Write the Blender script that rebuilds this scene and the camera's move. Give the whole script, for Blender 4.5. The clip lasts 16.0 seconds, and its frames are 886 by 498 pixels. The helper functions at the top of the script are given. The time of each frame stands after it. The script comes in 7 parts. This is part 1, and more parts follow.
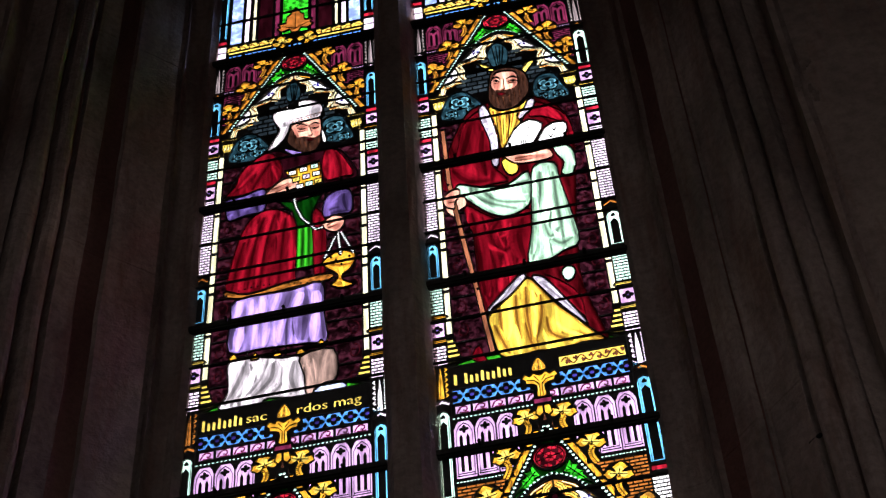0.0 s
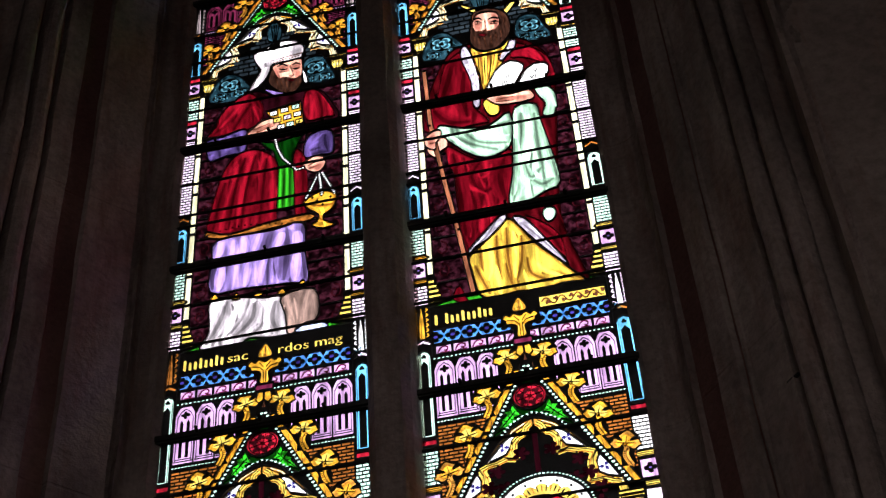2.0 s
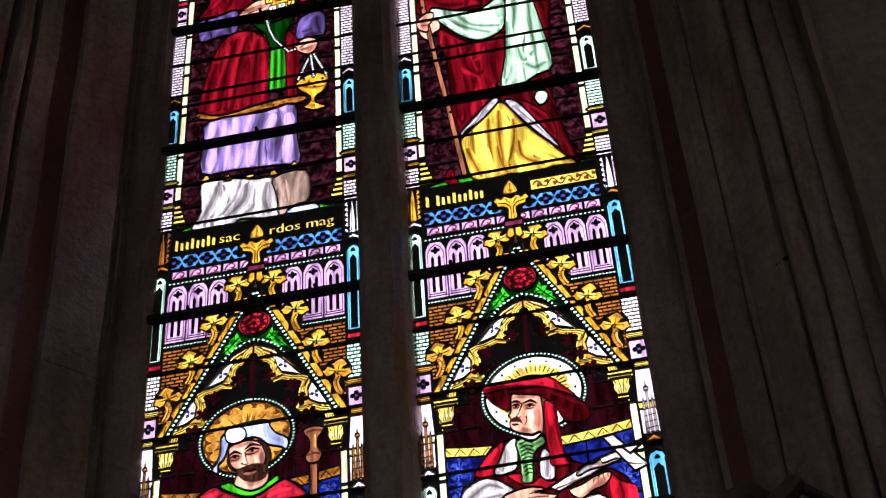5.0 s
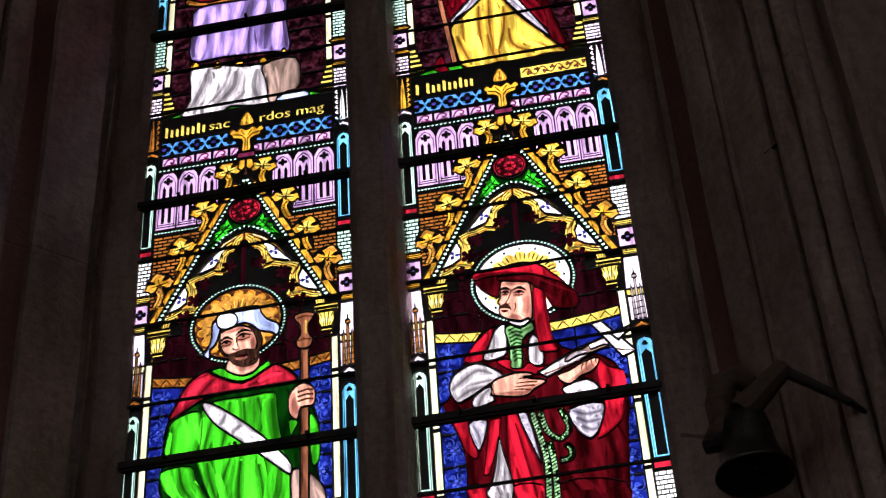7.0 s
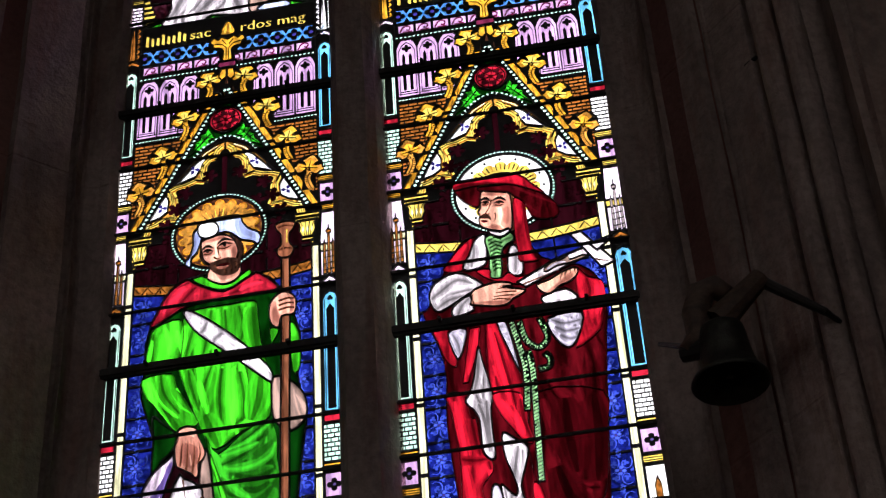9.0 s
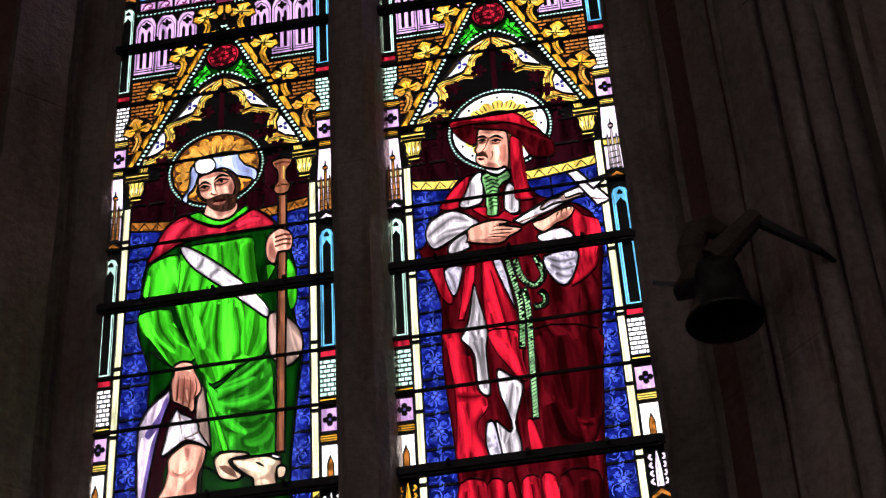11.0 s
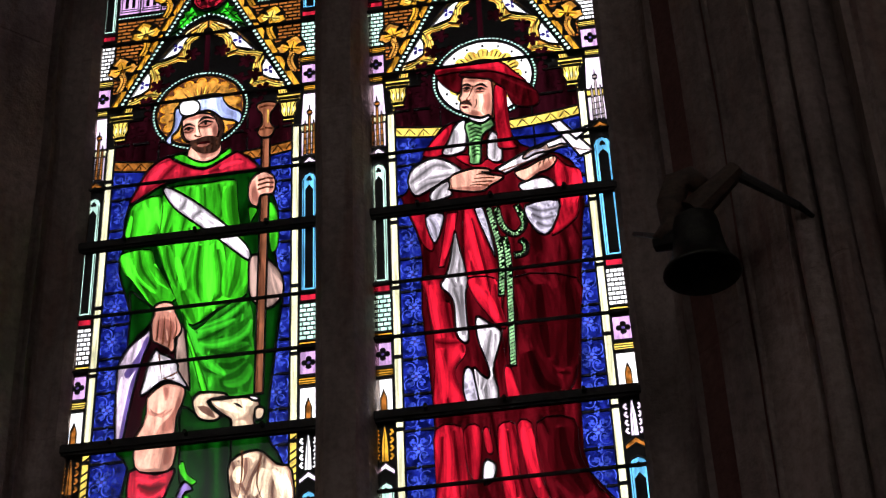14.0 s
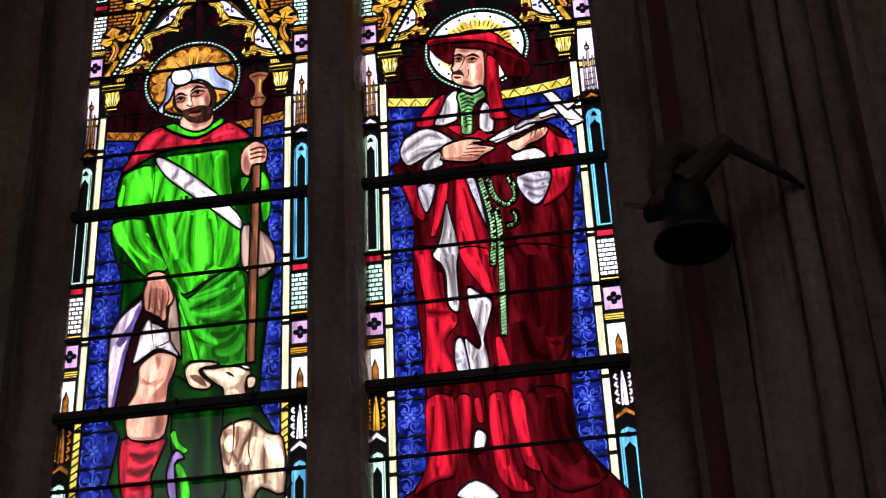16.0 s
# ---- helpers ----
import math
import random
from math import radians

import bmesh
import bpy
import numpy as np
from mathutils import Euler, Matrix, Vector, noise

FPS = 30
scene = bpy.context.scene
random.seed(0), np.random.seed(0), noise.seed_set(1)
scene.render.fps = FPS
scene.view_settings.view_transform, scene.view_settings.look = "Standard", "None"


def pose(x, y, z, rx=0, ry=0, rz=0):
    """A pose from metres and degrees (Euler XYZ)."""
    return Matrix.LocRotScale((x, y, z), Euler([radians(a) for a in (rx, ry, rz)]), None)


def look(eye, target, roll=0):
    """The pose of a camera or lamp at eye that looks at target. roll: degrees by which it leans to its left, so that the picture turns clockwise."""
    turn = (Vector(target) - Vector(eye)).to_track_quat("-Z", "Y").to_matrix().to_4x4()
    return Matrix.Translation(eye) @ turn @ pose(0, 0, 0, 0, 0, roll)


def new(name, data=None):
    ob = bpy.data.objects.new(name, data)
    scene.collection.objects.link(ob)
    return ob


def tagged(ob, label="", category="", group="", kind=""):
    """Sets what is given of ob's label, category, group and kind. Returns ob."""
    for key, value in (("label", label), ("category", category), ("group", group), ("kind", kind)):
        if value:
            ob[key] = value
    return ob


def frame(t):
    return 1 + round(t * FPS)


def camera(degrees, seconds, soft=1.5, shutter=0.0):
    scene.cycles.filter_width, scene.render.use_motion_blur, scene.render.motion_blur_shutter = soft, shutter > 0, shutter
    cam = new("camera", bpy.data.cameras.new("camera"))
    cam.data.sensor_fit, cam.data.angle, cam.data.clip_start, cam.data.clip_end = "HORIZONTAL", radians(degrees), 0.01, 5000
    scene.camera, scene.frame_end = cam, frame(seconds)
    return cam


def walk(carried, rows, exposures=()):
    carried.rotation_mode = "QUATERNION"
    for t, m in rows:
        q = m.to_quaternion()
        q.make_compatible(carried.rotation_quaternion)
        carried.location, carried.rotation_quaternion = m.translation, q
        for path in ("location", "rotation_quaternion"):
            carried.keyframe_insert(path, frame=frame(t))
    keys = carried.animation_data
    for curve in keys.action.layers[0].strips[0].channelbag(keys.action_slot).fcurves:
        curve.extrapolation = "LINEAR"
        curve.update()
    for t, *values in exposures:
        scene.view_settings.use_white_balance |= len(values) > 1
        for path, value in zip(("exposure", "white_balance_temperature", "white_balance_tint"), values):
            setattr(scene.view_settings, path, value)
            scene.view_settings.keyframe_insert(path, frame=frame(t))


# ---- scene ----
cam = camera(27.437, 16.0, soft=1.3)
PATH = [
    (0, (0.7459, -3.938, 1.451), (0.5488, -2.6655, 2.9809), -4.13),
    (0.5, (0.7445, -3.94, 1.45), (0.5494, -2.6564, 2.9705), -4.16),
    (1, (0.7441, -3.939, 1.444), (0.5521, -2.6462, 2.9585), -4.32),
    (1.5, (0.7444, -3.937, 1.44), (0.5549, -2.6283, 2.9407), -4.54),
    (2, (0.7453, -3.938, 1.434), (0.5571, -2.6155, 2.9231), -4.52),
    (2.5, (0.7473, -3.937, 1.43), (0.5579, -2.6031, 2.9076), -4.29),
    (3, (0.7449, -3.937, 1.423), (0.5526, -2.586, 2.886), -4.32),
    (3.5, (0.7445, -3.936, 1.418), (0.5487, -2.5694, 2.8651), -4.26),
    (5.8, (0.7352, -3.936, 1.402), (0.5341, -2.4962, 2.7756), -4.17),
    (6, (0.7345, -3.937, 1.4), (0.5325, -2.4886, 2.7644), -4.22),
    (6.5, (0.7299, -3.947, 1.392), (0.5277, -2.4756, 2.7318), -4.14),
    (7, (0.7288, -3.95, 1.385), (0.5253, -2.4569, 2.6998), -4.15),
    (7.5, (0.7304, -3.953, 1.377), (0.5282, -2.4426, 2.6715), -4.24),
    (8, (0.7299, -3.956, 1.37), (0.5323, -2.4301, 2.6469), -4.30),
    (8.5, (0.7299, -3.957, 1.364), (0.533, -2.4133, 2.6194), -4.25),
    (9, (0.7324, -3.959, 1.359), (0.5342, -2.4033, 2.6013), -4.19),
    (9.5, (0.7338, -3.961, 1.358), (0.5335, -2.39, 2.5788), -4.12),
    (9.7, (0.7335, -3.961, 1.356), (0.5328, -2.384, 2.5698), -4.03),
    (12, (0.7422, -3.966, 1.341), (0.5327, -2.363, 2.5181), -3.44),
    (12.5, (0.7444, -3.971, 1.339), (0.5357, -2.3604, 2.5055), -3.17),
    (13, (0.7454, -3.97, 1.336), (0.5397, -2.3519, 2.4937), -3.06),
    (13.5, (0.7454, -3.973, 1.327), (0.5453, -2.3485, 2.4758), -2.85),
    (14, (0.7464, -3.974, 1.324), (0.5508, -2.346, 2.4685), -2.74),
    (14.5, (0.7468, -3.976, 1.321), (0.5531, -2.3417, 2.4584), -2.67),
    (15, (0.7451, -3.978, 1.32), (0.5531, -2.3394, 2.4503), -2.72),
    (15.5, (0.7457, -3.98, 1.316), (0.5547, -2.3372, 2.4409), -2.69),
    (16, (0.7499, -3.982, 1.316), (0.5587, -2.3343, 2.434), -2.71),
]
walk(cam, [(t, look(eye, target, roll)) for t, eye, target, roll in PATH], [(0, 2.14), (9.5, 2.02), (16, 1.9)])

# ---- light ----
world = bpy.data.worlds.new("overcast_sky")
scene.world = world
world.use_nodes = True
wn = world.node_tree
sky = wn.nodes.new("ShaderNodeTexSky")
sky.sky_type, sky.sun_disc = "NISHITA", False
sky.sun_elevation, sky.sun_rotation = radians(55), radians(67)
sky.dust_density, sky.air_density = 6.0, 1.0
grey = wn.nodes.new("ShaderNodeHueSaturation")
grey.inputs["Saturation"].default_value = 0.12
wn.links.new(sky.outputs[0], grey.inputs["Color"])
wn.links.new(grey.outputs[0], wn.nodes["Background"].inputs["Color"])
wn.nodes["Background"].inputs["Strength"].default_value = 0.15
sun = new("sun", bpy.data.lights.new("sun", "SUN"))
sun.data.energy, sun.data.angle, sun.data.color = 0.5, radians(12), (1, 0.96, 0.9)
sun.matrix_world = look((14, 6, 24), (0, 0, 3))


def fill_lamp(x, y, z, w, h, tx, ty, tz, power):
    """An added area lamp in an unseen opening of the south wall, brightening the stone."""
    lamp = new("added_south_fill", bpy.data.lights.new("added_south_fill", "AREA"))
    lamp.data.shape, lamp.data.size, lamp.data.size_y = "RECTANGLE", w, h
    lamp.data.energy, lamp.data.color = power, (1.0, 0.93, 0.9)
    lamp.matrix_world = look((x, y, z), (tx, ty, tz))


# added fill: the first lifts the west jamb, the second the east
fill_lamp(-2.6, -8.3, 6.4, 1.3, 3.6, -2.6, 0, 6.0, 0.6)
fill_lamp(2.4, -8.3, 6.4, 1.3, 3.6, 2.4, 0, 6.0, 2.15)


# ---- materials ----
def nodes_of(name):
    m = bpy.data.materials.new(name)
    m.use_nodes = True
    return m, m.node_tree.nodes, m.node_tree.links


def position_noise(n, l, scale, stretch, detail=4.0, rough=0.6):
    geo, mp, tex = n.new("ShaderNodeNewGeometry"), n.new("ShaderNodeMapping"), n.new("ShaderNodeTexNoise")
    mp.inputs["Scale"].default_value = stretch
    tex.inputs["Scale"].default_value, tex.inputs["Detail"].default_value, tex.inputs["Roughness"].default_value = scale, detail, rough
    l.new(geo.outputs["Position"], mp.inputs["Vector"])
    l.new(mp.outputs[0], tex.inputs["Vector"])
    return tex


def ramp(n, l, source, stops):
    r = n.new("ShaderNodeValToRGB")
    e = r.color_ramp.elements
    while len(e) < len(stops):
        e.new(0.5)
    for k, (at, c) in zip(e, stops):
        k.position, k.color = at, (*c, 1)
    l.new(source, r.inputs[0])
    return r


GAIN = 1.15


def stained(name, r, g, b, low=0.35, high=1.25, scale=9.0, stretch=(3.2, 1, 0.55), cut=(0.38, 0.52, 0.66)):
    """Coloured window glass with brushed grisaille; light passes both faces, so each takes the root of the tint."""
    m, n, l = nodes_of(name)
    m["tint"] = (r, g, b, low)
    tex = position_noise(n, l, scale, stretch)
    tex.inputs["Distortion"].default_value = 0.5
    fine = position_noise(n, l, 140.0, (1, 1, 1), 2.0)
    root = lambda k: tuple(min(1.0, c * k / GAIN) ** 0.5 for c in (r, g, b))
    add = n.new("ShaderNodeMath")
    add.operation, add.inputs[1].default_value = "MULTIPLY_ADD", 0.16
    l.new(fine.outputs["Fac"], add.inputs[0])
    l.new(tex.outputs["Fac"], add.inputs[2])
    sub = n.new("ShaderNodeMath")
    sub.operation, sub.inputs[1].default_value = "SUBTRACT", 0.08
    l.new(add.outputs[0], sub.inputs[0])
    col = ramp(n, l, sub.outputs[0], [(cut[0], root(low)), (cut[1], root(1.0)), (cut[2], root(high))])
    clear, gloss, mix = n.new("ShaderNodeBsdfTransparent"), n.new("ShaderNodeBsdfGlossy"), n.new("ShaderNodeMixShader")
    gloss.inputs["Roughness"].default_value = 0.15
    mix.inputs[0].default_value = 0.03
    l.new(col.outputs[0], clear.inputs["Color"])
    l.new(clear.outputs[0], mix.inputs[1])
    l.new(gloss.outputs[0], mix.inputs[2])
    l.new(mix.outputs[0], n["Material Output"].inputs["Surface"])
    m.use_transparent_shadow = True
    return m


def solid(name, dark, light, rough=0.8, metal=0.0, scale=6.0, stretch=(1, 1, 1), bump=0.25, fine=60.0, wash=None):
    m, n, l = nodes_of(name)
    tex = position_noise(n, l, scale, stretch, 6.0, 0.65)
    grain = position_noise(n, l, fine, (1, 1, 1), 4.0, 0.7)
    mid = tuple((a + b) / 2 for a, b in zip(dark, light))
    col = ramp(n, l, tex.outputs["Fac"], [(0.3, dark), (0.5, mid), (0.68, light)])
    mul = n.new("ShaderNodeMix")
    mul.data_type, mul.blend_type = "RGBA", "MULTIPLY"
    mul.inputs[0].default_value = 0.6
    if wash:
        streak = position_noise(n, l, 4.0, (2.2, 2.2, 0.3), 5.0, 0.7)
        much = ramp(n, l, streak.outputs["Fac"], [(0.5, (0, 0, 0)), (0.66, (0.75, 0.75, 0.75))])
        over = n.new("ShaderNodeMix")
        over.data_type = "RGBA"
        l.new(much.outputs[0], over.inputs[0])
        l.new(col.outputs[0], over.inputs[6])
        over.inputs[7].default_value = (*wash, 1)
    spots = ramp(n, l, grain.outputs["Fac"], [(0.3, (0.45, 0.43, 0.42)), (0.6, (1, 1, 1))])
    l.new(over.outputs[2] if wash else col.outputs[0], mul.inputs[6])
    l.new(spots.outputs[0], mul.inputs[7])
    p = n["Principled BSDF"]
    l.new(mul.outputs[2], p.inputs["Base Color"])
    p.inputs["Roughness"].default_value, p.inputs["Metallic"].default_value = rough, metal
    bp = n.new("ShaderNodeBump")
    bp.inputs["Strength"].default_value, bp.inputs["Distance"].default_value = bump, 0.01
    l.new(grain.outputs["Fac"], bp.inputs["Height"])
    l.new(bp.outputs[0], p.inputs["Normal"])
    return m


GLASS = {
    "red": stained("red_glass", 0.39, 0.006, 0.018, 0.22, 1.7),
    "crimson": stained("crimson_glass", 0.17, 0.0025, 0.009, 0.2, 1.9),
    "redcape": stained("scarlet_glass", 0.5, 0.014, 0.035, 0.25, 1.5),
    "redmid": stained("deep_red_glass", 0.05, 0.0012, 0.003, 0.2, 2.4),
    "maroon": stained("maroon_glass", 0.011, 0.001, 0.0025, 0.3, 1.8),
    "damask": stained("purple_brown_glass", 0.016, 0.003, 0.006, 0.1, 3.0, 34.0, (1, 1, 1), (0.42, 0.52, 0.6)),
    "green": stained("green_glass", 0.05, 0.56, 0.015, 0.3, 1.5),
    "greenmid": stained("mid_green_glass", 0.025, 0.28, 0.012, 0.25, 1.8),
    "greendark": stained("dark_green_glass", 0.001, 0.022, 0.0012, 0.3, 2.0),
    "leaf": stained("leaf_green_glass", 0.03, 0.55, 0.02, 0.1, 1.4, 40.0, (1, 1, 1)),
    "palegreen": stained("pale_green_glass", 0.4, 0.66, 0.46, 0.45, 1.5),
    "gold": stained("gold_stain_glass", 0.78, 0.36, 0.03, 0.35, 1.4, 22.0, (1, 1, 1)),
    "gold2": stained("yellow_robe_glass", 0.76, 0.5, 0.06, 0.4, 1.5),
    "yellow": stained("yellow_glass", 0.88, 0.62, 0.11, 0.5, 1.25, 20.0, (1, 1, 1)),
    "ochre": stained("ochre_glass", 0.36, 0.12, 0.02, 0.25, 1.6, 40.0, (1, 1, 1)),
    "brown": stained("brown_glass", 0.1, 0.032, 0.016, 0.3, 1.8, 30.0),
    "stick": stained("brown_staff_glass", 0.3, 0.1, 0.05, 0.4, 1.5, 20.0, (3, 1, 0.3)),
    "skin": stained("pale_flesh_glass", 0.7, 0.33, 0.24, 0.45, 1.4, 16.0, (1, 1, 1)),
    "purple": stained("violet_glass", 0.1, 0.06, 0.22, 0.35, 1.9),
    "lilac": stained("lilac_glass", 0.33, 0.21, 0.58, 0.4, 1.7),
    "cloth": stained("white_robe_glass", 0.78, 0.68, 0.74, 0.35, 1.6),
    "greycloth": stained("grey_robe_glass", 0.25, 0.2, 0.21, 0.4, 1.7),
    "white": stained("white_glass", 1.2, 1.15, 1.2, 0.75, 1.1),
    "paleblue": stained("pale_blue_glass", 0.5, 0.58, 1.05, 0.5, 1.35),
    "blue": stained("damask_blue_glass", 0.005, 0.009, 0.125, 0.3, 1.8, 30.0, (1, 1, 1), (0.42, 0.52, 0.6)),
    "band_blue": stained("mid_blue_glass", 0.1, 0.3, 0.85, 0.5, 1.3),
    "cyan": stained("cyan_glass", 0.14, 0.52, 0.86, 0.45, 1.35),
    "pink": stained("pink_glass", 0.66, 0.38, 0.72, 0.5, 1.3),
    "palepink": stained("pale_pink_glass", 0.95, 0.76, 0.98, 0.6, 1.2),
    "plum": stained("plum_glass", 0.13, 0.014, 0.045, 0.3, 1.5),
    "brick": stained("orange_brick_glass", 0.36, 0.11, 0.02, 0.5, 1.5, 20.0, (1, 1, 1)),
    "mint": stained("mint_glass", 0.62, 0.98, 0.82, 0.6, 1.2),
    "cream": stained("cream_glass", 0.95, 0.9, 0.55, 0.5, 1.2, 14.0, (5, 1, 0.3)),
    "vault": stained("slate_blue_glass", 0.012, 0.036, 0.05, 0.2, 1.8, 26.0, (1, 1, 1)),
    "fur": stained("lavender_fur_glass", 0.5, 0.44, 0.55, 0.35, 1.5, 40.0, (1, 1, 1)),
    "buff": stained("buff_glass", 0.7, 0.5, 0.34, 0.45, 1.6),
    "greybrown": stained("grey_brown_glass", 0.3, 0.19, 0.16, 0.3, 1.9),
    "haloorange": stained("amber_glass", 0.55, 0.22, 0.025, 0.2, 1.7, 26.0, (1, 1, 1)),
    "amber": stained("burnt_gold_glass", 0.62, 0.27, 0.045, 0.35, 1.45, 24.0, (1, 1, 1)),
    "rope": stained("pale_moss_glass", 0.34, 0.6, 0.3, 0.4, 1.5, 20.0, (1, 1, 1)),
    "navy": stained("navy_glass", 0.04, 0.03, 0.22),
    "slate": stained("dark_slate_glass", 0.013, 0.019, 0.024, 0.4, 1.8, 20.0, (1, 1, 1)),
    "sky": stained("cloudy_blue_glass", 0.3, 0.42, 1.0, 0.5, 2.6, 26.0, (1, 1, 1)),
    "wine": stained("wine_glass", 0.035, 0.003, 0.006, 0.4, 1.6),
    "scarf": stained("moss_green_glass", 0.16, 0.36, 0.13, 0.3, 1.6),
    "blue_line": stained("bright_scroll_glass", 0.065, 0.11, 0.62, 0.5, 1.3),
    "blue_scroll": stained("scroll_blue_glass", 0.03, 0.055, 0.38, 0.5, 1.5),
    "vault_light": stained("teal_glass", 0.1, 0.28, 0.36, 0.4, 1.5),
    "palecloak": stained("pale_mauve_glass", 0.72, 0.55, 0.7, 0.35, 1.6),
    "umber": stained("dark_umber_glass", 0.03, 0.012, 0.008, 0.3, 1.8, 30.0),
    "enamel": solid("black_enamel", (0.03, 0.026, 0.026), (0.055, 0.048, 0.048), 0.6),
}
SHADED = ("red", "crimson", "redcape", "redmid", "green", "greenmid", "greendark", "palegreen", "gold", "gold2", "skin", "purple", "lilac", "cloth", "greycloth", "white", "paleblue", "buff", "greybrown", "brown", "scarf", "fur", "palecloak")


def shaded(key):
    """The same glass under a thick and under a wiped coat of grisaille."""
    if key + "_thick" not in GLASS:
        r, g, b, low = GLASS[key]["tint"]
        for step, k in (("_thick", 0.2), ("_half", 0.52), ("_soft", 0.76), ("_thin", 1.32)):
            w = min(1.0, k) ** (0.5 if key == "skin" else 0.3) if key in ("skin", "buff", "gold", "gold2") else 1.0
            GLASS[key + step] = stained(key + "_glass" + step + "_paint", r * k, g * k * w, b * k * w, 0.5, 1.6)
        GLASS[key + "_wiped"] = stained(key + "_glass_wiped", r * 1.8, g * 1.8, b * 1.8, 0.7, 1.2)


LEAD = solid("lead", (0.1, 0.095, 0.1), (0.2, 0.19, 0.2), 0.6, 0.3)
IRON = solid("black_iron", (0.02, 0.018, 0.016), (0.05, 0.04, 0.035), 0.6, 0.5)
STONE = solid("grey_brown_limestone", (0.11, 0.07, 0.058), (0.44, 0.32, 0.275), 0.9, 0, 3.0, (1, 1, 0.35), 0.6, 38.0, (0.2, 0.1, 0.075))
RED_STONE = solid("worn_red_painted_stone", (0.11, 0.035, 0.028), (0.2, 0.085, 0.065), 0.85, 0, 5.0, (1, 1, 0.3), 0.4, 50.0)
PLASTER = solid("dusty_plaster", (0.18, 0.12, 0.1), (0.37, 0.27, 0.225), 0.95, 0, 1.6, (1, 1, 1), 0.4, 26.0, (0.24, 0.13, 0.1))
PAVING = solid("stone_paving", (0.16, 0.15, 0.14), (0.3, 0.28, 0.26), 0.7, 0, 2.0)
BRONZE = solid("dark_bronze", (0.03, 0.03, 0.026), (0.09, 0.085, 0.07), 0.5, 0.8, 14.0)
OAK = solid("weathered_oak", (0.05, 0.03, 0.022), (0.13, 0.075, 0.05), 0.8, 0, 10.0, (1, 6, 6))


# ---- building helpers ----
def mesh_object(name, verts, faces, mats, parent=None, index=None, smooth=False):
    me = bpy.data.meshes.new(name)
    me.from_pydata(verts, [], faces)
    for m in mats if isinstance(mats, (list, tuple)) else [mats]:
        me.materials.append(m)
    if index:
        me.polygons.foreach_set("material_index", index)
    if smooth:
        me.polygons.foreach_set("use_smooth", [True] * len(me.polygons))
    me.update()
    ob = new(name, me)
    ob.parent = parent
    return ob


def block(name, x0, x1, y0, y1, z0, z1, mat, bevel=0.0, parent=None):
    bm = bmesh.new()
    bmesh.ops.create_cube(bm, size=1)
    for v in bm.verts:
        v.co = Vector((x0 if v.co.x < 0 else x1, y0 if v.co.y < 0 else y1, z0 if v.co.z < 0 else z1))
    if bevel:
        bmesh.ops.bevel(bm, geom=bm.edges[:], offset=bevel, segments=2, affect="EDGES")
    return part(name, bm, mat, parent)


def part(name, bm, mat, parent=None, label=""):
    me = bpy.data.meshes.new(name)
    bm.to_mesh(me)
    bm.free()
    me.materials.append(mat)
    ob = new(name, me)
    ob.parent = parent
    return tagged(ob, label) if label else ob


def column(name, plan, z0, z1, mats, index, parent=None, step=0.12, wear=0.005, course=1.25, deep=0.6):
    """A moulding: an open plan line drawn up from z0 to z1, with worn arrises."""
    levels, z = [], z0
    while z < z1:
        levels.append((z, 0.0))
        z += step
    for j in range(1, int((z1 - z0) / course) + 1):
        z = z0 + j * course + 0.05 * math.sin(7.0 * j + len(plan))
        if z < z1 - 0.02:
            levels += [(z - 0.006, 0.0), (z - 0.003, 0.35), (z + 0.003, 0.35), (z + 0.006, 0.0)]
    levels = sorted(levels) + [(z1, 0.0)]
    rows = len(levels) - 1
    verts, faces, which = [], [], []
    for z, joint in levels:
        for x, y in plan:
            d = wear * noise.noise((x * 6, y * 6, z * 2.3)) + 0.5 * wear * noise.noise((x * 30, y * 30, z * 11))
            verts.append((x * (1 + 0.003 * joint * deep) + d, y + 0.004 * joint + d, z))
    w = len(plan)
    for j in range(rows):
        for i in range(w - 1):
            a = j * w + i
            faces.append((a, a + 1, a + 1 + w, a + w))
            which.append(index[i])
    return mesh_object(name, verts, faces, mats, parent, which)


# ---- the stone surround ----
XC, ZC = 0.41, 5.15
HALF = 0.335
SILL, HEAD = ZC - 1.98, ZC + 2.98


def splay(side, runs):
    """Plan line of a splayed jamb. runs: (along the splay, proud of it, red or not)."""
    c = 0.7071
    pts, idx = [], []
    for s, d, k in runs:
        pts.append((side * ((0.772 if side > 0 else 0.762) + s * c - d * c), -s * c - d * c))
        idx.append(k)
    return pts, idx


def roll(s, r, k=0, n=7, lift=0.0):
    return [(s + r - r * math.cos(math.pi * i / n), lift + r * math.sin(math.pi * i / n), k) for i in range(n + 1)]


def hollow(s, w, deep, k=0, n=6):
    return [(s + w * i / n, -deep * math.sin(math.pi * i / n), k) for i in range(n + 1)]


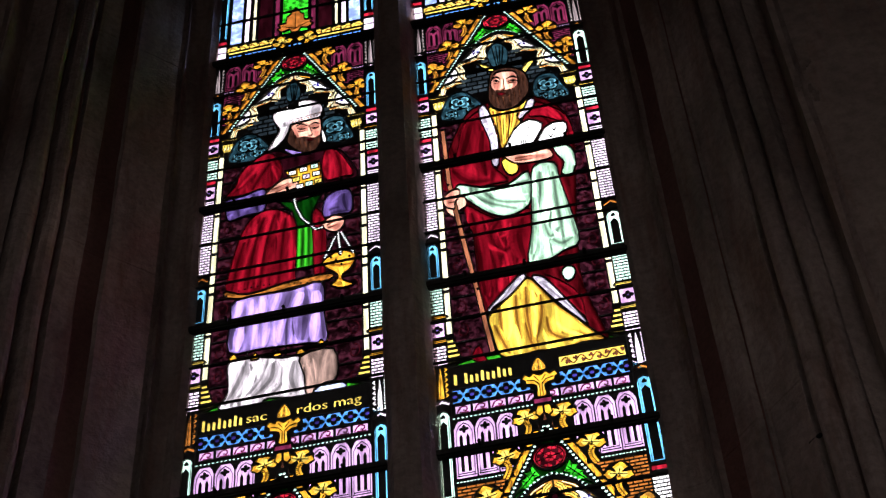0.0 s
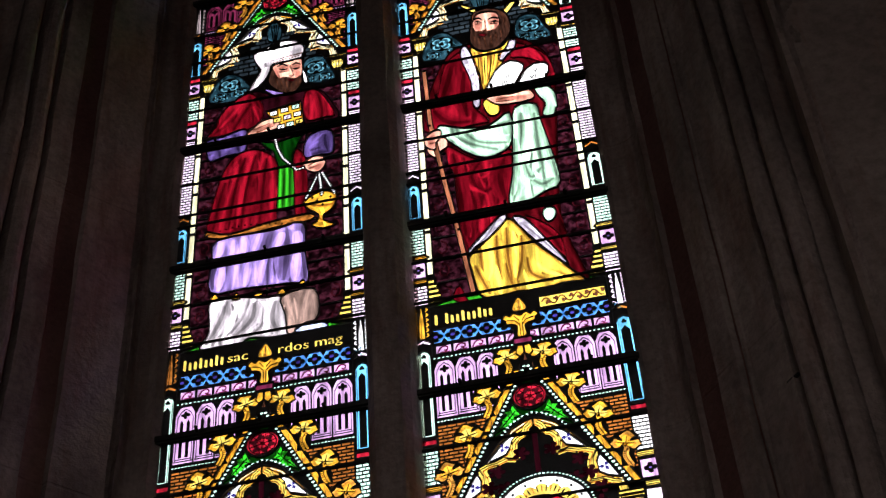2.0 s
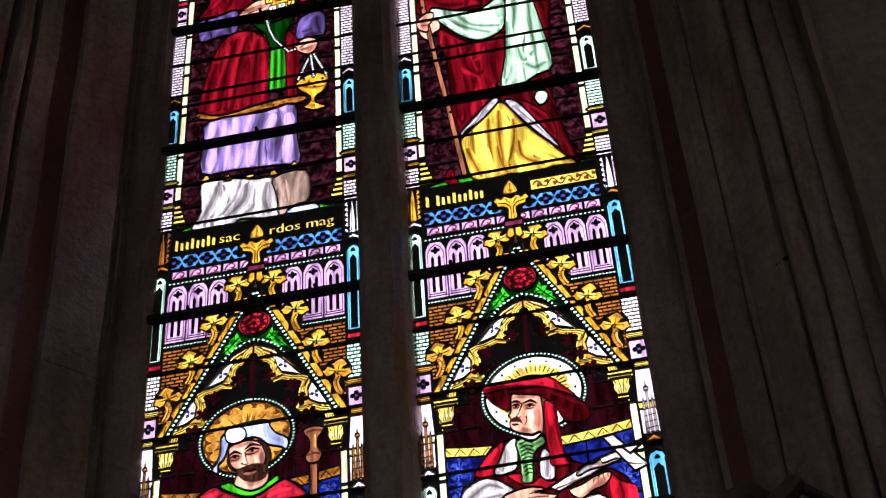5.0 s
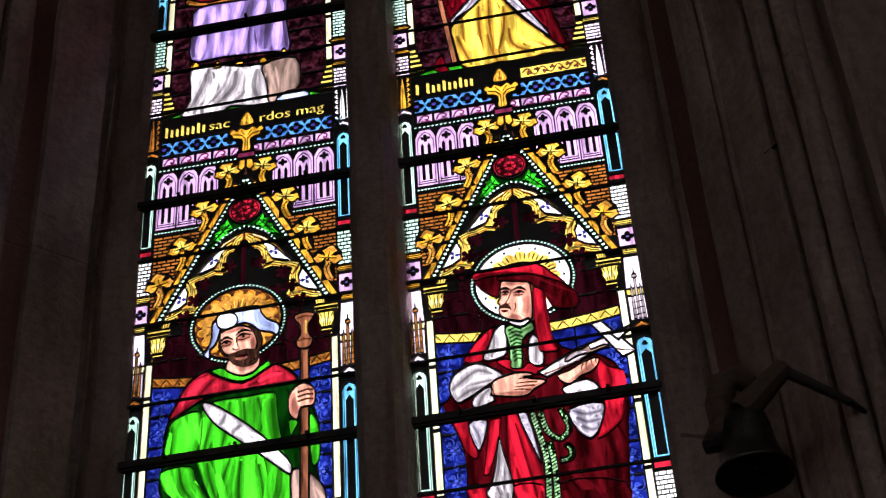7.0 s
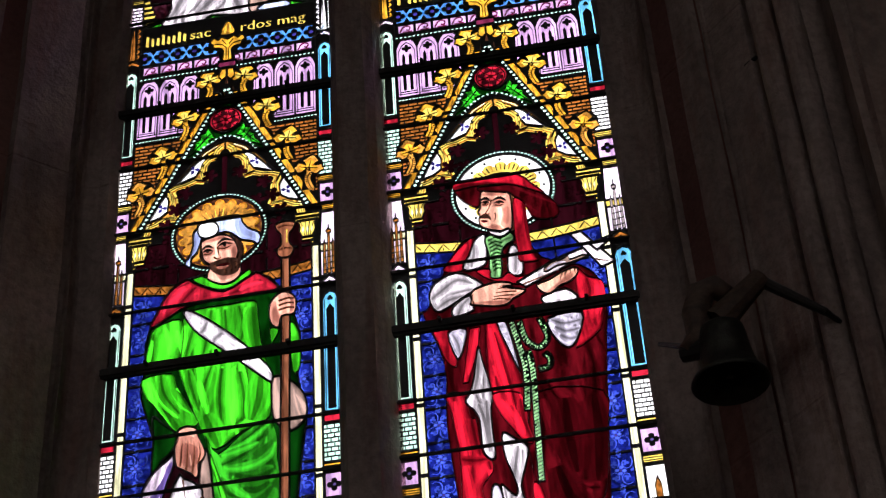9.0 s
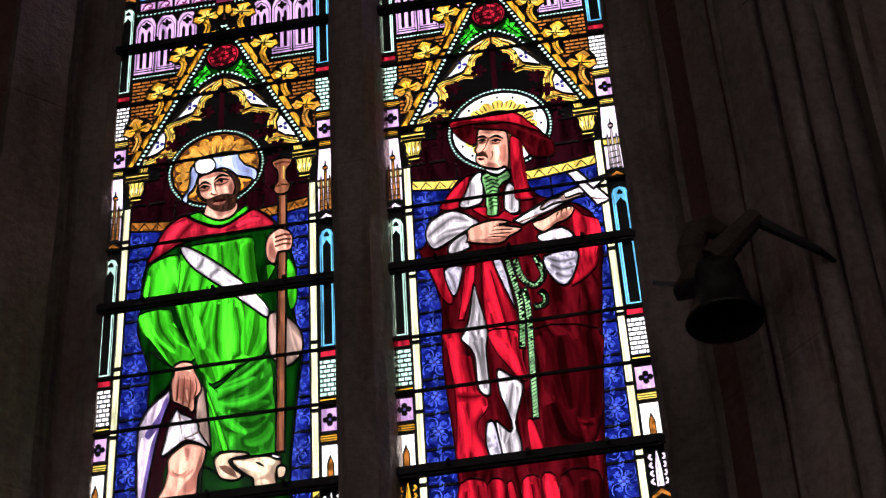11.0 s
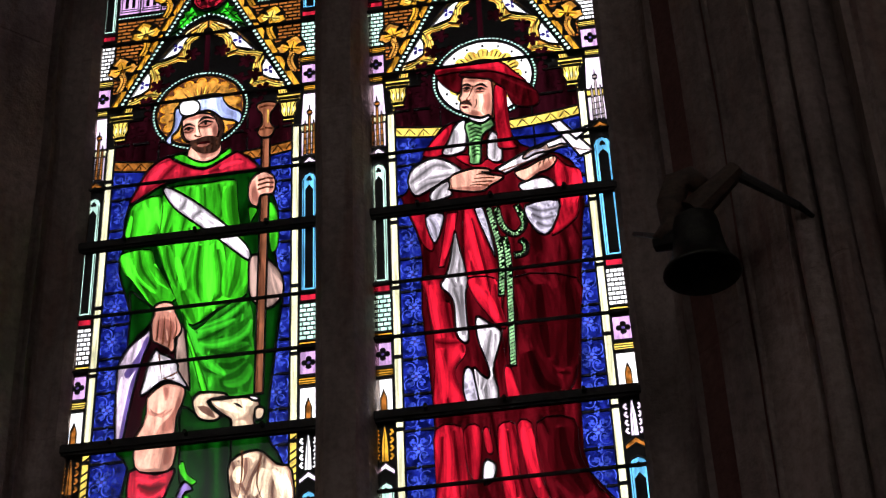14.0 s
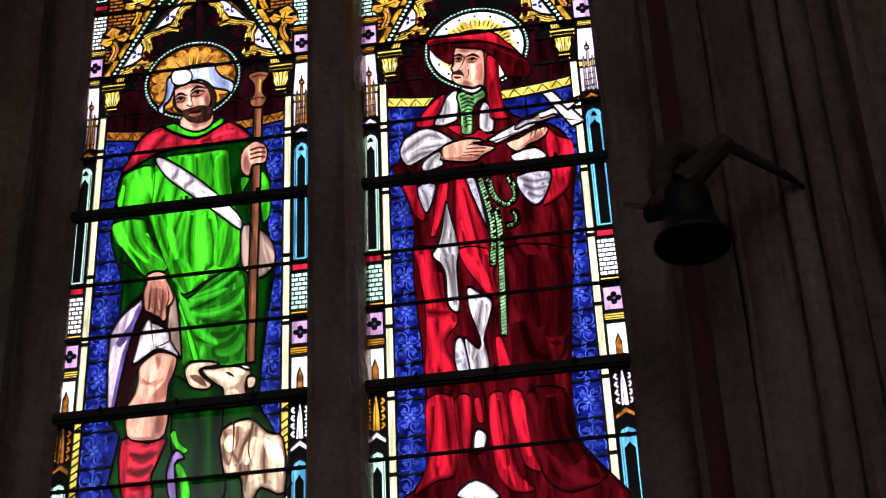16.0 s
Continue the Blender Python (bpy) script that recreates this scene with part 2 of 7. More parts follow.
RIGHT = ([(-0.02, 0.02, 0), (-0.01, 0.03, 0), (0.012, 0.03, 0), (0.02, 0.012, 0)] + hollow(0.03, 0.125, 0.03)
         + [(0.165, 0.012, 0), (0.17, -0.012, 1), (0.255, -0.012, 0), (0.262, 0.01, 0), (0.345, 0.012, 0), (0.352, -0.01, 1), (0.368, -0.01, 0)]
         + roll(0.37, 0.009, 0, 4) + [(0.395, 0.0, 0), (0.52, 0.006, 0), (0.528, -0.03, 1), (0.545, -0.03, 0)] + roll(0.547, 0.034)
         + [(0.618, -0.03, 1), (0.63, -0.03, 0)] + roll(0.632, 0.032) + [(0.7, -0.03, 0)] + hollow(0.71, 0.12, 0.09) + [(0.84, 0.02, 0), (0.86, 0.02, 0)])
LEFT = ([(-0.02, 0.02, 0), (-0.01, 0.03, 0), (0.02, 0.03, 0), (0.03, 0.01, 0)] + hollow(0.035, 0.075, 0.02)
        + [(0.114, -0.02, 0), (0.135, -0.03, 0), (0.142, 0.012, 0), (0.318, 0.01, 0), (0.325, -0.012, 1), (0.398, -0.012, 0), (0.405, 0.01, 0), (0.484, 0.01, 0),
           (0.49, -0.03, 1), (0.505, -0.03, 0)] + roll(0.507, 0.03) + [(0.572, -0.03, 1), (0.585, -0.03, 0)] + roll(0.587, 0.034)
        + [(0.66, -0.03, 1)] + hollow(0.67, 0.15, 0.07) + [(0.84, 0.02, 0), (0.86, 0.02, 0)])
for side, runs, name in ((1, RIGHT, "window_jamb_east"), (-1, LEFT, "window_jamb_west")):
    plan, idx = splay(side, runs)
    jamb = column(name, plan, SILL - 0.75, HEAD, [STONE, RED_STONE], idx)
    tagged(jamb, "moulded limestone window jamb with worn red stripes", "window jamb", kind="structure")

# the mullion between the two lights
MULL = [(0.085, 0.03), (0.078, -0.02), (0.066, -0.06), (0.05, -0.085), (0.042, -0.1), (0.02, -0.102), (-0.02, -0.102), (-0.042, -0.1), (-0.05, -0.085), (-0.066, -0.06), (-0.078, -0.02), (-0.085, 0.03), (-0.06, 0.12), (0.06, 0.12), (0.085, 0.03)]
mullion = column("window_mullion", MULL, SILL, HEAD, [STONE], [0] * 14, None, 0.15, 0.003, 1.4, -2.0)
tagged(mullion, "slender chamfered limestone mullion between the two lights", "mullion", kind="structure")
# back halves of the jambs, outside the glass
for side, name in ((1, "window_reveal_east"), (-1, "window_reveal_west")):
    a, b = sorted((side * 1.0, side * 1.5))
    tagged(block(name, a, b, 0.03, 0.35, SILL - 0.6, HEAD, STONE), "plain outer limestone reveal", "window reveal", kind="structure")

wx = 0.745 + 0.845 * 0.7071 - 0.01
wy = -0.86 * 0.7071
for name, x0, x1, y0, y1, z0, z1 in (("wall_north_east", wx, 6, wy, 0.35, 0, 10), ("wall_north_west", -6, -wx, wy, 0.35, 0, 10), ("wall_north_below", -wx, wx, wy, 0.1, 0, SILL - 0.75),
                                     ("wall_north_above", -wx, wx, wy, 0.02, HEAD, 10), ("wall_east", 6, 6.3, -8.6, 0.35, 0, 10), ("wall_west", -6.3, -6, -8.6, 0.35, 0, 10)):
    tagged(block(name, x0, x1, y0, y1, z0, z1, PLASTER), "dim grey-brown plastered church wall", "wall", kind="structure")
sill = block("window_sill", -wx, wx, wy, 0.1, SILL - 0.75, SILL, STONE)
for v in sill.data.vertices:
    if v.co.y < -0.3 and v.co.z > SILL - 0.1:
        v.co.z -= 0.7
tagged(sill, "steeply sloping limestone window sill", "sill", kind="structure")
tagged(block("floor", -6.3, 6.3, -8.6, 0.35, -0.2, 0, PAVING), "worn stone church floor", "floor", kind="structure")
tagged(block("ceiling", -6.3, 6.3, -8.6, 0.35, 10, 10.2, PLASTER), "plain plastered vault", "ceiling", kind="structure")
# the unseen opposite wall, with two openings added for the fill lamps
for name, x0, x1, z0, z1 in (("wall_south_base", -6, 6, 0, 4.5), ("wall_south_top", -6, 6, 8.3, 10), ("wall_south_west", -6, -3.3, 4.5, 8.3), ("wall_south_pier", -1.9, 1.7, 4.5, 8.3), ("wall_south_east", 3.1, 6, 4.5, 8.3)):
    tagged(block(name, x0, x1, -8.6, -8.2, z0, z1, PLASTER), "dim grey-brown plastered church wall", "wall", kind="structure")


# ---- leaded glass ----
def spline(pts, n=4):
    out = []
    for i in range(len(pts)):
        p0, p1, p2, p3 = (Vector(pts[(i + k) % len(pts)]) for k in (-1, 0, 1, 2))
        for j in range(n):
            t = j / n
            out.append(0.5 * (2 * p1 + (p2 - p0) * t + (2 * p0 - 5 * p1 + 4 * p2 - p3) * t * t + (3 * p1 - p0 - 3 * p2 + p3) * t ** 3))
    return [(p.x, p.y) for p in out]


class Design:
    """The drawing of one light, in centimetres from the middle of its lower rose; later pieces lie over earlier ones."""

    def __init__(self):
        self.polys, self.meta, self.over, self.count = [], [], [], 0

    def add(self, mat, polys, lead=0.45):
        self.count += 1
        for p in polys:
            if sum(a * e - c * b for (a, b), (c, e) in zip(p, p[1:] + p[:1])) < 0:
                p = p[::-1]
            self.polys.append(p)
            self.meta.append((self.count, mat, lead))
            self.over.append(0)

    def put(self, mat, text, smooth=True, lead=0.55):
        pts = [tuple(float(c) for c in q.split()) for q in text.split(",")]
        self.add(mat, [spline(pts, 3) if smooth else pts], lead)

    def paint(self, mat, polys):
        """Grisaille over the piece laid last, and over nothing else."""
        for p in polys:
            if sum(a * e - c * b for (a, b), (c, e) in zip(p, p[1:] + p[:1])) < 0:
                p = p[::-1]
            self.polys.append(p)
            self.meta.append((self.count, mat, 0))
            self.over.append(self.count)

    def brush(self, base, mat, p):
        """Grisaille over all pieces of one glass."""
        if sum(a * e - c * b for (a, b), (c, e) in zip(p, p[1:] + p[:1])) < 0:
            p = p[::-1]
        self.polys.append(p)
        self.meta.append((0, mat, 0))
        self.over.append(base)

    def robe(self, mat, text, smooth=True, lead=0.45):
        """A painted piece of a figure: dark towards its lead, wiped on the lit side, with folds along its length."""
        self.put(mat, text, smooth, 0.1 if mat in ("brown", "red", "redmid", "crimson", "green", "greenmid") else 0.35 if mat == "skin" else lead)
        p, lead = self.polys[-1], self.meta[-1][2]
        if mat not in SHADED:
            return
        shaded(mat)
        n = len(p)
        q = np.array(p)
        area = abs(sum(a * e - c * b for (a, b), (c, e) in zip(p, p[1:] + p[:1]))) / 2
        k = min(1.1, 0.075 * math.sqrt(area))
        ring = [(p[i][0] - (p[(i + 1) % n][1] - p[i - 1][1]), p[i][1] + (p[(i + 1) % n][0] - p[i - 1][0])) for i in range(n)]
        inward = [Vector((a - b[0], c - b[1])).normalized() for (a, c), b in zip(ring, p)]
        if mat in ("skin", "white", "paleblue", "brown"):
            k *= 0.5
        main = [(b[0] + k * m.x - k * 0.45, b[1] + k * m.y + k * 0.3) for b, m in zip(p, inward)]
        half = [(b[0] + 0.45 * k * m.x - k * 0.2, b[1] + 0.45 * k * m.y + k * 0.12) for b, m in zip(p, inward)]
        lit = [(b[0] + 2.3 * k * m.x - k * 0.9, b[1] + 2.3 * k * m.y + k * 0.6) for b, m in zip(p, inward)]
        self.meta[-1] = (self.count, mat + "_thick", lead)
        self.paint(mat + "_half", [half])
        self.paint(mat + "_soft", [[((a + c) / 2, (b + e) / 2) for (a, b), (c, e) in zip(half, main)]])
        self.paint(mat, [main])
        if mat in ("skin", "buff", "cloth", "palegreen", "paleblue", "redcape"):
            self.paint(mat + "_thin", [lit])
        axis = np.linalg.svd(q - q.mean(0), full_matrices=False)[2][0]
        if axis[1] > 0:
            axis = -axis
        s, w = (q - q.mean(0)) @ axis, (q - q.mean(0)) @ np.array((-axis[1], axis[0]))
        if np.ptp(s) < 1.7 * np.ptp(w) and mat != "skin":
            axis = np.array((0.12, -0.99))
        across = np.array((-axis[1], axis[0]))
        s, w = (q - q.mean(0)) @ axis, (q - q.mean(0)) @ across
        rng = random.Random(int(area * 10) + n)
        count = int(min(7, area / 60)) if mat not in ("skin", "white", "brown") else 0
        for j in range(count):
            shade = "_wiped" if j % 5 < 2 else "_thick"
            a = rng.uniform(w.min(), w.max())
            s0 = rng.uniform(s.min(), s.min() + 0.45 * (s.max() - s.min()))
            length = rng.uniform(0.35, 0.75) * (s.max() - s.min())
            bend, fan, wide = rng.uniform(-0.09, 0.09) * length, a * rng.uniform(0.0, 0.35), rng.uniform(0.7, 1.7) * (1.25 if shade == "_wiped" else 1)
            steps = ((1.0, "_thin"), (0.4, "_wiped")) if shade == "_wiped" else ((1.25, "_half"), (0.5, "_thick"))
            for grow, tone in steps:
                left, right = [], []
                for i in range(7):
                    t = i / 6
                    mid = q.mean(0) + axis * (s0 + length * t) + across * (a * 0.8 + fan * t + bend * math.sin(3 * t))
                    h = across * grow * (0.05 + wide / 2 * math.sin(math.pi * (0.12 + 0.86 * t)) ** 1.2)
                    left.append(tuple(mid + h))
                    right.append(tuple(mid - h))
                self.paint(mat + tone, [left + right[::-1]])

    def rect(self, mat, u0, v0, u1, v1, lead=0.45):
        self.add(mat, [[(u0, v0), (u1, v0), (u1, v1), (u0, v1)]], lead)

    def disc(self, mat, u, v, r, lead=0.45, n=16, sq=1.0):
        self.add(mat, [[(u + r * math.cos(2 * math.pi * (i + 0.5) / n), v + sq * r * math.sin(2 * math.pi * (i + 0.5) / n)) for i in range(n)]], lead)

    def line(self, mat, pts, w, lead=0.0, taper=False):
        quads = []
        for i in range(len(pts) - 1):
            (a, b), (c, d) = pts[i], pts[i + 1]
            k = math.hypot(c - a, d - b) or 1
            nx, ny = -(d - b) / k, (c - a) / k
            w0, w1 = (w / 2, w / 2)
            if taper:
                w0, w1 = w / 2 * (1 - i / (len(pts) - 1)) + 0.03, w / 2 * (1 - (i + 1) / (len(pts) - 1)) + 0.03
            quads.append([(a + nx * w0, b + ny * w0), (a - nx * w0, b - ny * w0), (c - nx * w1, d - ny * w1), (c + nx * w1, d + ny * w1)])
        self.add(mat, quads, lead)

    def lobes(self, mat, u, v, r, n, turn=0.0, lead=0.0, core=0.5):
        """A leaf or foil of n round lobes."""
        pts = []
        for i in range(n * 8):
            a = turn + 2 * math.pi * i / (n * 8)
            q = r * (core + (1 - core) * abs(math.cos(n * (a - turn) / 2)) ** 0.6)
            pts.append((u + q * math.sin(a), v + q * math.cos(a)))
        self.add(mat, [pts], lead)

    def beads(self, mat, pts, size=0.5, gap=1.35):
        """A string of small round glass pearls along a line."""
        left, dots = 0.0, []
        for (a, b), (c, d) in zip(pts, pts[1:]):
            k = math.hypot(c - a, d - b)
            s = left
            while s < k:
                u, v = a + (c - a) * s / k, b + (d - b) * s / k
                dots.append([(u + size * math.cos(i * math.pi / 3), v + size * math.sin(i * math.pi / 3)) for i in range(6)])
                s += gap
            left = s - k
        self.add(mat, dots, 0)

    def bricks(self, mat, u0, v0, u1, v1, w, h, joint, keep=None):
        rows = max(1, round((v1 - v0) / h))
        h = (v1 - v0) / rows
        out = []
        for j in range(rows):
            s = u0 - (w / 2 if j % 2 else 0)
            while s < u1 - joint:
                a, b = max(s, u0), min(s + w - joint, u1)
                c, d = v0 + j * h, v0 + (j + 1) * h - joint
                if b - a > joint and (keep is None or keep((a + b) / 2, (c + d) / 2)):
                    out.append([(a, c), (b, c), (b, d), (a, d)])
                s += w
        self.add(mat, out, 0)

    def letters(self, mat, text, u, v, size):
        cu = bpy.data.curves.new("text", "FONT")
        cu.body, cu.size, cu.resolution_u = text, size, 2
        cu.offset = size * 0.012
        ob = bpy.data.objects.new("text", cu)
        scene.collection.objects.link(ob)
        bpy.context.view_layer.update()
        me = bpy.data.meshes.new_from_object(ob.evaluated_get(bpy.context.evaluated_depsgraph_get()))
        tris = [[(u + me.vertices[i].co.x, v + me.vertices[i].co.y) for i in f.vertices] for f in me.polygons]
        bpy.data.objects.remove(ob)
        bpy.data.curves.remove(cu)
        bpy.data.meshes.remove(me)
        self.add(mat, tris, 0)


BORDER = (
    (300, 262, "niche"), (261.5, 258, "redband"), (257.5, 248, "block"), (242, 224, "pinnacle"), (224, 219, "gable"), (219, 195, "niche"), (194.5, 191.5, "redband"),
    (191, 184, "foil"), (183.5, 181, "goldband"), (180.5, 168.5, "mintbrick"), (168, 165, "redband"), (164.5, 156.5, "foil"), (156, 153, "block"), (149, 113, "pinkbrick"), (113, 108, "gable"),
    (107.5, 88.5, "niche"), (84, 71, "mintbrick"), (70.5, 68, "goldband"), (67.5, 59.5, "foil"), (59, 56.5, "goldband"), (56, 47, "pinkbrick"), (46.5, 31.5, "pinnacle"),
    (31.5, 27, "gable"), (27, -10, "niche"), (-10.5, -13, "redband"), (-13.5, -28, "whitebrick"), (-28.5, -31, "goldband"), (-31.5, -39, "foil"), (-39.5, -42, "goldband"),
    (-42.5, -66, "pinnacle"), (-66, -71, "gable"), (-71, -112, "niche"), (-112.5, -115, "redband"), (-115.5, -127, "whitebrick"), (-127.5, -130, "goldband"), (-130.5, -138, "foil"),
    (-138.5, -141, "goldband"), (-141.5, -151.5, "spirelet"), (-155, -166, "pinnacle"), (-166, -171, "gable"), (-171, -200, "niche"))


def border(d, side, variant, wide=33.6):
    """The tabernacle border up one side of a light."""
    a, b = sorted((side * 28.7, side * wide))
    mid = (a + b) / 2
    d.rect("enamel", a - 0.3, -200, b + 0.3, 300, 0)
    for top, low, kind in BORDER:
        if kind == "niche":
            tint = "cyan" if (variant + (top > 60)) % 3 else "mint"
            d.put(tint, f"{a + 0.3} {low + 0.4}, {b - 0.3} {low + 0.4}, {b - 0.3} {top - 3.2}, {b - 1.1} {top - 1.3}, {mid} {top - 0.5}, {a + 1.1} {top - 1.3}, {a + 0.3} {top - 3.2}", False, 0.3)
            d.line("enamel", [(a + 0.85, low), (a + 0.85, top - 3.4)], 0.16)
            d.line("enamel", [(b - 0.85, low), (b - 0.85, top - 3.4)], 0.16)
            d.put("enamel", f"{a + 1.35} {low + 1.3}, {b - 1.35} {low + 1.3}, {b - 1.35} {top - 6.8}, {mid} {top - 5}, {a + 1.35} {top - 6.8}", False, 0)
            d.lobes("enamel", mid, top - 3.0, 0.85, 3)
        elif kind == "gable":
            d.put("palepink" if variant % 2 else "ochre", f"{a} {low + 1.2}, {a} {low + 2.8}, {mid} {top}, {b} {low + 2.8}, {b} {low + 1.2}, {mid} {top - 2}", False, 0.3)
        elif kind == "redband":
            d.rect("redcape", a, low, b, top, 0.4)
        elif kind == "goldband":
            far, near = (b, a) if side > 0 else (a, b)
            half = (top + low) / 2
            d.put("gold" if variant % 2 else "yellow", f"{far} {low}, {near} {low}, {near - side * 1.3} {half}, {near} {top}, {far} {top}", False, 0.4)
            for k in (0.33, 0.62):
                d.line("enamel", [(far, low + k * (top - low)), (near - side * 0.2, low + k * (top - low))], 0.16)
        elif kind == "foil":
            d.rect("pink", a, low, b, top, 0.4)
            d.lobes("enamel", mid, (top + low) / 2, 1.9, 4)
            d.disc("purple", mid, (top + low) / 2, 0.5, 0, 8)
        elif kind == "block":
            d.rect("palepink", a, low, b, top, 0.4)
            d.line("enamel", [(a, (top + low) / 2), (b, (top + low) / 2)], 0.25)
        elif kind.endswith("brick"):
            d.bricks({"mint": "mint", "pink": "palepink", "whit": "mint" if variant % 2 else "white"}[kind[:4]], a, low, b, top, 2.0, 1.45, 0.28)
        elif kind == "spirelet":
            d.rect("white", a, low, b, top, 0.4)
            d.put("ochre", f"{mid - 0.8} {low}, {mid + 0.8} {low}, {mid + 0.8} {low + 4}, {mid} {low + 6.5}, {mid - 0.8} {low + 4}", False, 0.25)
        else:
            tone = ("ochre", "white", "palepink", "gold")[variant % 4] if top < 60 else "greycloth"
            if low < -40 and top > -60:
                d.rect("palepink", a, low, b, top, 0.4)
                d.rect("yellow" if variant == 2 else "cream", a, low + 9, b, low + 11.5, 0.3)
                spire = "greycloth" if variant == 2 else "ochre"
                for e in (-1.25, 0, 1.25):
                    d.put(spire, f"{mid + e - 0.45} {low + 0.6}, {mid + e + 0.45} {low + 0.6}, {mid + e + 0.3} {low + (11 if e else 15)}, {mid + e} {low + (13 if e else 18.5)}, {mid + e - 0.3} {low + (11 if e else 15)}", False, 0.2)
                for k in range(4):
                    d.line("enamel", [(mid - 1.7, low + 2 + 2.2 * k), (mid + 1.7, low + 2.5 + 2.2 * k)], 0.18)
                d.disc(spire, mid, low + 16, 0.8, 0.15, 8)
                continue
            d.put(tone, f"{mid - 1.0} {low}, {mid + 1.0} {low}, {mid + 0.75} {low + 0.55 * (top - low)}, {mid + 0.2} {top - 0.6}, {mid - 0.2} {top - 0.6}, {mid - 0.75} {low + 0.55 * (top - low)}", False, 0.2)
            d.line("enamel", [(mid - 0.3, low), (mid - 0.1, top - 2)], 0.15)
            k, f = low + 0.9, 1
            while k < top - 2.4:
                for e in (-1, 1):
                    d.line(tone, [(mid + e * 1.25, k), (mid + e * 1.9, k + 0.3), (mid + e * 2.05, k + 1.1), (mid + e * 1.4, k + 1.45)], 0.7)
                k += 2.3


def shaft(d, side, v0, v1, mat="cream", twisted=False):
    """The thin colonnette beside the border, with stepped bases."""
    a, b = sorted((side * 26.2, side * 28.3))
    d.rect("enamel", a - 0.3, v0, b + 0.3, v1, 0)
    v = v0
    while v < v1 - 1:
        t = min(v + 21.5, v1)
        d.rect(mat, a, v + 0.25, b, t - 0.25, 0.35)
        if twisted:
            for k in range(int((t - v) / 2.2)):
                d.line("enamel", [(a, v + k * 2.2), (b, v + k * 2.2 + 1.5)], 0.35)
        v = t


def capital(d, side, v, mat="yellow"):
    a = side * 25
    for w, lo, hi in ((3.6, -1.4, 0), (3.0, -2.6, -1.6), (1.7, -10.2, -9.0)):
        d.rect(mat, a - w, v + lo, a + w, v + hi, 0.3)
    d.put(mat, f"{a - 2.6} {v - 2.8}, {a + 2.6} {v - 2.8}, {a + 2.2} {v - 5}, {a + 2.4} {v - 6.4}, {a + 1.4} {v - 8.8}, {a - 1.4} {v - 8.8}, {a - 2.4} {v - 6.4}, {a - 2.2} {v - 5}", False, 0.35)
    for e in (-1.5, -0.5, 0.5, 1.5):
        d.line("enamel", [(a + e * 0.55, v - 8.6), (a + e * 0.8, v - 5.6), (a + e * 1.35, v - 3.2)], 0.24)
    for e in (-1, 0, 1):
        d.put("cream", f"{a + e * 1.3 - 0.35} {v - 6.2}, {a + e * 1.3} {v - 7.4}, {a + e * 1.3 + 0.35} {v - 6.2}, {a + e * 1.3} {v - 4.6}", False, 0)


def bay(d, u, base, top, wall):
    """One bay of the painted arcade: an arch over a quatrefoil and two lancets."""
    d.rect(wall, u - 3.2, base, u + 3.2, top, 0.2)
    for f in (-1, 1):
        d.put("enamel", f"{u + f * 3.3} {top + 0.2}, {u + f * 1.1} {top + 0.2}, {u + f * 2.3} {top - 1.6}, {u + f * 3.0} {top - 3.6}, {u + f * 3.3} {top - 3.6}", False, 0)
        d.line("enamel", [(u + f * 2.55, base + 1.0), (u + f * 2.5, top - 5.0), (u + f * 1.5, top - 2.6), (u, top - 1.3)], 0.2)
        d.put("enamel", f"{u + f * 1.05 - 0.5} {base + 2.6}, {u + f * 1.05 + 0.5} {base + 2.6}, {u + f * 1.05 + 0.5} {top - 7.4}, {u + f * 1.05} {top - 6.0}, {u + f * 1.05 - 0.5} {top - 7.4}", False, 0)
    d.lobes("enamel", u, top - 3.9, 1.5, 4, 0, 0, 0.35)
    d.line("enamel", [(u - 2.9, base + 1.0), (u + 2.9, base + 1.0)], 0.22)
    d.line("enamel", [(u - 2.4, base + 1.9), (u + 2.4, base + 1.9)], 0.18)


LEAF = ("0 -1.0, 0.6 -0.3, 1.3 -1.6, 2.6 -2.0, 3.3 -1.1, 4.3 -0.3, 3.5 0.6, 3.2 1.5, 2.1 1.3, 1.1 0.8, 1.4 1.6, 2.3 2.4, 1.6 3.1, 1.1 3.7, 0 4.5,"
        " -1.1 3.7, -1.6 3.1, -2.3 2.4, -1.4 1.6, -1.1 0.8, -2.1 1.3, -3.2 1.5, -3.5 0.6, -4.3 -0.3, -3.3 -1.1, -2.6 -2.0, -1.3 -1.6, -0.6 -0.3")


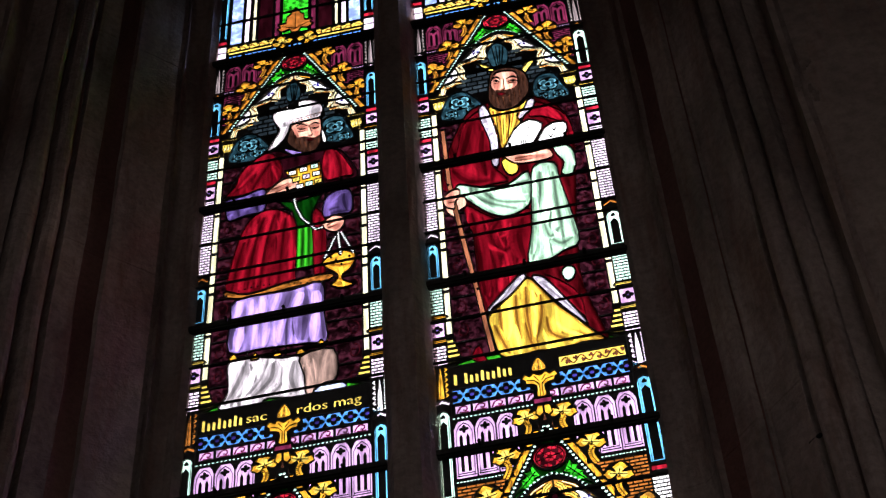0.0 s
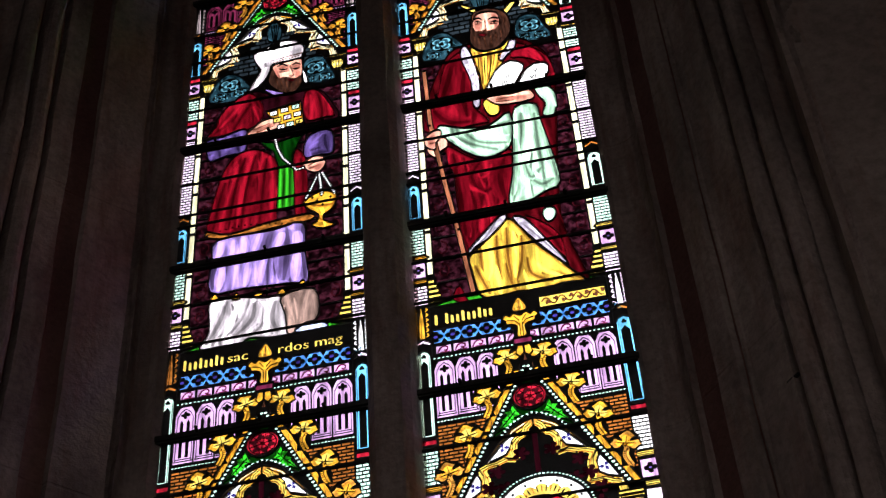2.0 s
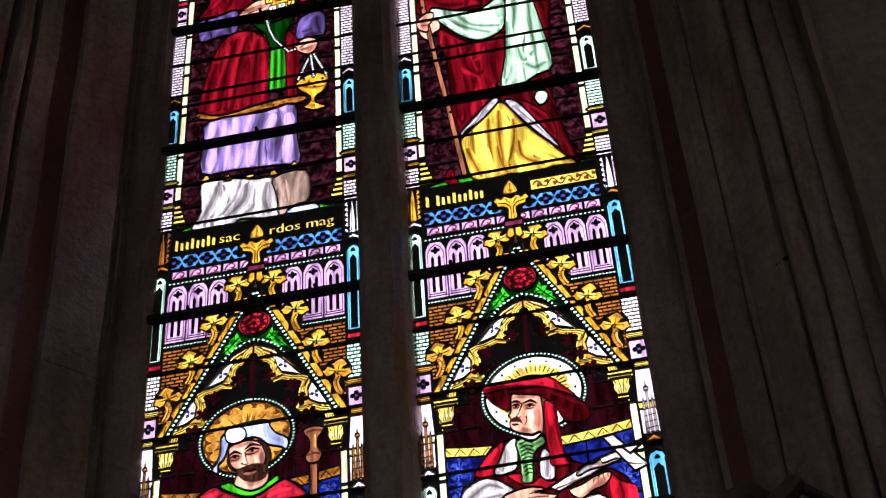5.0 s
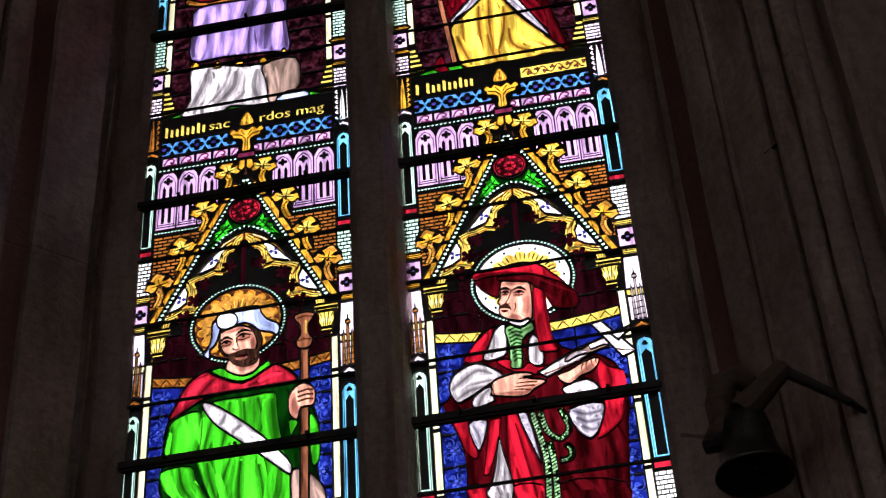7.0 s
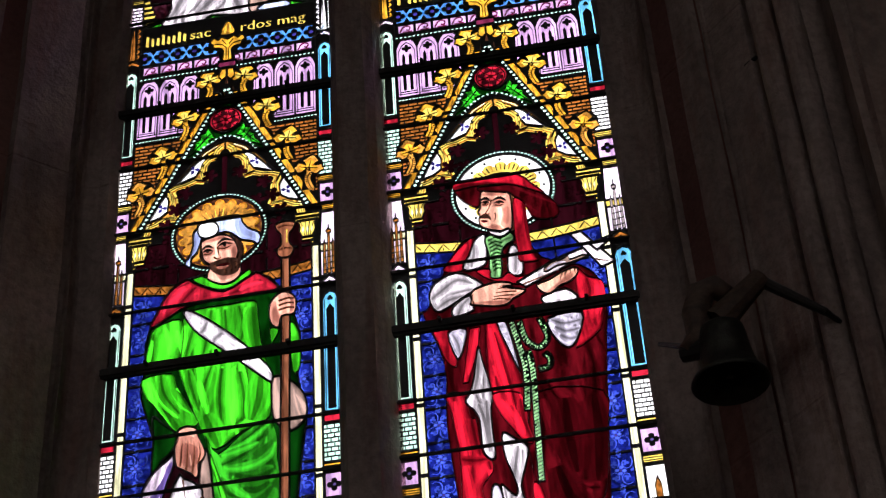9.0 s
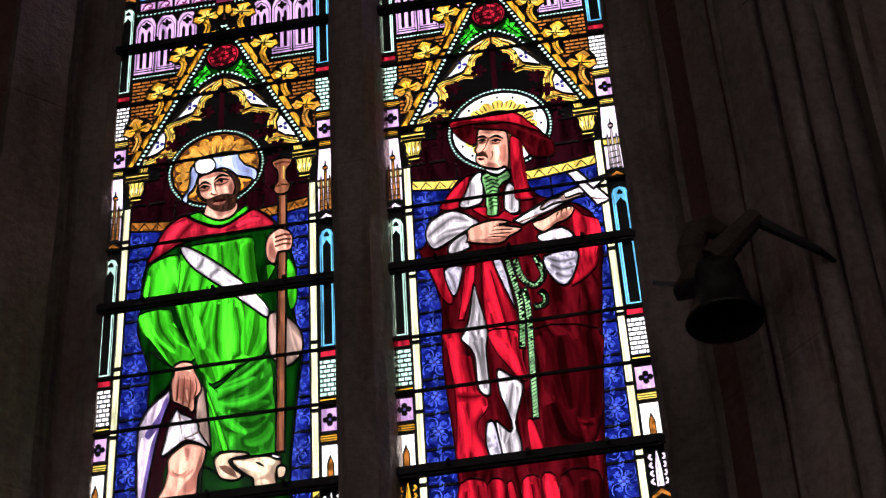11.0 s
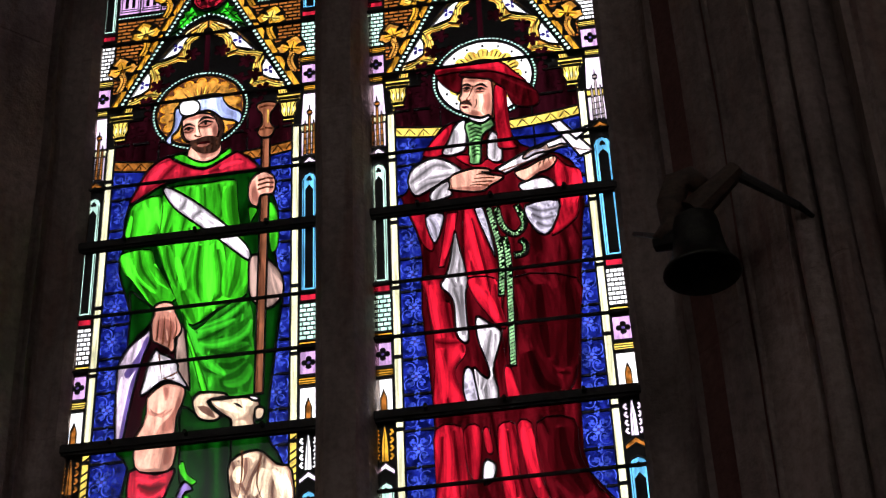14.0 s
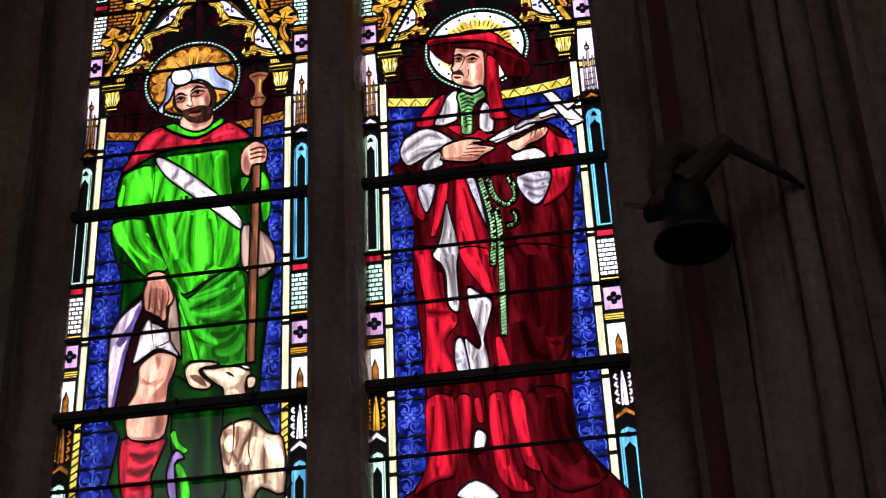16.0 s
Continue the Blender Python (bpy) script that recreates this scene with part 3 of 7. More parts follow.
def crocket(d, u, v, side, mat="gold"):
    """A three-fingered leaf on a curved stem that grows out of the rake of a gable."""
    d.disc("enamel", u, v + 0.8, 4.5, 0, 14)
    d.put("enamel", f"{u - 1.6} {v}, {u + 1.6} {v}, {u + side * 2.4} {v - 8}, {u - side * 2.2} {v - 8}", False, 0)
    stem = [(0, 0.2), (0.2, -1.6), (-0.5, -3.4), (-0.2, -5.6), (0.9, -8.2)]
    d.line(mat, spline_open([(u + side * a, v + b) for a, b in stem], 3), 1.8, 0)
    d.line("enamel", spline_open([(u + side * (a + 0.1), v + b) for a, b in stem[1:]], 3), 0.2)
    lean = 0.24 * side
    c, s = math.cos(lean), math.sin(lean)
    pts = [tuple(float(k) for k in q.split()) for q in LEAF.split(",")]
    turn = lambda k: [(u + k * (a * c + b * s), v + 0.4 + k * (b * c - a * s)) for a, b in pts]
    d.add(mat, [spline(turn(1.12), 2)], 0.1)
    d.add("yellow" if mat == "gold" else "gold", [[(a - 0.12, b + 0.15) for a, b in turn(0.74)]], 0)
    for a, b in ((0, 3.0), (2.7, 0.1), (-2.7, 0.1)):
        d.line("enamel", [(u, v + 0.4), (u + a * c + b * s, v + 0.4 + b * c - a * s)], 0.24, 0, True)


def canopy(d, v0, upper):
    """Traceried gable over a figure: v0 is the height of its rose."""
    wall, crest = ("plum", "haloorange") if upper else ("pink", "gold")
    d.rect("enamel", -28.4, v0 - 62, 28.4, v0 + 21.4, 0)
    base, top = (v0 - 11, v0 + 5.6) if upper else (v0 - 2.6, v0 + 21.4)
    for e in (-1, 1):
        for k in range(3):
            bay(d, e * (25.0 - 6.6 * k), base, top, wall)
        lo, hi = sorted((e * 13, e * 28.2))
        d.rect("enamel", lo, v0 - 34, hi, base, 0)
        d.line("enamel", [(e * 28.2, base - 1.3), (e * 13, base - 1.3)], 1.4)
        d.beads("mint" if not upper else "pink", [(e * 28, base - 1.4), (e * 13, base - 1.4)], 0.42, 1.05)
        d.bricks("plum" if upper else "brick", lo, v0 - 34, hi, base - 2.8, 2.9, 1.35, 0.4)
    # the gable, from the outside in
    d.put("enamel", f"0 {v0 + 22}, -29.5 {v0 - 40}, -28.4 {v0 - 62}, 28.4 {v0 - 62}, 29.5 {v0 - 40}", False, 0)
    for e in (-1, 1):
        for k, (b, t) in enumerate(((11.5, 5), (4.4, -11.6), (-12.2, -26), (-26.6, -40))):
            out, ins = lambda w: (19.6 - w) / 2.06, lambda w: (15.0 - w) / 2.06
            d.put(crest if k else "gold", f"{e * out(b)} {v0 + b}, {e * out(t)} {v0 + t}, {e * ins(t)} {v0 + t}, {e * ins(b)} {v0 + b}", False, 0.3)
            for j in range(3):
                w = t + 1.5 + j * 4.2
                d.line("brown", [(e * (ins(w) + 0.3), v0 + w), (e * (out(w + 3.5) - 0.7), v0 + w + 3.5)], 0.22, 0, True)
            d.line("gold", [(e * (out(b) - 0.35), v0 + b - 0.4), (e * (out(t) - 0.35), v0 + t + 0.4)], 0.3)
        d.beads("mint", [(e * 0.6, v0 + 12.4), (e * 25.2, v0 - 38.6)], 0.62, 1.65)
    d.put("greendark", f"0 {v0 + 9.2}, -13.0 {v0 - 15.4}, 0 {v0 - 6.4}, 13.0 {v0 - 15.4}", False, 0.5)
    for e in (-1, 1):
        leaf = f"{e * 4.4} {v0 - 5.0}, {e * 5.6} {v0 - 2.2}, {e * 6.2} {v0 - 4.2}, {e * 8.2} {v0 - 4.6}, {e * 7.6} {v0 - 6.6}, {e * 9.8} {v0 - 7.6}, {e * 9.0} {v0 - 9.0}, {e * 11.6} {v0 - 12.8}, {e * 8.6} {v0 - 11}, {e * 7.8} {v0 - 11.8}, {e * 6.8} {v0 - 9.8}, {e * 4.6} {v0 - 9.8}, {e * 5.4} {v0 - 7.8}, {e * 3.2} {v0 - 7.0}"
        d.put("leaf", leaf, False, 0.15)
        d.line("enamel", [(e * 4.8, v0 - 5), (e * 7.4, v0 - 8.4), (e * 10.6, v0 - 12)], 0.28)
        for a, b, x, y in ((5.8, -6.4, 6.2, -3.6), (6.6, -7.4, 8.0, -5.2), (7.6, -8.6, 9.2, -7.8), (5.6, -6.4, 4.2, -6.8), (6.6, -7.6, 5.2, -9.2), (7.8, -9, 7.8, -11)):
            d.line("enamel", [(e * a, v0 + b), (e * x, v0 + y)], 0.18)
    d.lobes("leaf", 0, v0 + 7.2, 1.5, 3, 0, 0, 0.4)
    d.disc("redcape", 0, v0, 5.25, 0.7, 28)
    d.line("enamel", [(4.3 * math.sin(k * 0.2618), v0 + 4.3 * math.cos(k * 0.2618)) for k in range(25)], 0.3)
    for k in range(6):
        a = math.pi * k / 3 + 0.26
        d.lobes("wine", 2.75 * math.sin(a + 0.52), v0 + 2.75 * math.cos(a + 0.52), 1.25, 3, a + 0.52, 0, 0.45)
        d.line("enamel", [(0.4 * math.sin(a), v0 + 0.4 * math.cos(a)), (4.2 * math.sin(a), v0 + 4.2 * math.cos(a))], 0.14)
    d.disc("redmid", 0, v0, 0.7, 0, 8)
    # the cusped arch under it
    outer = [(0, -8.8), (3, -9.8), (6.4, -11.9), (10.9, -17.2), (15.5, -23.6), (19.5, -29.6), (23.4, -37), (25.8, -45)]
    inner = [(0, -11.6), (1.6, -13), (2.4, -15.8), (4.2, -16.4), (5.6, -18.2), (5.9, -20.6), (5.2, -24.6), (8.2, -23.8), (11, -24.9), (13.8, -25.3), (15.9, -26.4), (14.6, -29.4), (14.3, -31.8), (14.8, -34.2),
             (13.4, -37.4), (17.0, -37.2), (19.8, -38.8), (22.0, -39.4), (23.0, -45)]
    rim, fill, thin = ("cream", "buff", "gold") if upper else ("yellow", "amber", "cream")
    for e in (-1, 1):
        d.beads("mint", [(e * u, v0 + v + 2.1) for u, v in outer[:4]], 0.58, 1.5)
        edge = [(e * u, v0 + v) for u, v in inner]
        d.add(fill, [[(e * u, v0 + v) for u, v in outer] + edge[::-1]], 0.45)
        for k, w, tone in ((0.8, 0.55, thin), (1.5, 0.22, "enamel"), (2.1, 0.5, rim), (2.7, 0.2, "enamel")):
            d.line(tone, [(e * (u - 0.55 * k), v0 + v - 0.8 * k) for u, v in outer[1:]], w)
        for text, x, y in (("5.4 -13.4, 8.6 -15.7, 13.5 -21.9, 15.4 -24, 11.6 -22.4, 8.8 -21.4, 7.5 -19, 6.2 -15.8", 9.4, -18.6), ("17.9 -26.8, 20.2 -31, 22.9 -36.6, 19.4 -35.4, 17.1 -33.6, 16.8 -29.6", 18.9, -31.8)):
            pts = [tuple(float(c) for c in q.split()) for q in text.split(",")]
            d.add("white", [[(e * u, v0 + v) for u, v in pts]], 0.45)
            for k in range(3):
                a = k * 2.094 + 0.5 * e
                d.put("navy", " , ".join(f"{e * x + p * math.sin(a) + q * math.cos(a)} {v0 + y + p * math.cos(a) - q * math.sin(a)}" for p, q in ((0.1, 0), (0.9, -0.6), (1.9, 0), (0.9, 0.6))), False, 0)
        for off, w, tone in ((1.0, 2.3, rim), (1.25, 0.16, "enamel"), (0.3, 0.3, "ochre"), (2.05, 0.2, "enamel")):
            d.line(tone, [(a + e * 0.72 * off, b + 0.72 * off) for a, b in edge], w)
        for u, v, tone in ((5.6, 17.0, "gold"), (12.8, 2.4, "gold"), (19.3, -12, "gold"), (25.7, -25.2, "amber")):
            crocket(d, e * u, v0 + v, e, crest if upper else tone)
        capital(d, e, v0 - 43.5)
    d.line("enamel", [(0, v0 - 8.6), (0, v0 - 12)], 0.5)


def finial(d, v0, mat="gold"):
    """The carved flower on the point of a gable."""
    d.put("enamel", f"-2.6 {v0 + 22}, 2.6 {v0 + 22}, 2.6 {v0 + 29.5}, 6.2 {v0 + 31.5}, 6.2 {v0 + 36.4}, 3 {v0 + 37}, 2.8 {v0 + 40}, 0 {v0 + 43.8}, -2.8 {v0 + 40}, -3 {v0 + 37}, -6.2 {v0 + 36.4}, -6.2 {v0 + 31.5}, -2.6 {v0 + 29.5}", False, 0)
    d.put(mat, f"-1.4 {v0 + 25.4}, 1.4 {v0 + 25.4}, 1.2 {v0 + 29.6}, 2.6 {v0 + 31}, 4.4 {v0 + 31.4}, 4.6 {v0 + 32.8}, 5.6 {v0 + 33.8}, 4.6 {v0 + 35.8}, 3.2 {v0 + 34.8}, 2 {v0 + 36}, 0 {v0 + 34.8}, -2 {v0 + 36}, -3.2 {v0 + 34.8}, -4.6 {v0 + 35.8}, -5.6 {v0 + 33.8}, -4.6 {v0 + 32.8}, -4.4 {v0 + 31.4}, -2.6 {v0 + 31}, -1.2 {v0 + 29.6}", True, 0.25)
    d.put(mat, f"-1.9 {v0 + 36.6}, 1.9 {v0 + 36.6}, 2.1 {v0 + 38.6}, 1.2 {v0 + 41}, 0 {v0 + 42.8}, -1.2 {v0 + 41}, -2.1 {v0 + 38.6}", True, 0.25)
    d.line("brown", [(0, v0 + 36.8), (0, v0 + 41.6)], 0.3)
    for e in (-1, 1):
        d.line("yellow", [(e * 0.9, v0 + 37.2), (e * 1.0, v0 + 39), (e * 0.5, v0 + 41)], 0.35)
        d.line("enamel", [(e * 0.4, v0 + 25.8), (e * 0.4, v0 + 30.8), (e * 1.8, v0 + 32.6), (e * 4.2, v0 + 33.2)], 0.24)
        d.line("enamel", [(e * 0.5, v0 + 32.4), (e * 1.8, v0 + 34.6)], 0.22)
        d.line("yellow", [(e * 0.9, v0 + 26), (e * 0.8, v0 + 30.4), (e * 2.4, v0 + 32)], 0.3)
        d.put(mat, f"{e * 0.2} {v0 + 21.8}, {e * 1.9} {v0 + 21.8}, {e * 2.6} {v0 + 18.2}, {e * 1.4} {v0 + 16.8}, {e * 0.2} {v0 + 18}", False, 0.3)
    d.rect("plum", -2.9, v0 + 22.2, 2.9, v0 + 25, 0.4)


def bands(d, v0, words):
    """Inscription and the quatrefoil, scroll and pearl bands over the lower canopy."""
    d.rect("enamel", -28.4, v0 + 21.4, 28.4, v0 + 45, 0.4)
    d.rect("band_blue", -27.8, v0 + 28.5, 27.8, v0 + 34.9, 0.4)
    for k in range(-5, 6):
        u, w = k * 5.4, v0 + 31.7
        d.lobes("enamel", u, w, 2.35, 4, 0, 0, 0.5)
        d.disc("navy", u, w, 0.8, 0, 8)
        for f in (-1, 1):
            d.put("enamel", f"{u + 2.7} {w + f * 0.9}, {u + 1.7} {w + f * 2.8}, {u + 3.7} {w + f * 2.8}", False, 0)
            d.line("cyan", [(u + 2.7 - 1.6, w - f * 1.7), (u + 2.7, w), (u + 2.7 + 1.6, w + f * 1.7)], 0.22)
    for k in range(-5, 5):
        u = k * 5.5 + 2.75
        d.rect("pink", u - 2.5, v0 + 23.9, u + 2.5, v0 + 27.9, 0.3)
        d.line("plum", spline_open([(u - 1.9, v0 + 24.6), (u - 1.0, v0 + 26.6), (u + 0.3, v0 + 27.2), (u + 1.3, v0 + 26.4), (u + 0.9, v0 + 25.2), (u, v0 + 25.6)], 3), 0.42)
        d.line("plum", [(u - 1.2, v0 + 24.6), (u + 1.9, v0 + 24.6)], 0.3)
    d.beads("mint", [(-27.8, v0 + 22.4), (27.8, v0 + 22.4)], 0.46, 1.35)
    for kind, u, text in words:
        if kind == "bars":
            for k in range(int(text)):
                s = 3.4 if k % 3 else 4.6
                d.put("yellow", f"{u + k * 1.75} {v0 + 37.0}, {u + k * 1.75 + 1.0} {v0 + 36.5}, {u + k * 1.75 + 1.05} {v0 + 36.7 + s}, {u + k * 1.75 + 0.1} {v0 + 37.1 + s}", False, 0)
        elif kind == "scroll":
            d.rect("yellow", u, v0 + 36.2, u + text, v0 + 41.4, 0.3)
            pts = [(u + 0.8 + k * 0.5, v0 + 38.8 + 1.5 * math.sin(k * 0.62)) for k in range(int((text - 1) * 2))]
            d.line("brown", pts, 0.4)
            for k in range(4, len(pts), 5):
                d.lobes("brown", pts[k][0], v0 + 38.8 - (pts[k][1] - v0 - 38.8) * 0.7, 0.95, 3, k, 0, 0.4)
        else:
            d.letters("yellow", text, u, v0 + 37.2, 5.7)


def field(d, mat, v0, v1):
    """Patterned ground behind a figure, leaded in squares."""
    d.rect("enamel", -26.2, v0, 26.2, v1, 0)
    rows = max(1, round((v1 - v0) / 10.8))
    h = (v1 - v0) / rows
    for j in range(rows):
        for u0, u1 in ((-26, -13), (-13, 0), (0, 13), (13, 26)):
            d.rect(mat, u0 + 0.1, v0 + j * h + 0.15, u1 - 0.1, v0 + (j + 1) * h - 0.15, 0.3)
        if mat == "blue":
            for u in (-22.6, 22.6):
                c, f = v0 + (j + 0.5) * h, 1 if j % 2 else -1
                for k in range(4):
                    a = k * math.pi / 2 + 0.78
                    x, y = u + 2.1 * math.sin(a), c + 3.0 * math.cos(a)
                    d.line("blue_line", [(x + (1.9 - 0.13 * t) * math.sin(a + f * t * 0.55), y + (2.3 - 0.15 * t) * math.cos(a + f * t * 0.55)) for t in range(11)], 0.32)
                    d.lobes("blue_scroll", x, y, 0.95, 3, a + f, 0, 0.4)
                    d.lobes("blue_scroll", u + 3.3 * math.sin(a - 0.78), c + 4.6 * math.cos(a - 0.78), 0.9, 3, a, 0, 0.4)
                d.lobes("blue_line", u, c, 1.5, 4, 0.2 * f, 0, 0.3)
                d.disc("navy", u, c, 0.45, 0, 7)
        else:
            for u in (-23, 23):
                c = v0 + (j + 0.5) * h
                d.line("wine", [(u + (2.4 - 0.16 * a) * math.sin(a * 0.6), c + (3.6 - 0.22 * a) * math.cos(a * 0.6)) for a in range(13)], 0.45)


def halo(d, u, v, r, ring, core):
    d.disc("enamel", u, v, r + 1.3, 0, 32)
    d.beads("mint", [(u + (r + 0.6) * math.sin(a * 0.2), v + (r + 0.6) * math.cos(a * 0.2)) for a in range(33)], 0.42, 1.15)
    d.disc(ring, u, v, r - 0.4, 0.3, 32)
    for k in range(16):
        a = k * math.pi / 8
        d.disc("enamel", u + (r - 2.2) * math.sin(a), v + (r - 2.2) * math.cos(a), 0.4, 0, 6)
    d.lobes(core, u, v, r - 3.2, 16, 0, 0.0, 0.85)
    if ring == "gold":
        d.disc("amber", u, v, r - 0.6, 0, 32)
        for k in range(18):
            a = k * math.pi / 9
            x, y = u + (r - 2.6) * math.sin(a), v + (r - 2.6) * math.cos(a)
            d.line("brown", [(x + 1.9 * math.sin(a + b), y + 1.9 * math.cos(a + b)) for b in (-1.7, -1.1, -0.5, 0, 0.5, 1.1, 1.7)], 0.6)
            d.line("gold", [(x + 1.3 * math.sin(a + b), y + 1.3 * math.cos(a + b)) for b in (-1.7, -1.1, -0.5, 0, 0.5, 1.1, 1.7)], 0.55)
            d.disc("brown", u + (r - 1.6) * math.sin(a + 0.175), v + (r - 1.6) * math.cos(a + 0.175), 0.75, 0, 7)
        for k in range(40):
            a, b = k * math.pi / 20, r - 4.6 + 1.4 * math.sin(k * 2.1)
            d.line("yellow" if k % 2 else "brown", [(u + (r - 8) * math.sin(a), v + (r - 8) * math.cos(a)), (u + b * math.sin(a), v + b * math.cos(a))], 0.5, 0, True)
        return
    for k in range(44):
        a = k * math.pi / 22
        d.line("enamel" if k % 2 else "ochre", [(u + (r - 6) * math.sin(a), v + (r - 6) * math.cos(a)), (u + (r - 4) * math.sin(a), v + (r - 4) * math.cos(a))], 0.3)


def bowed_band(d, v, mat):
    pts = [(-26 + 4 * k, v - 1.6 + 0.0035 * (-26 + 4 * k) ** 2) for k in range(14)]
    d.line("enamel", pts, 4.0)
    d.line(mat, pts, 2.9, 0.0)
    for u, w in pts:
        d.line("enamel", [(u - 1.6, w - 1.1), (u, w + 1.1), (u + 1.6, w - 1.1)], 0.22)


def priest(put):
    put("maroon", "-13 176, -19 170, -23.5 158, -25.5 155, -10 154, 0 150, 12 152, 25 153, 22 165, 18.5 171.5, 13.4 174.5, 6.7 174, -0.5 176.4, -8.8 179.6")
    put("crimson", "13.4 173.5, 17.5 171.5, 21 163.9, 23.7 155.3, 20.1 155, 14.1 154.5, 12 159.7, 11.8 166.8")
    put("crimson", "-9.2 178.6, -4.5 172, -3.2 165.2, -4.5 159.2, -9.7 156, -24.1 155.9, -21.2 161.6, -19.1 169.5, -15.8 174.2")
    put("purple", "-24.5 154, -18 155, -10 157, -9 149, -10 143.5, -16.5 143, -22.5 141.5, -24 146")
    put("purple", "13 143.5, 17 147.5, 22.5 146, 23 134, 18.5 133.5, 12.5 133.5")
    put("crimson", "-9 144, -14.5 140.5, -18.5 130, -21 114.5, -22 103, -14 99.5, -0.5 101.5, 2.5 101.5, 2.5 110, 3 132.5, -3 142")
    put("crimson", "8.5 140, 13 132, 13.5 102.5, 10 101.5, 9 107, 8.5 128")
    put("greendark", "-4.5 148, 2 145.5, 8.5 147, 12 147, 10 142, 8.4 137, 8.2 130.5, 3 130.5, 1 140, -2.5 144.5", False)
    put("greenmid", "8.2 130.8, 8.8 118, 8.9 107, 6 106.6, 2.9 107.4, 2.9 117, 3 131", False)
    put("ochre", "-22 103, -14 99.5, 0.5 102, 14.5 102.5, 15 99, 1 98.5, -11.5 97, -21.5 99.5")
    put("lilac", "-18 97.5, 1 97.5, 12 98.5, 13 82.5, 14 68.5, 8 69, -8 70.5, -19.5 71.5, -19.5 87.5")
    put("cloth", "-19.5 66.5, -13.5 68, -1.5 64.5, 5 63.5, 6.5 54, 7.5 45, 2 45, -5.5 46.5, -8.5 44, -14.5 42.5, -20 44.5, -22 46.5, -19 53")
    put("greybrown", "5 63.5, 16 64.5, 17.5 51.5, 13 47, 7.5 44.5, 6.5 54")
    put("paleblue", "9.5 45.5, 13.5 49, 19 48, 20.5 45.5, 18 44")
    put("skin", "12 130, 15.5 133.5, 19.5 132, 20 127.5, 17.5 124, 13.5 126")
    put("gold", "-2.3 164.9, 10.8 167.4, 12.4 153.3, 2.7 151.7", False)
    put("skin", "-9.6 152.8, -6.8 156.9, -3.3 160, 0.2 160.3, 2.5 157.8, 3.2 154.1, -0.1 153, -3.6 151.8, -7.5 150.2")
    put("gold", "12.5 109.5, 18.5 113.5, 24 110, 22.5 103, 19.5 100.5, 19.5 97.5, 23.5 94.5, 19 93.5, 15 96, 17 98, 17.5 101, 13.5 105.5")


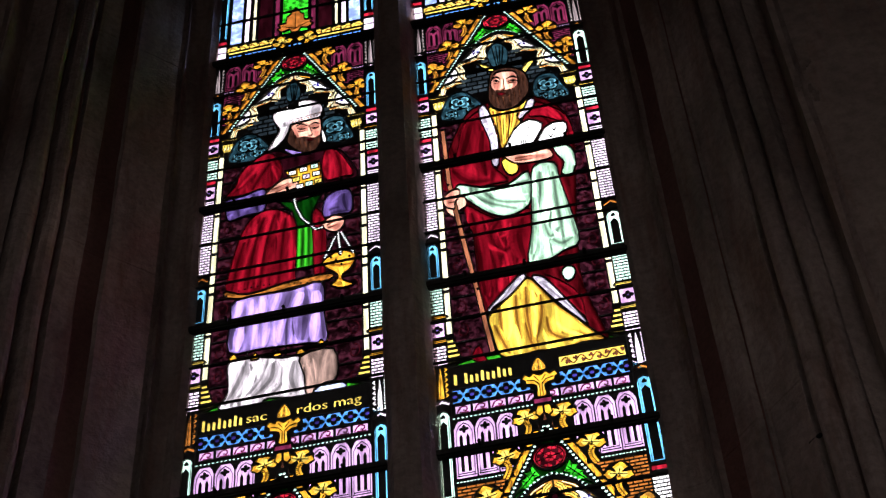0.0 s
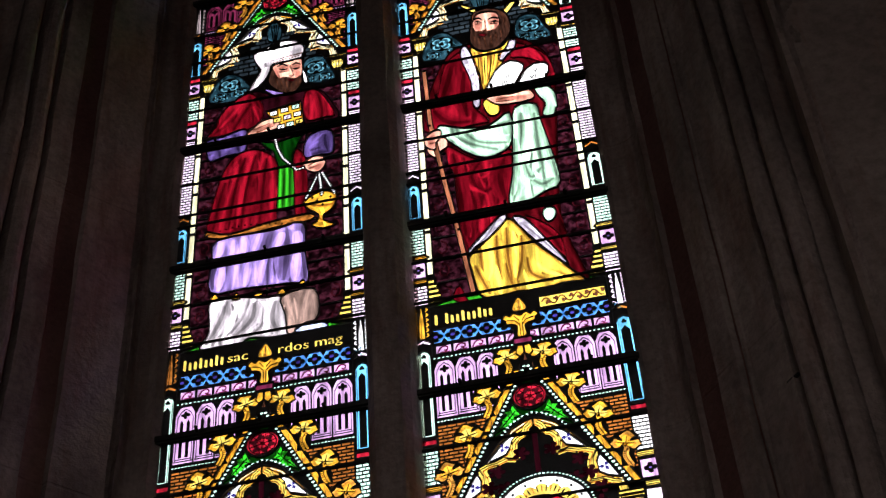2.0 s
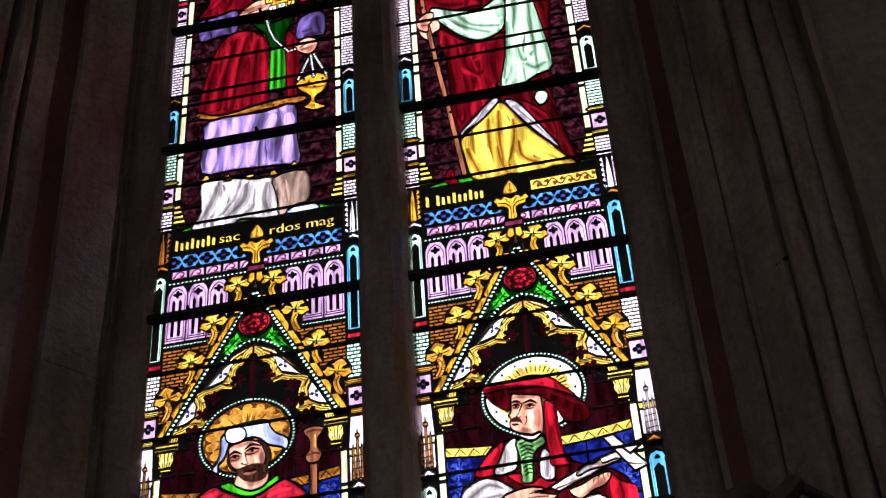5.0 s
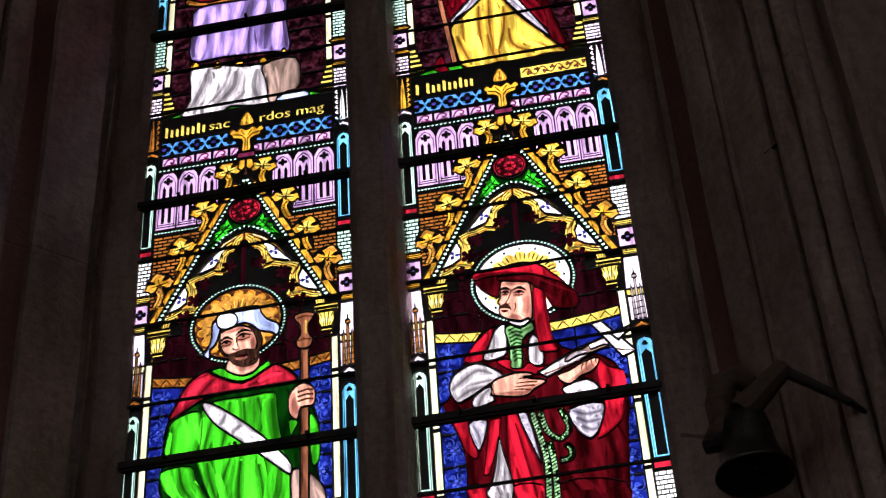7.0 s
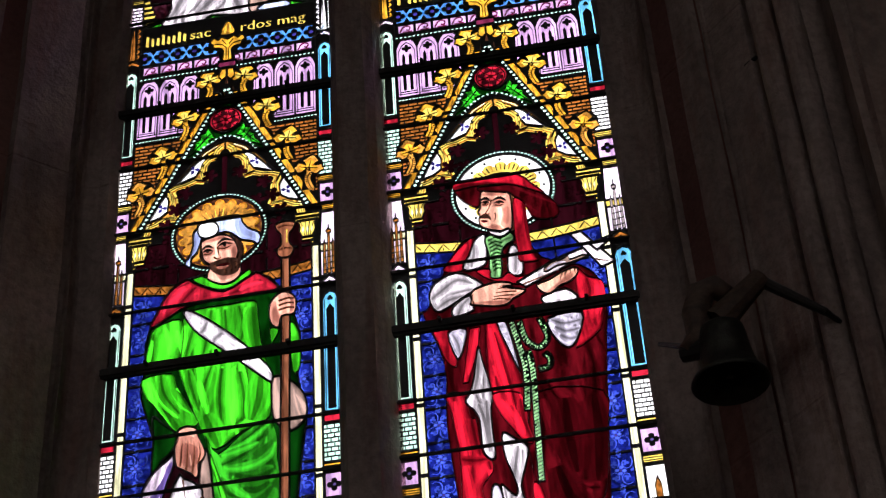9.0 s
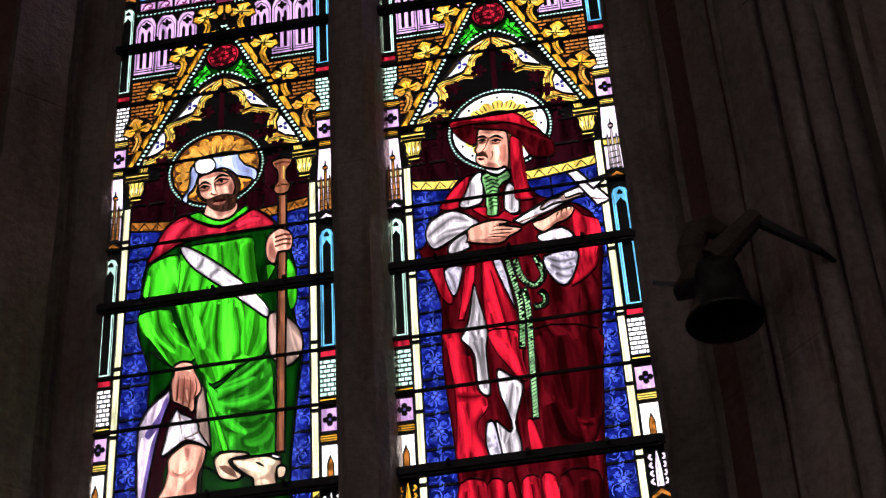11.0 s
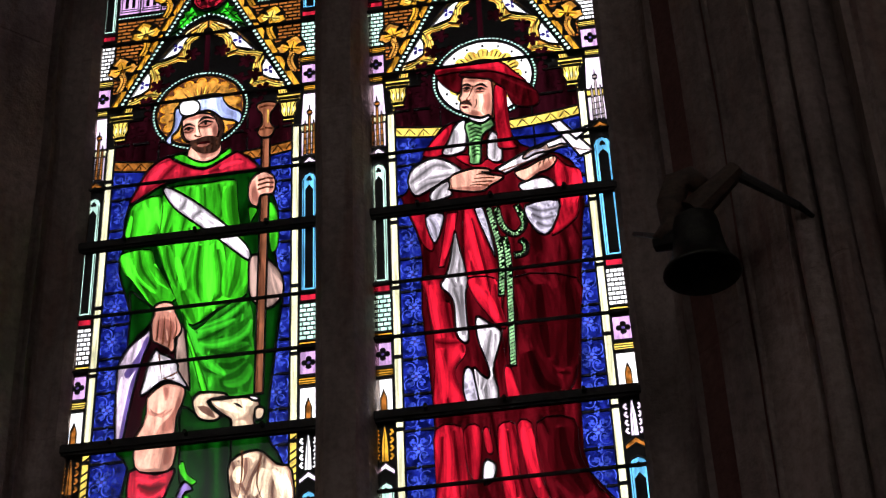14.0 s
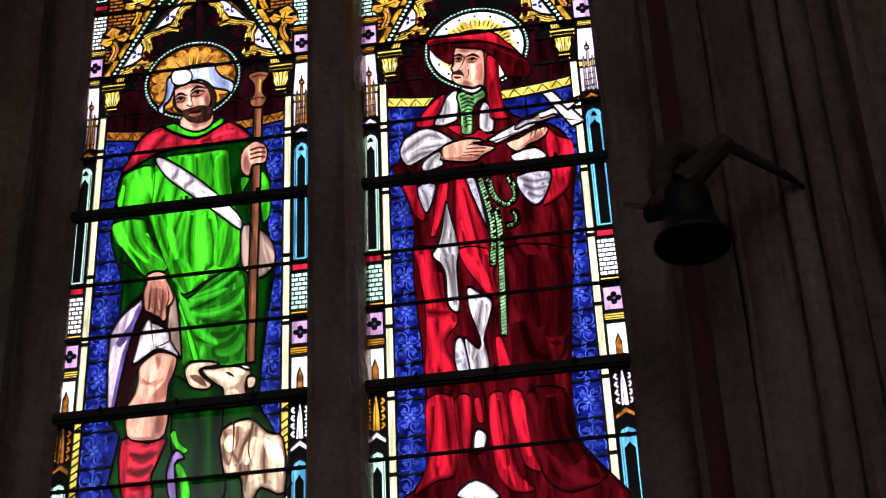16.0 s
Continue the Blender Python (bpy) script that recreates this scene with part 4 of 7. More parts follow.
def lawgiver(put):
    put("redmid", "-9 182, -17.5 173, -25.5 146.5, -25 135, -17.5 116, -16.5 88.5, -14 66.5, 9 77.5, 17.5 52, 23.5 44.5, 18 72, 18.5 94.5, 21.5 131.5, 23 151.5, 21 167.5, 10.5 181")
    put("gold2", "-6.5 179.5, 0 177.5, 7 181, 9 177.5, 4.5 166, -2 153.5, -3.5 153, -4.5 166")
    put("crimson", "-10 178.5, -16.5 171.5, -20 154.5, -25 142, -25.5 135, -20.5 133.5, -6 133.5, -2.5 134.5, -7.5 145, -7.5 157.5, -9.5 173.5")
    put("crimson", "10 177, 15 174, 21 166, 23 154, 22 148, 20 160.5, 12.5 167.5, 8 169")
    put("fur", "-10 179.5, -7.5 180.5, -4.5 160.5, -5 144, -7.5 145, -7.5 159, -10 172")
    put("gold2", "-4 145.5, -1.5 147, 1.5 143, 1.5 138, -1 136.5, -3 139")
    put("yellow", "-10.2 210.1, -5.9 207.1, -2.3 203.1, -3.3 201.1, -5.3 202.9", False)
    put("yellow", "7.6 199.6, 10.6 204.1, 14 206, 12 201.8, 8.9 196.5", False)
    put("crimson", "-18 124.5, -11.5 117.5, -5.5 113.5, 4 116, 1.5 88, -2 88, -3 82, -9.5 75, -14 69, -16 87, -16 105, -18.5 116.5")
    put("crimson", "6 80.5, 12 75, 16 68, 17 57, 11 69, 7 75.5")
    put("palegreen", "7 139, 14.5 139, 15.5 129.5, 17.5 113.5, 19 94.5, 13.5 91, 7.5 87.5, 1 88, 3.5 104.5, 5 124")
    put("palegreen", "-20 137, -12 133, -2.5 132, 5 137, 4.5 120.5, 0.5 115.5, -5.5 114.5, -11.5 119, -17 126.5, -21 132.5")
    put("palegreen", "15 148.5, 19 148.5, 22 143.5, 22 135.5, 21.5 134.5, 20 130, 16.5 132, 18 138, 16 143")
    put("gold2", "-1.5 80, 1.5 79.5, 8 66.5, 14 57.5, 17.5 52, 22.5 45, 18.5 48.5, 22 45, 14.5 45.5, 7.5 43.5, 0.5 45.5, -5.5 44, -11.5 46.5, -13.5 58, -14 65.5, -9.5 70.5, -4.5 76")
    put("fur", "-2.5 83, -0.5 81, -7 73, -12 69.5, -13.5 66.5, -14 69, -10 74")
    put("fur", "1.5 80.5, 5.5 79.5, 10.5 69.5, 17 55.5, 16 55, 8 67.5")
    put("skin", "-2.5 148.5, 6 147.5, 12.5 148, 14.5 144.5, 13.5 142, 7 141.5, 0.5 143")
    put("white", "-2.7 151.8, 1.6 162.4, 4.4 165.7, 7.5 167.2, 10.4 165.7, 12.4 163.1, 11.9 159.9, 8.1 152.1", False)
    put("white", "8.9 151.5, 13 160.4, 16.2 162.6, 19.7 162.2, 21.2 160.2, 20.8 156.1, 18.6 151.1", False)
    put("skin", "-25 128, -22 130, -18.5 129.5, -18 124.5, -21 122, -21.5 118.5, -25 122.5")
    put("palegreen", "11.5 80, 13 83, 15.5 82, 16 79, 14.5 76, 12.5 76")
    put("crimson", "-20.5 47, -18 53, -15.5 45, -11 44.5, -8 42.5, -13.5 42.5")


def pilgrim(put):
    put("greendark", "-10.5 -60, -20.5 -75.5, -21.5 -90.5, -22 -99, -18 -113, -18 -124.5, -20 -152, -16 -160, -15 -179, 26.5 -183.5, 24.5 -163, 20.5 -152.5, 23 -121.5, 24 -112, 21.5 -96.5, 22.5 -84.5, 16.5 -67, 8 -61")
    put("green", "-8.5 -60.5, -6 -59.5, 0.5 -63.5, 5 -61.5, 8 -59.5, 8 -62.5, 1 -65.5, -4.5 -63.5")
    put("redcape", "-10.5 -60, -7.5 -62, 0.5 -66, 8 -62, 11 -61.5, 16.5 -68, 8 -68.5, 0.5 -68.5, -9.5 -69.5, -14.5 -72, -20.5 -75.5, -18.5 -70, -15.5 -63.5")
    put("green", "-7 -71, 2 -71, 9.5 -71, 10.5 -75.5, 11.5 -85.5, 14 -98, 14 -110.5, 6.5 -114, -0.5 -118.5, -4.5 -112.5, -12 -91, -13.5 -86.5, -11 -73.5")
    put("green", "-19.2 -75.5, -12.0 -73.6, -10.8 -79.6, -12.4 -88.8, -21.0 -87.8, -21.3 -85.7, -20.4 -80.4")
    put("green", "-22.1 -92.4, -13.7 -91.9, -12.0 -96.6, -9.0 -102.3, -6.3 -107.9, -5.9 -109.8, -11.2 -111.6, -15.4 -106.1, -18.7 -101.1, -20.7 -98.9")
    put("greendark", "-18.5 -105.5, -16 -107.5, -11.5 -112.5, -12.5 -117, -15.5 -120, -18 -124, -18 -113")
    put("cloth", "-11 -72, -8.5 -71.5, 2.5 -81, 13.5 -94, 14.5 -99.5, 10 -95.5, 5.5 -91, -2 -84, -7.5 -78.5")
    put("greenmid", "-3.5 -114, 0 -120, 6.5 -114.5, 13.5 -111.5, 16 -117.5, 16 -124, 16.5 -126.5, 17.5 -141.5, 15 -142, 10.5 -142, 6.5 -140, 2 -139.5, 0 -141, -2 -135, -1.5 -128, -2 -122")
    put("greendark", "-2.5 -143.5, 4 -148, 9.5 -147.5, 11 -151, 11 -160, 11 -169, 12 -180, 2.5 -180, 1 -170.5, -2 -165.5, -2.5 -155.5")
    put("redcape", "-15.5 -161, -8.5 -162.5, -3.5 -161.5, -5 -167, -7 -172.5, -6.5 -178.5, -14 -178")
    put("lilac", "-3 -171.5, -1 -165.5, 1.5 -168, -1 -169.5, 0 -179, -2 -179")
    put("green", "-0.5 -169.5, 1 -170, 3.5 -180, 1.5 -179.5")
    put("green", "-2.6 -160.6, -1.2 -159.7, -0.1 -163.4, 2.4 -165.7, 0.9 -166.6, -1.5 -163.9")
    put("green", "-0.9 -169.7, 0.9 -170.0, 2.9 -174.9, 3.4 -179.5, 1.1 -179.3, 0.4 -174.6")
    put("green", "14 -81.5, 16.5 -82.5, 15 -86, 14.5 -86.5")
    put("green", "20.5 -80.5, 22.5 -86, 22.5 -95.5, 20.5 -97, 19.5 -83")
    put("greybrown", "15 -98, 19.5 -99.5, 23.5 -105, 24 -112, 20 -116, 15.5 -112.5, 14.5 -105.5")
    put("buff", "11 -161, 18 -158.5, 23 -163, 27 -165.5, 27.5 -180.5, 21.5 -178.5, 19.5 -181.5, 17 -181, 16 -175, 12.5 -174.5, 11 -169")


def scholar(put):
    put("redmid", "-10 -60.5, -14.5 -64, -18.5 -71.5, -23.5 -83, -25 -85, -20 -102, -20.5 -122, -18.5 -152.5, -19 -179, -23 -187.5, 28.5 -193, 24 -181, 18.5 -168.5, 21.5 -125.5, 24 -99, 25 -93.5, 24 -82, 19.5 -76, 9 -71, 3.5 -61")
    put("redmid", "3.5 -115.1, 20.9 -117.4, 20.8 -129.3, 18.7 -146.3, 14.1 -152.7, 3.7 -152.3, 1.1 -142.2, 0.5 -129.6")
    put("red", "-10 -60.5, -14 -64, -17 -68, -18.5 -71, -13 -71.5, -10 -64")
    put("cloth", "-9 -61.5, -6 -60, -6 -67.5, -7 -71, -11.5 -72, -13 -70.5, -11 -66.5")
    put("cloth", "1.5 -65, 3.5 -69, 3.5 -75.5, 1 -76, -0.5 -74, 0 -67.5")
    put("scarf", "-6 -61, 0.5 -60, 2 -63.5, -1.5 -66.5, -2.5 -76, -5.5 -75.5, -5.5 -67.5")
    put("red", "-9.5 -72.5, -5.5 -72.5, -5.5 -75.5, -2.5 -76, -0.5 -74.5, 2 -76.5, 8 -76.5, 4.5 -79.5, -4.5 -77")
    put("red", "18 -76.5, 21 -80, 24.5 -82, 25 -87.5, 24.5 -92.5, 24 -90.5, 22.5 -98, 15.5 -103, 17.5 -96.5, 18.5 -90.5, 18 -87, 17.5 -84.5")
    put("cloth", "-23 -79.5, -21 -74.5, -15 -72, -9 -76, -8 -78.5, -12 -80, -17 -83, -21 -84.5")
    put("cloth", "-16.5 -83.5, -12 -80.5, -11 -84.5, -11.5 -86, -16.5 -87")
    put("cloth", "8 -84.5, 14.5 -83, 17.5 -87, 11 -87.5, 8.5 -87")
    put("cloth", "1.5 -78.5, 4 -80.5, 24.5 -71.5, 22 -69.5, 12.5 -72.5", False)
    put("cloth", "17.5 -64.5, 20.5 -64, 29 -76, 25 -77.5", False)
    put("cloth", "22.5 -69, 29 -67, 27.5 -69, 24.5 -71.5", False)
    put("fur", "9 -92, 18 -91.5, 16.5 -99, 13.5 -102.5, 10 -98.5")
    put("red", "-23.5 -87.5, -19 -89.5, -16.5 -99, -17 -103.5, -19.5 -101, -21.5 -94.5")
    put("fur", "-18.5 -92, -13.5 -91.5, -14.5 -97.5, -16.5 -101")
    put("red", "-12.5 -91.5, -9.5 -91.5, -11 -99.5, -14 -109, -15.5 -109", False)
    put("red", "-8 -91, -5 -91, -2.5 -101, 0 -109, 0.5 -130.5, -3 -124, -7.5 -116, -8.5 -109")
    put("fur", "-5 -91, -2.5 -91.5, 0 -107.5, -2 -102")
    put("red", "-20.3 -111.9, -15.5 -112.5, -14.1 -119.8, -12.8 -121.0, -12.0 -130.9, -10.0 -133.1, -9.5 -137.0, -12.4 -141.0, -12.0 -145.3, -9.6 -152.1, -18.0 -152.5, -17.9 -141.7, -17.8 -130.2, -19.1 -118.1")
    put("cloth", "-10.7 -97.9, -9.7 -103.3, -7.9 -113.3, -8.5 -117.5, -8.7 -119.5, -8.7 -125.5, -8.5 -132.8, -10.3 -133.1, -11.7 -129.5, -11.8 -121.6, -13.1 -117.9, -15.2 -115.1, -13.7 -112.0, -12.3 -107.1")
    put("red", "-7.9 -113.6, -0.6 -114.6, -0.1 -120.6, 1.6 -129.7, -0.7 -129.6, -3.8 -124.6, -6.5 -119.8")
    put("cloth", "-6.2 -126.0, -3.1 -128.2, 0.0 -131.3, -0.9 -136.2, -2.7 -142.7, -1.7 -148.0, -2.2 -152.3, -6.4 -152.3, -7.3 -146.8, -7.7 -141.3, -6.0 -143.2, -4.3 -144.9, -3.6 -143.1, -4.6 -138.6, -6.2 -132.6")
    put("fur", "-10.0 -141.7, -8.3 -141.5, -7.3 -146.8, -6.9 -152.0, -9.6 -151.9, -10.6 -147.3")
    put("red", "0.2 -142.8, 1.9 -142.6, 3.2 -147.6, 3.9 -151.9, 0.9 -152.3")
    put("red", "-18.2 -158.2, -11.7 -158.1, -11.0 -166.5, -10.6 -173.6, -12.0 -180.4, -16.8 -181.6, -22.4 -184.9, -18.8 -177.1, -18.7 -169.2")
    put("red", "-11.0 -159.1, -6.9 -158.7, -6.9 -167.0, -8.1 -173.9, -10.4 -170.6")
    put("red", "-2.3 -159.2, 1.9 -159.0, 2.1 -168.0, 2.5 -175.1, 4.4 -182.3, 7.8 -186.5, 2.4 -186.5, -1.2 -181.8, -2.3 -174.6, -2.7 -167.5")
    put("red", "2.5 -159.1, 6.2 -159.3, 6.8 -168.6, 7.9 -175.7, 9.6 -181.5, 5.9 -179.8, 4.1 -172.2")
    put("red", "-6.2 -160.0, -4.7 -159.5, -3.9 -166.0, -5.5 -166.1")
    put("redmid", "7.3 -159.4, 16.8 -159.4, 17.6 -169.8, 21.5 -179.0, 25.6 -184.6, 16.1 -188.2, 10.3 -183.8, 8.6 -175.8")
    put("cloth", "-5.8 -168.2, -3.5 -170.0, -4.2 -173.7, -6.6 -175.0, -6.9 -171.6")
    put("cloth", "-11.9 -186.0, -6.7 -182.1, -1.1 -187.2, -5.4 -188.0")


def drape(d, mat, dark, width, lines):
    """Brushed folds on every piece of one glass: a soft stroke and a firmer one within it."""
    shaded(mat)
    for grow, tone in (((2.6, "_soft"), (1.6, "_half"), (0.65, "_thick")) if dark else ((1.5, "_thin"), (0.65, "_wiped"))):
        for text in lines:
            pts = spline_open([tuple(float(c) for c in q.split()) for q in text.split(",")], 5)
            n, left, right = len(pts) - 1, [], []
            for i, (a, b) in enumerate(pts):
                (u0, v0), (u1, v1) = pts[max(0, i - 1)], pts[min(n, i + 1)]
                k = math.hypot(u1 - u0, v1 - v0) or 1
                h = grow * width / 2 * (0.12 + 0.88 * math.sin(math.pi * (0.1 + 0.85 * i / n)) ** 0.8)
                left.append((a - (v1 - v0) / k * h, b + (u1 - u0) / k * h))
                right.append((a + (v1 - v0) / k * h, b - (u1 - u0) / k * h))
            d.brush(mat, mat + tone, left + right[::-1])


def pilgrim_drapery(d):
    drape(d, "green", True, 1.3, ("-7.5 -75.5, -9 -82, -10 -87.5", "-3 -72, -3.5 -79, -5 -87", "1 -72.5, 1.5 -80.5, 1.5 -88", "5 -72, 6.5 -79.5, 5.5 -85", "9 -73.5, 8 -80.5, 9 -86.5", "-9 -91.5, -8 -97.5, -5.5 -105.5", "-2.5 -91.5, -4.5 -98, -6 -105", "0.5 -92.5, 0 -102, 1 -112.5", "5.5 -94.5, 7 -104.5, 6.5 -111.5", "10 -95, 10.5 -103.5, 9 -111", "12 -103.5, 7.5 -109, 2 -113", "-17 -91, -15.5 -98.5, -11 -105.5", "-19.5 -77.5, -19.5 -83, -19.5 -88",))
    drape(d, "greenmid", True, 1.4, ("13.5 -111.5, 7 -117, 0.5 -121", "12.5 -116, 6.5 -121.5, 1 -123.5", "0.5 -127.5, 3.5 -133, 11 -135", "0.5 -130, 2.5 -136.5, 3 -139.5", "6.5 -130.5, 10 -136, 16 -137.5", "11.5 -126.5, 14 -133, 15.5 -141",))
    drape(d, "green", False, 1.4, ("-1 -72, -1 -80, -2 -87.5", "3.5 -93, 4 -102.5, 4 -112.5", "-6 -95.5, -4.5 -101.5, -3 -107.5", "-20 -79.5, -20.5 -83, -20.5 -87.5", "-20.5 -93.5, -18 -101.5, -13.5 -109", "7 -73, 7.5 -78.5, 7.5 -85", "13.5 -105.5, 10 -109.5, 3.5 -113.5", "-10.5 -76, -10.5 -80.5, -11 -86",))
    drape(d, "greenmid", False, 1.3, ("14 -112.5, 8 -117.5, 1.5 -119.5", "15.5 -120, 11 -124, 3 -124.5", "-0.5 -126.5, 1.5 -133.5, 4 -139.5", "4 -127.5, 7.5 -132.5, 13 -134.5",))
    drape(d, "greendark", False, 1.4, ("-1.5 -148.5, 3 -149.5, 7.5 -149.5", "-0.5 -162, 1 -168, 2.5 -177", "7 -151.5, 7.5 -164, 8 -178.5",))
    drape(d, "greendark", True, 1.6, ("4 -151, 5 -164, 5 -179", "9.5 -152, 10 -164.5, 11 -180",))
    drape(d, "redcape", True, 1.2, ("-13.5 -70.5, -10 -65.5, -7.5 -63", "2 -67.5, 6.5 -66, 11.5 -64", "-17 -73, -13.5 -70, -10 -68.5", "-13 -165, -9.5 -166.5, -5.5 -165.5", "-13.5 -169.5, -10.5 -171, -6.5 -169", "-13.5 -173.5, -10 -174.5, -7 -173.5",))
    drape(d, "redcape", False, 1.3, ("-17 -70.5, -14 -66, -10.5 -63", "5 -66.5, 8.5 -65, 12 -65", "-13.5 -163, -10 -164.5, -6 -163.5", "-13 -167.5, -9.5 -169, -6.5 -167.5", "-13 -172, -10 -173, -7.5 -171.5",))
    drape(d, "lilac", True, 2.2, ("-15 -128, -16.5 -135, -16.5 -151.5", "-12.5 -120.5, -15.5 -124, -16.5 -127",))
    drape(d, "lilac", False, 1.5, ("-19 -129, -19.5 -138.5, -19 -151",))
    drape(d, "cloth", True, 0.8, ("-4 -76, -5 -78.5, -6 -79.5", "0.5 -80.5, -1.5 -82, -2 -83.5", "-8 -126.5, -8.5 -130.5, -9 -134.5", "-10.5 -128.5, -11 -133.5, -12 -136.5",))
    drape(d, "skin", True, 1.4, ("-3 -138, -3.5 -144.5, -4.5 -150", "-7.5 -135.5, -6.5 -137.5, -7 -140", "-12.5 -144.5, -13 -148.5, -13.5 -150.5",))
    drape(d, "skin", False, 1.2, ("-9 -139.5, -8.5 -143.5, -9.5 -149", "-12.5 -157, -12 -159, -12 -160.5",))
    drape(d, "buff", True, 0.9, ("13 -161, 14 -166.5, 15 -172", "20 -161, 18.5 -167, 18 -174", "23 -164.5, 22 -170, 22.5 -177.5", "11 -146, 13 -147.5, 15 -150",))
    drape(d, "buff", False, 1.6, ("22 -164.5, 24 -169, 24.5 -174.5", "16 -160.5, 16 -165, 16.5 -169.5",))


def pilgrim_shade(d):
    drape(d, "green", True, 2.6, ("12.5 -76, 13 -82, 13.5 -88", "14.5 -98, 14.5 -106, 13.5 -112", "-17.5 -96, -14 -106, -9 -113"))


def scholar_drapery(d):
    drape(d, "redmid", True, 1.8, ("6.5 -111, 9.5 -117.5, 16.5 -120.5", "6.5 -138, 10 -144, 17 -146", "8.5 -157.5, 11 -168, 15.5 -181", "19.5 -108.5, 18.5 -121, 18 -140.5", "8.5 -124, 10.5 -132.5, 14.5 -140", "8.5 -71, 14 -73, 19 -78.5",))
    drape(d, "redmid", False, 1.7, ("7 -110.5, 10.5 -116, 15.5 -119", "5.5 -137, 9.5 -142.5, 15.5 -145", "4.5 -158, 7 -169, 11 -180.5", "13.5 -110, 15 -120.5, 14 -133", "3 -138.5, 4 -144, 4.5 -151", "12.5 -160.5, 15.5 -170.5, 20.5 -181.5",))
    drape(d, "red", True, 1.3, ("1 -157.5, 3 -168.5, 6 -183.5", "-11 -155.5, -10 -165.5, -10 -177.5", "-12.5 -115, -11.5 -126.5, -10 -136.5", "-6 -94, -3.5 -108, -1 -126", "7 -53, 7 -63.5, 8 -73", "-14 -65, -15.5 -67.5, -17 -70", "20.5 -80.5, 21 -85, 20 -88.5",))
    drape(d, "red", False, 1.4, ("-1.5 -158, 0 -169, 2.5 -184.5", "-15.5 -156.5, -15 -166.5, -14 -177.5", "-18.5 -114.5, -17 -124, -15.5 -136.5", "-7 -92.5, -5.5 -105, -2.5 -120.5", "4.5 -50.5, 5 -62, 6 -71.5", "-11.5 -62.5, -14 -66, -16.5 -69", "23 -83, 23 -88, 22 -93", "-11 -92.5, -12 -98.5, -14 -106.5",))
    drape(d, "cloth", True, 0.8, ("-20.5 -77.5, -16 -75.5, -10.5 -76.5", "-20 -81, -15.5 -79, -11 -78.5", "-21.5 -82.5, -18.5 -84, -17 -83", "-10.5 -100.5, -10 -108.5, -10.5 -114.5", "-12.5 -112.5, -10.5 -119.5, -9.5 -130", "-2.5 -130.5, -3.5 -134.5, -4.5 -138", "-7 -142, -6.5 -146.5, -6 -150.5", "-9.5 -63, -10 -66.5, -11.5 -70", "2.5 -68, 2.5 -71.5, 2 -75.5",))
    drape(d, "fur", True, 0.8, ("12 -93, 13 -97, 13.5 -100.5", "15 -92.5, 16 -96.5, 16 -99",))


def priest_drapery(d):
    drape(d, "crimson", True, 1.5, ("-9.5 140, -12.5 124.5, -14.5 102", "-5.5 140.5, -8.5 123, -10 100", "-1.5 137.5, -2.5 121.5, -3.5 100.5", "-16.5 128, -18.5 116.5, -20 102.5", "-14 170, -18 163, -22 157", "-8 172, -12 164, -14.5 157.5", "17 171, 19 159.5, 18 151", "1.5 177.5, 1.5 172, 4 169.5", "11 134, 12 119.5, 11.5 103",))
    drape(d, "crimson", False, 1.4, ("-12 137, -14.5 122.5, -17.5 105.5", "-7 140.5, -10 123.5, -11.5 102", "-0.5 138.5, 1 123, 0.5 103.5", "-10.5 174.5, -15.5 166.5, -20 160", "14.5 170.5, 15 160.5, 14.5 151.5", "21 167, 22 160, 22 153",))
    drape(d, "lilac", True, 1.4, ("-14.5 91.5, -14.5 81.5, -16 71", "-6 92, -6.5 79, -7 70", "0.5 91.5, 0 78.5, 0 69", "7.5 91, 7 77.5, 8 69", "11.5 90.5, 12 78.5, 12.5 69",))
    drape(d, "lilac", False, 1.5, ("-10.5 91.5, -11 80.5, -12 71", "-3 92, -3.5 78, -3.5 69.5", "4.5 91, 4 78.5, 3.5 69",))
    drape(d, "purple", False, 1.2, ("-22.5 149.5, -17.5 150.5, -11.5 151.5", "15.5 141.5, 18.5 143.5, 21 144",))
    drape(d, "purple", True, 1.0, ("-23.5 145.5, -17.5 146.5, -10.5 146.5", "14.5 137, 17.5 137.5, 21 137.5",))
    drape(d, "cloth", True, 1.3, ("-13.5 66, -14.5 56.5, -18 46", "-6 65.5, -7.5 56.5, -13 49.5", "-3.5 63.5, -1 53, -6 47", "2.5 62, 4 54, 2 46.5", "-16 50, -9 51, -2.5 52.5", "-6 197, -2.5 204.5, 4.5 207", "-2 184, -3 190, -4.5 196.5",))
    drape(d, "cloth", False, 1.4, ("-10 64, -11.5 55.5, -15 48", "0 62.5, 1 54.5, -1 48.5", "1 203.5, 6.5 204.5, 10.5 201.5",))
    drape(d, "greycloth", True, 1.0, ("9.5 61, 9 53.5, 8 46", "15 62, 14.5 54.5, 12 48.5",))
    drape(d, "gold", True, 0.8, ("13.5 108, 18.5 105.5, 23 105.5", "17 100, 19 98, 21 99",))


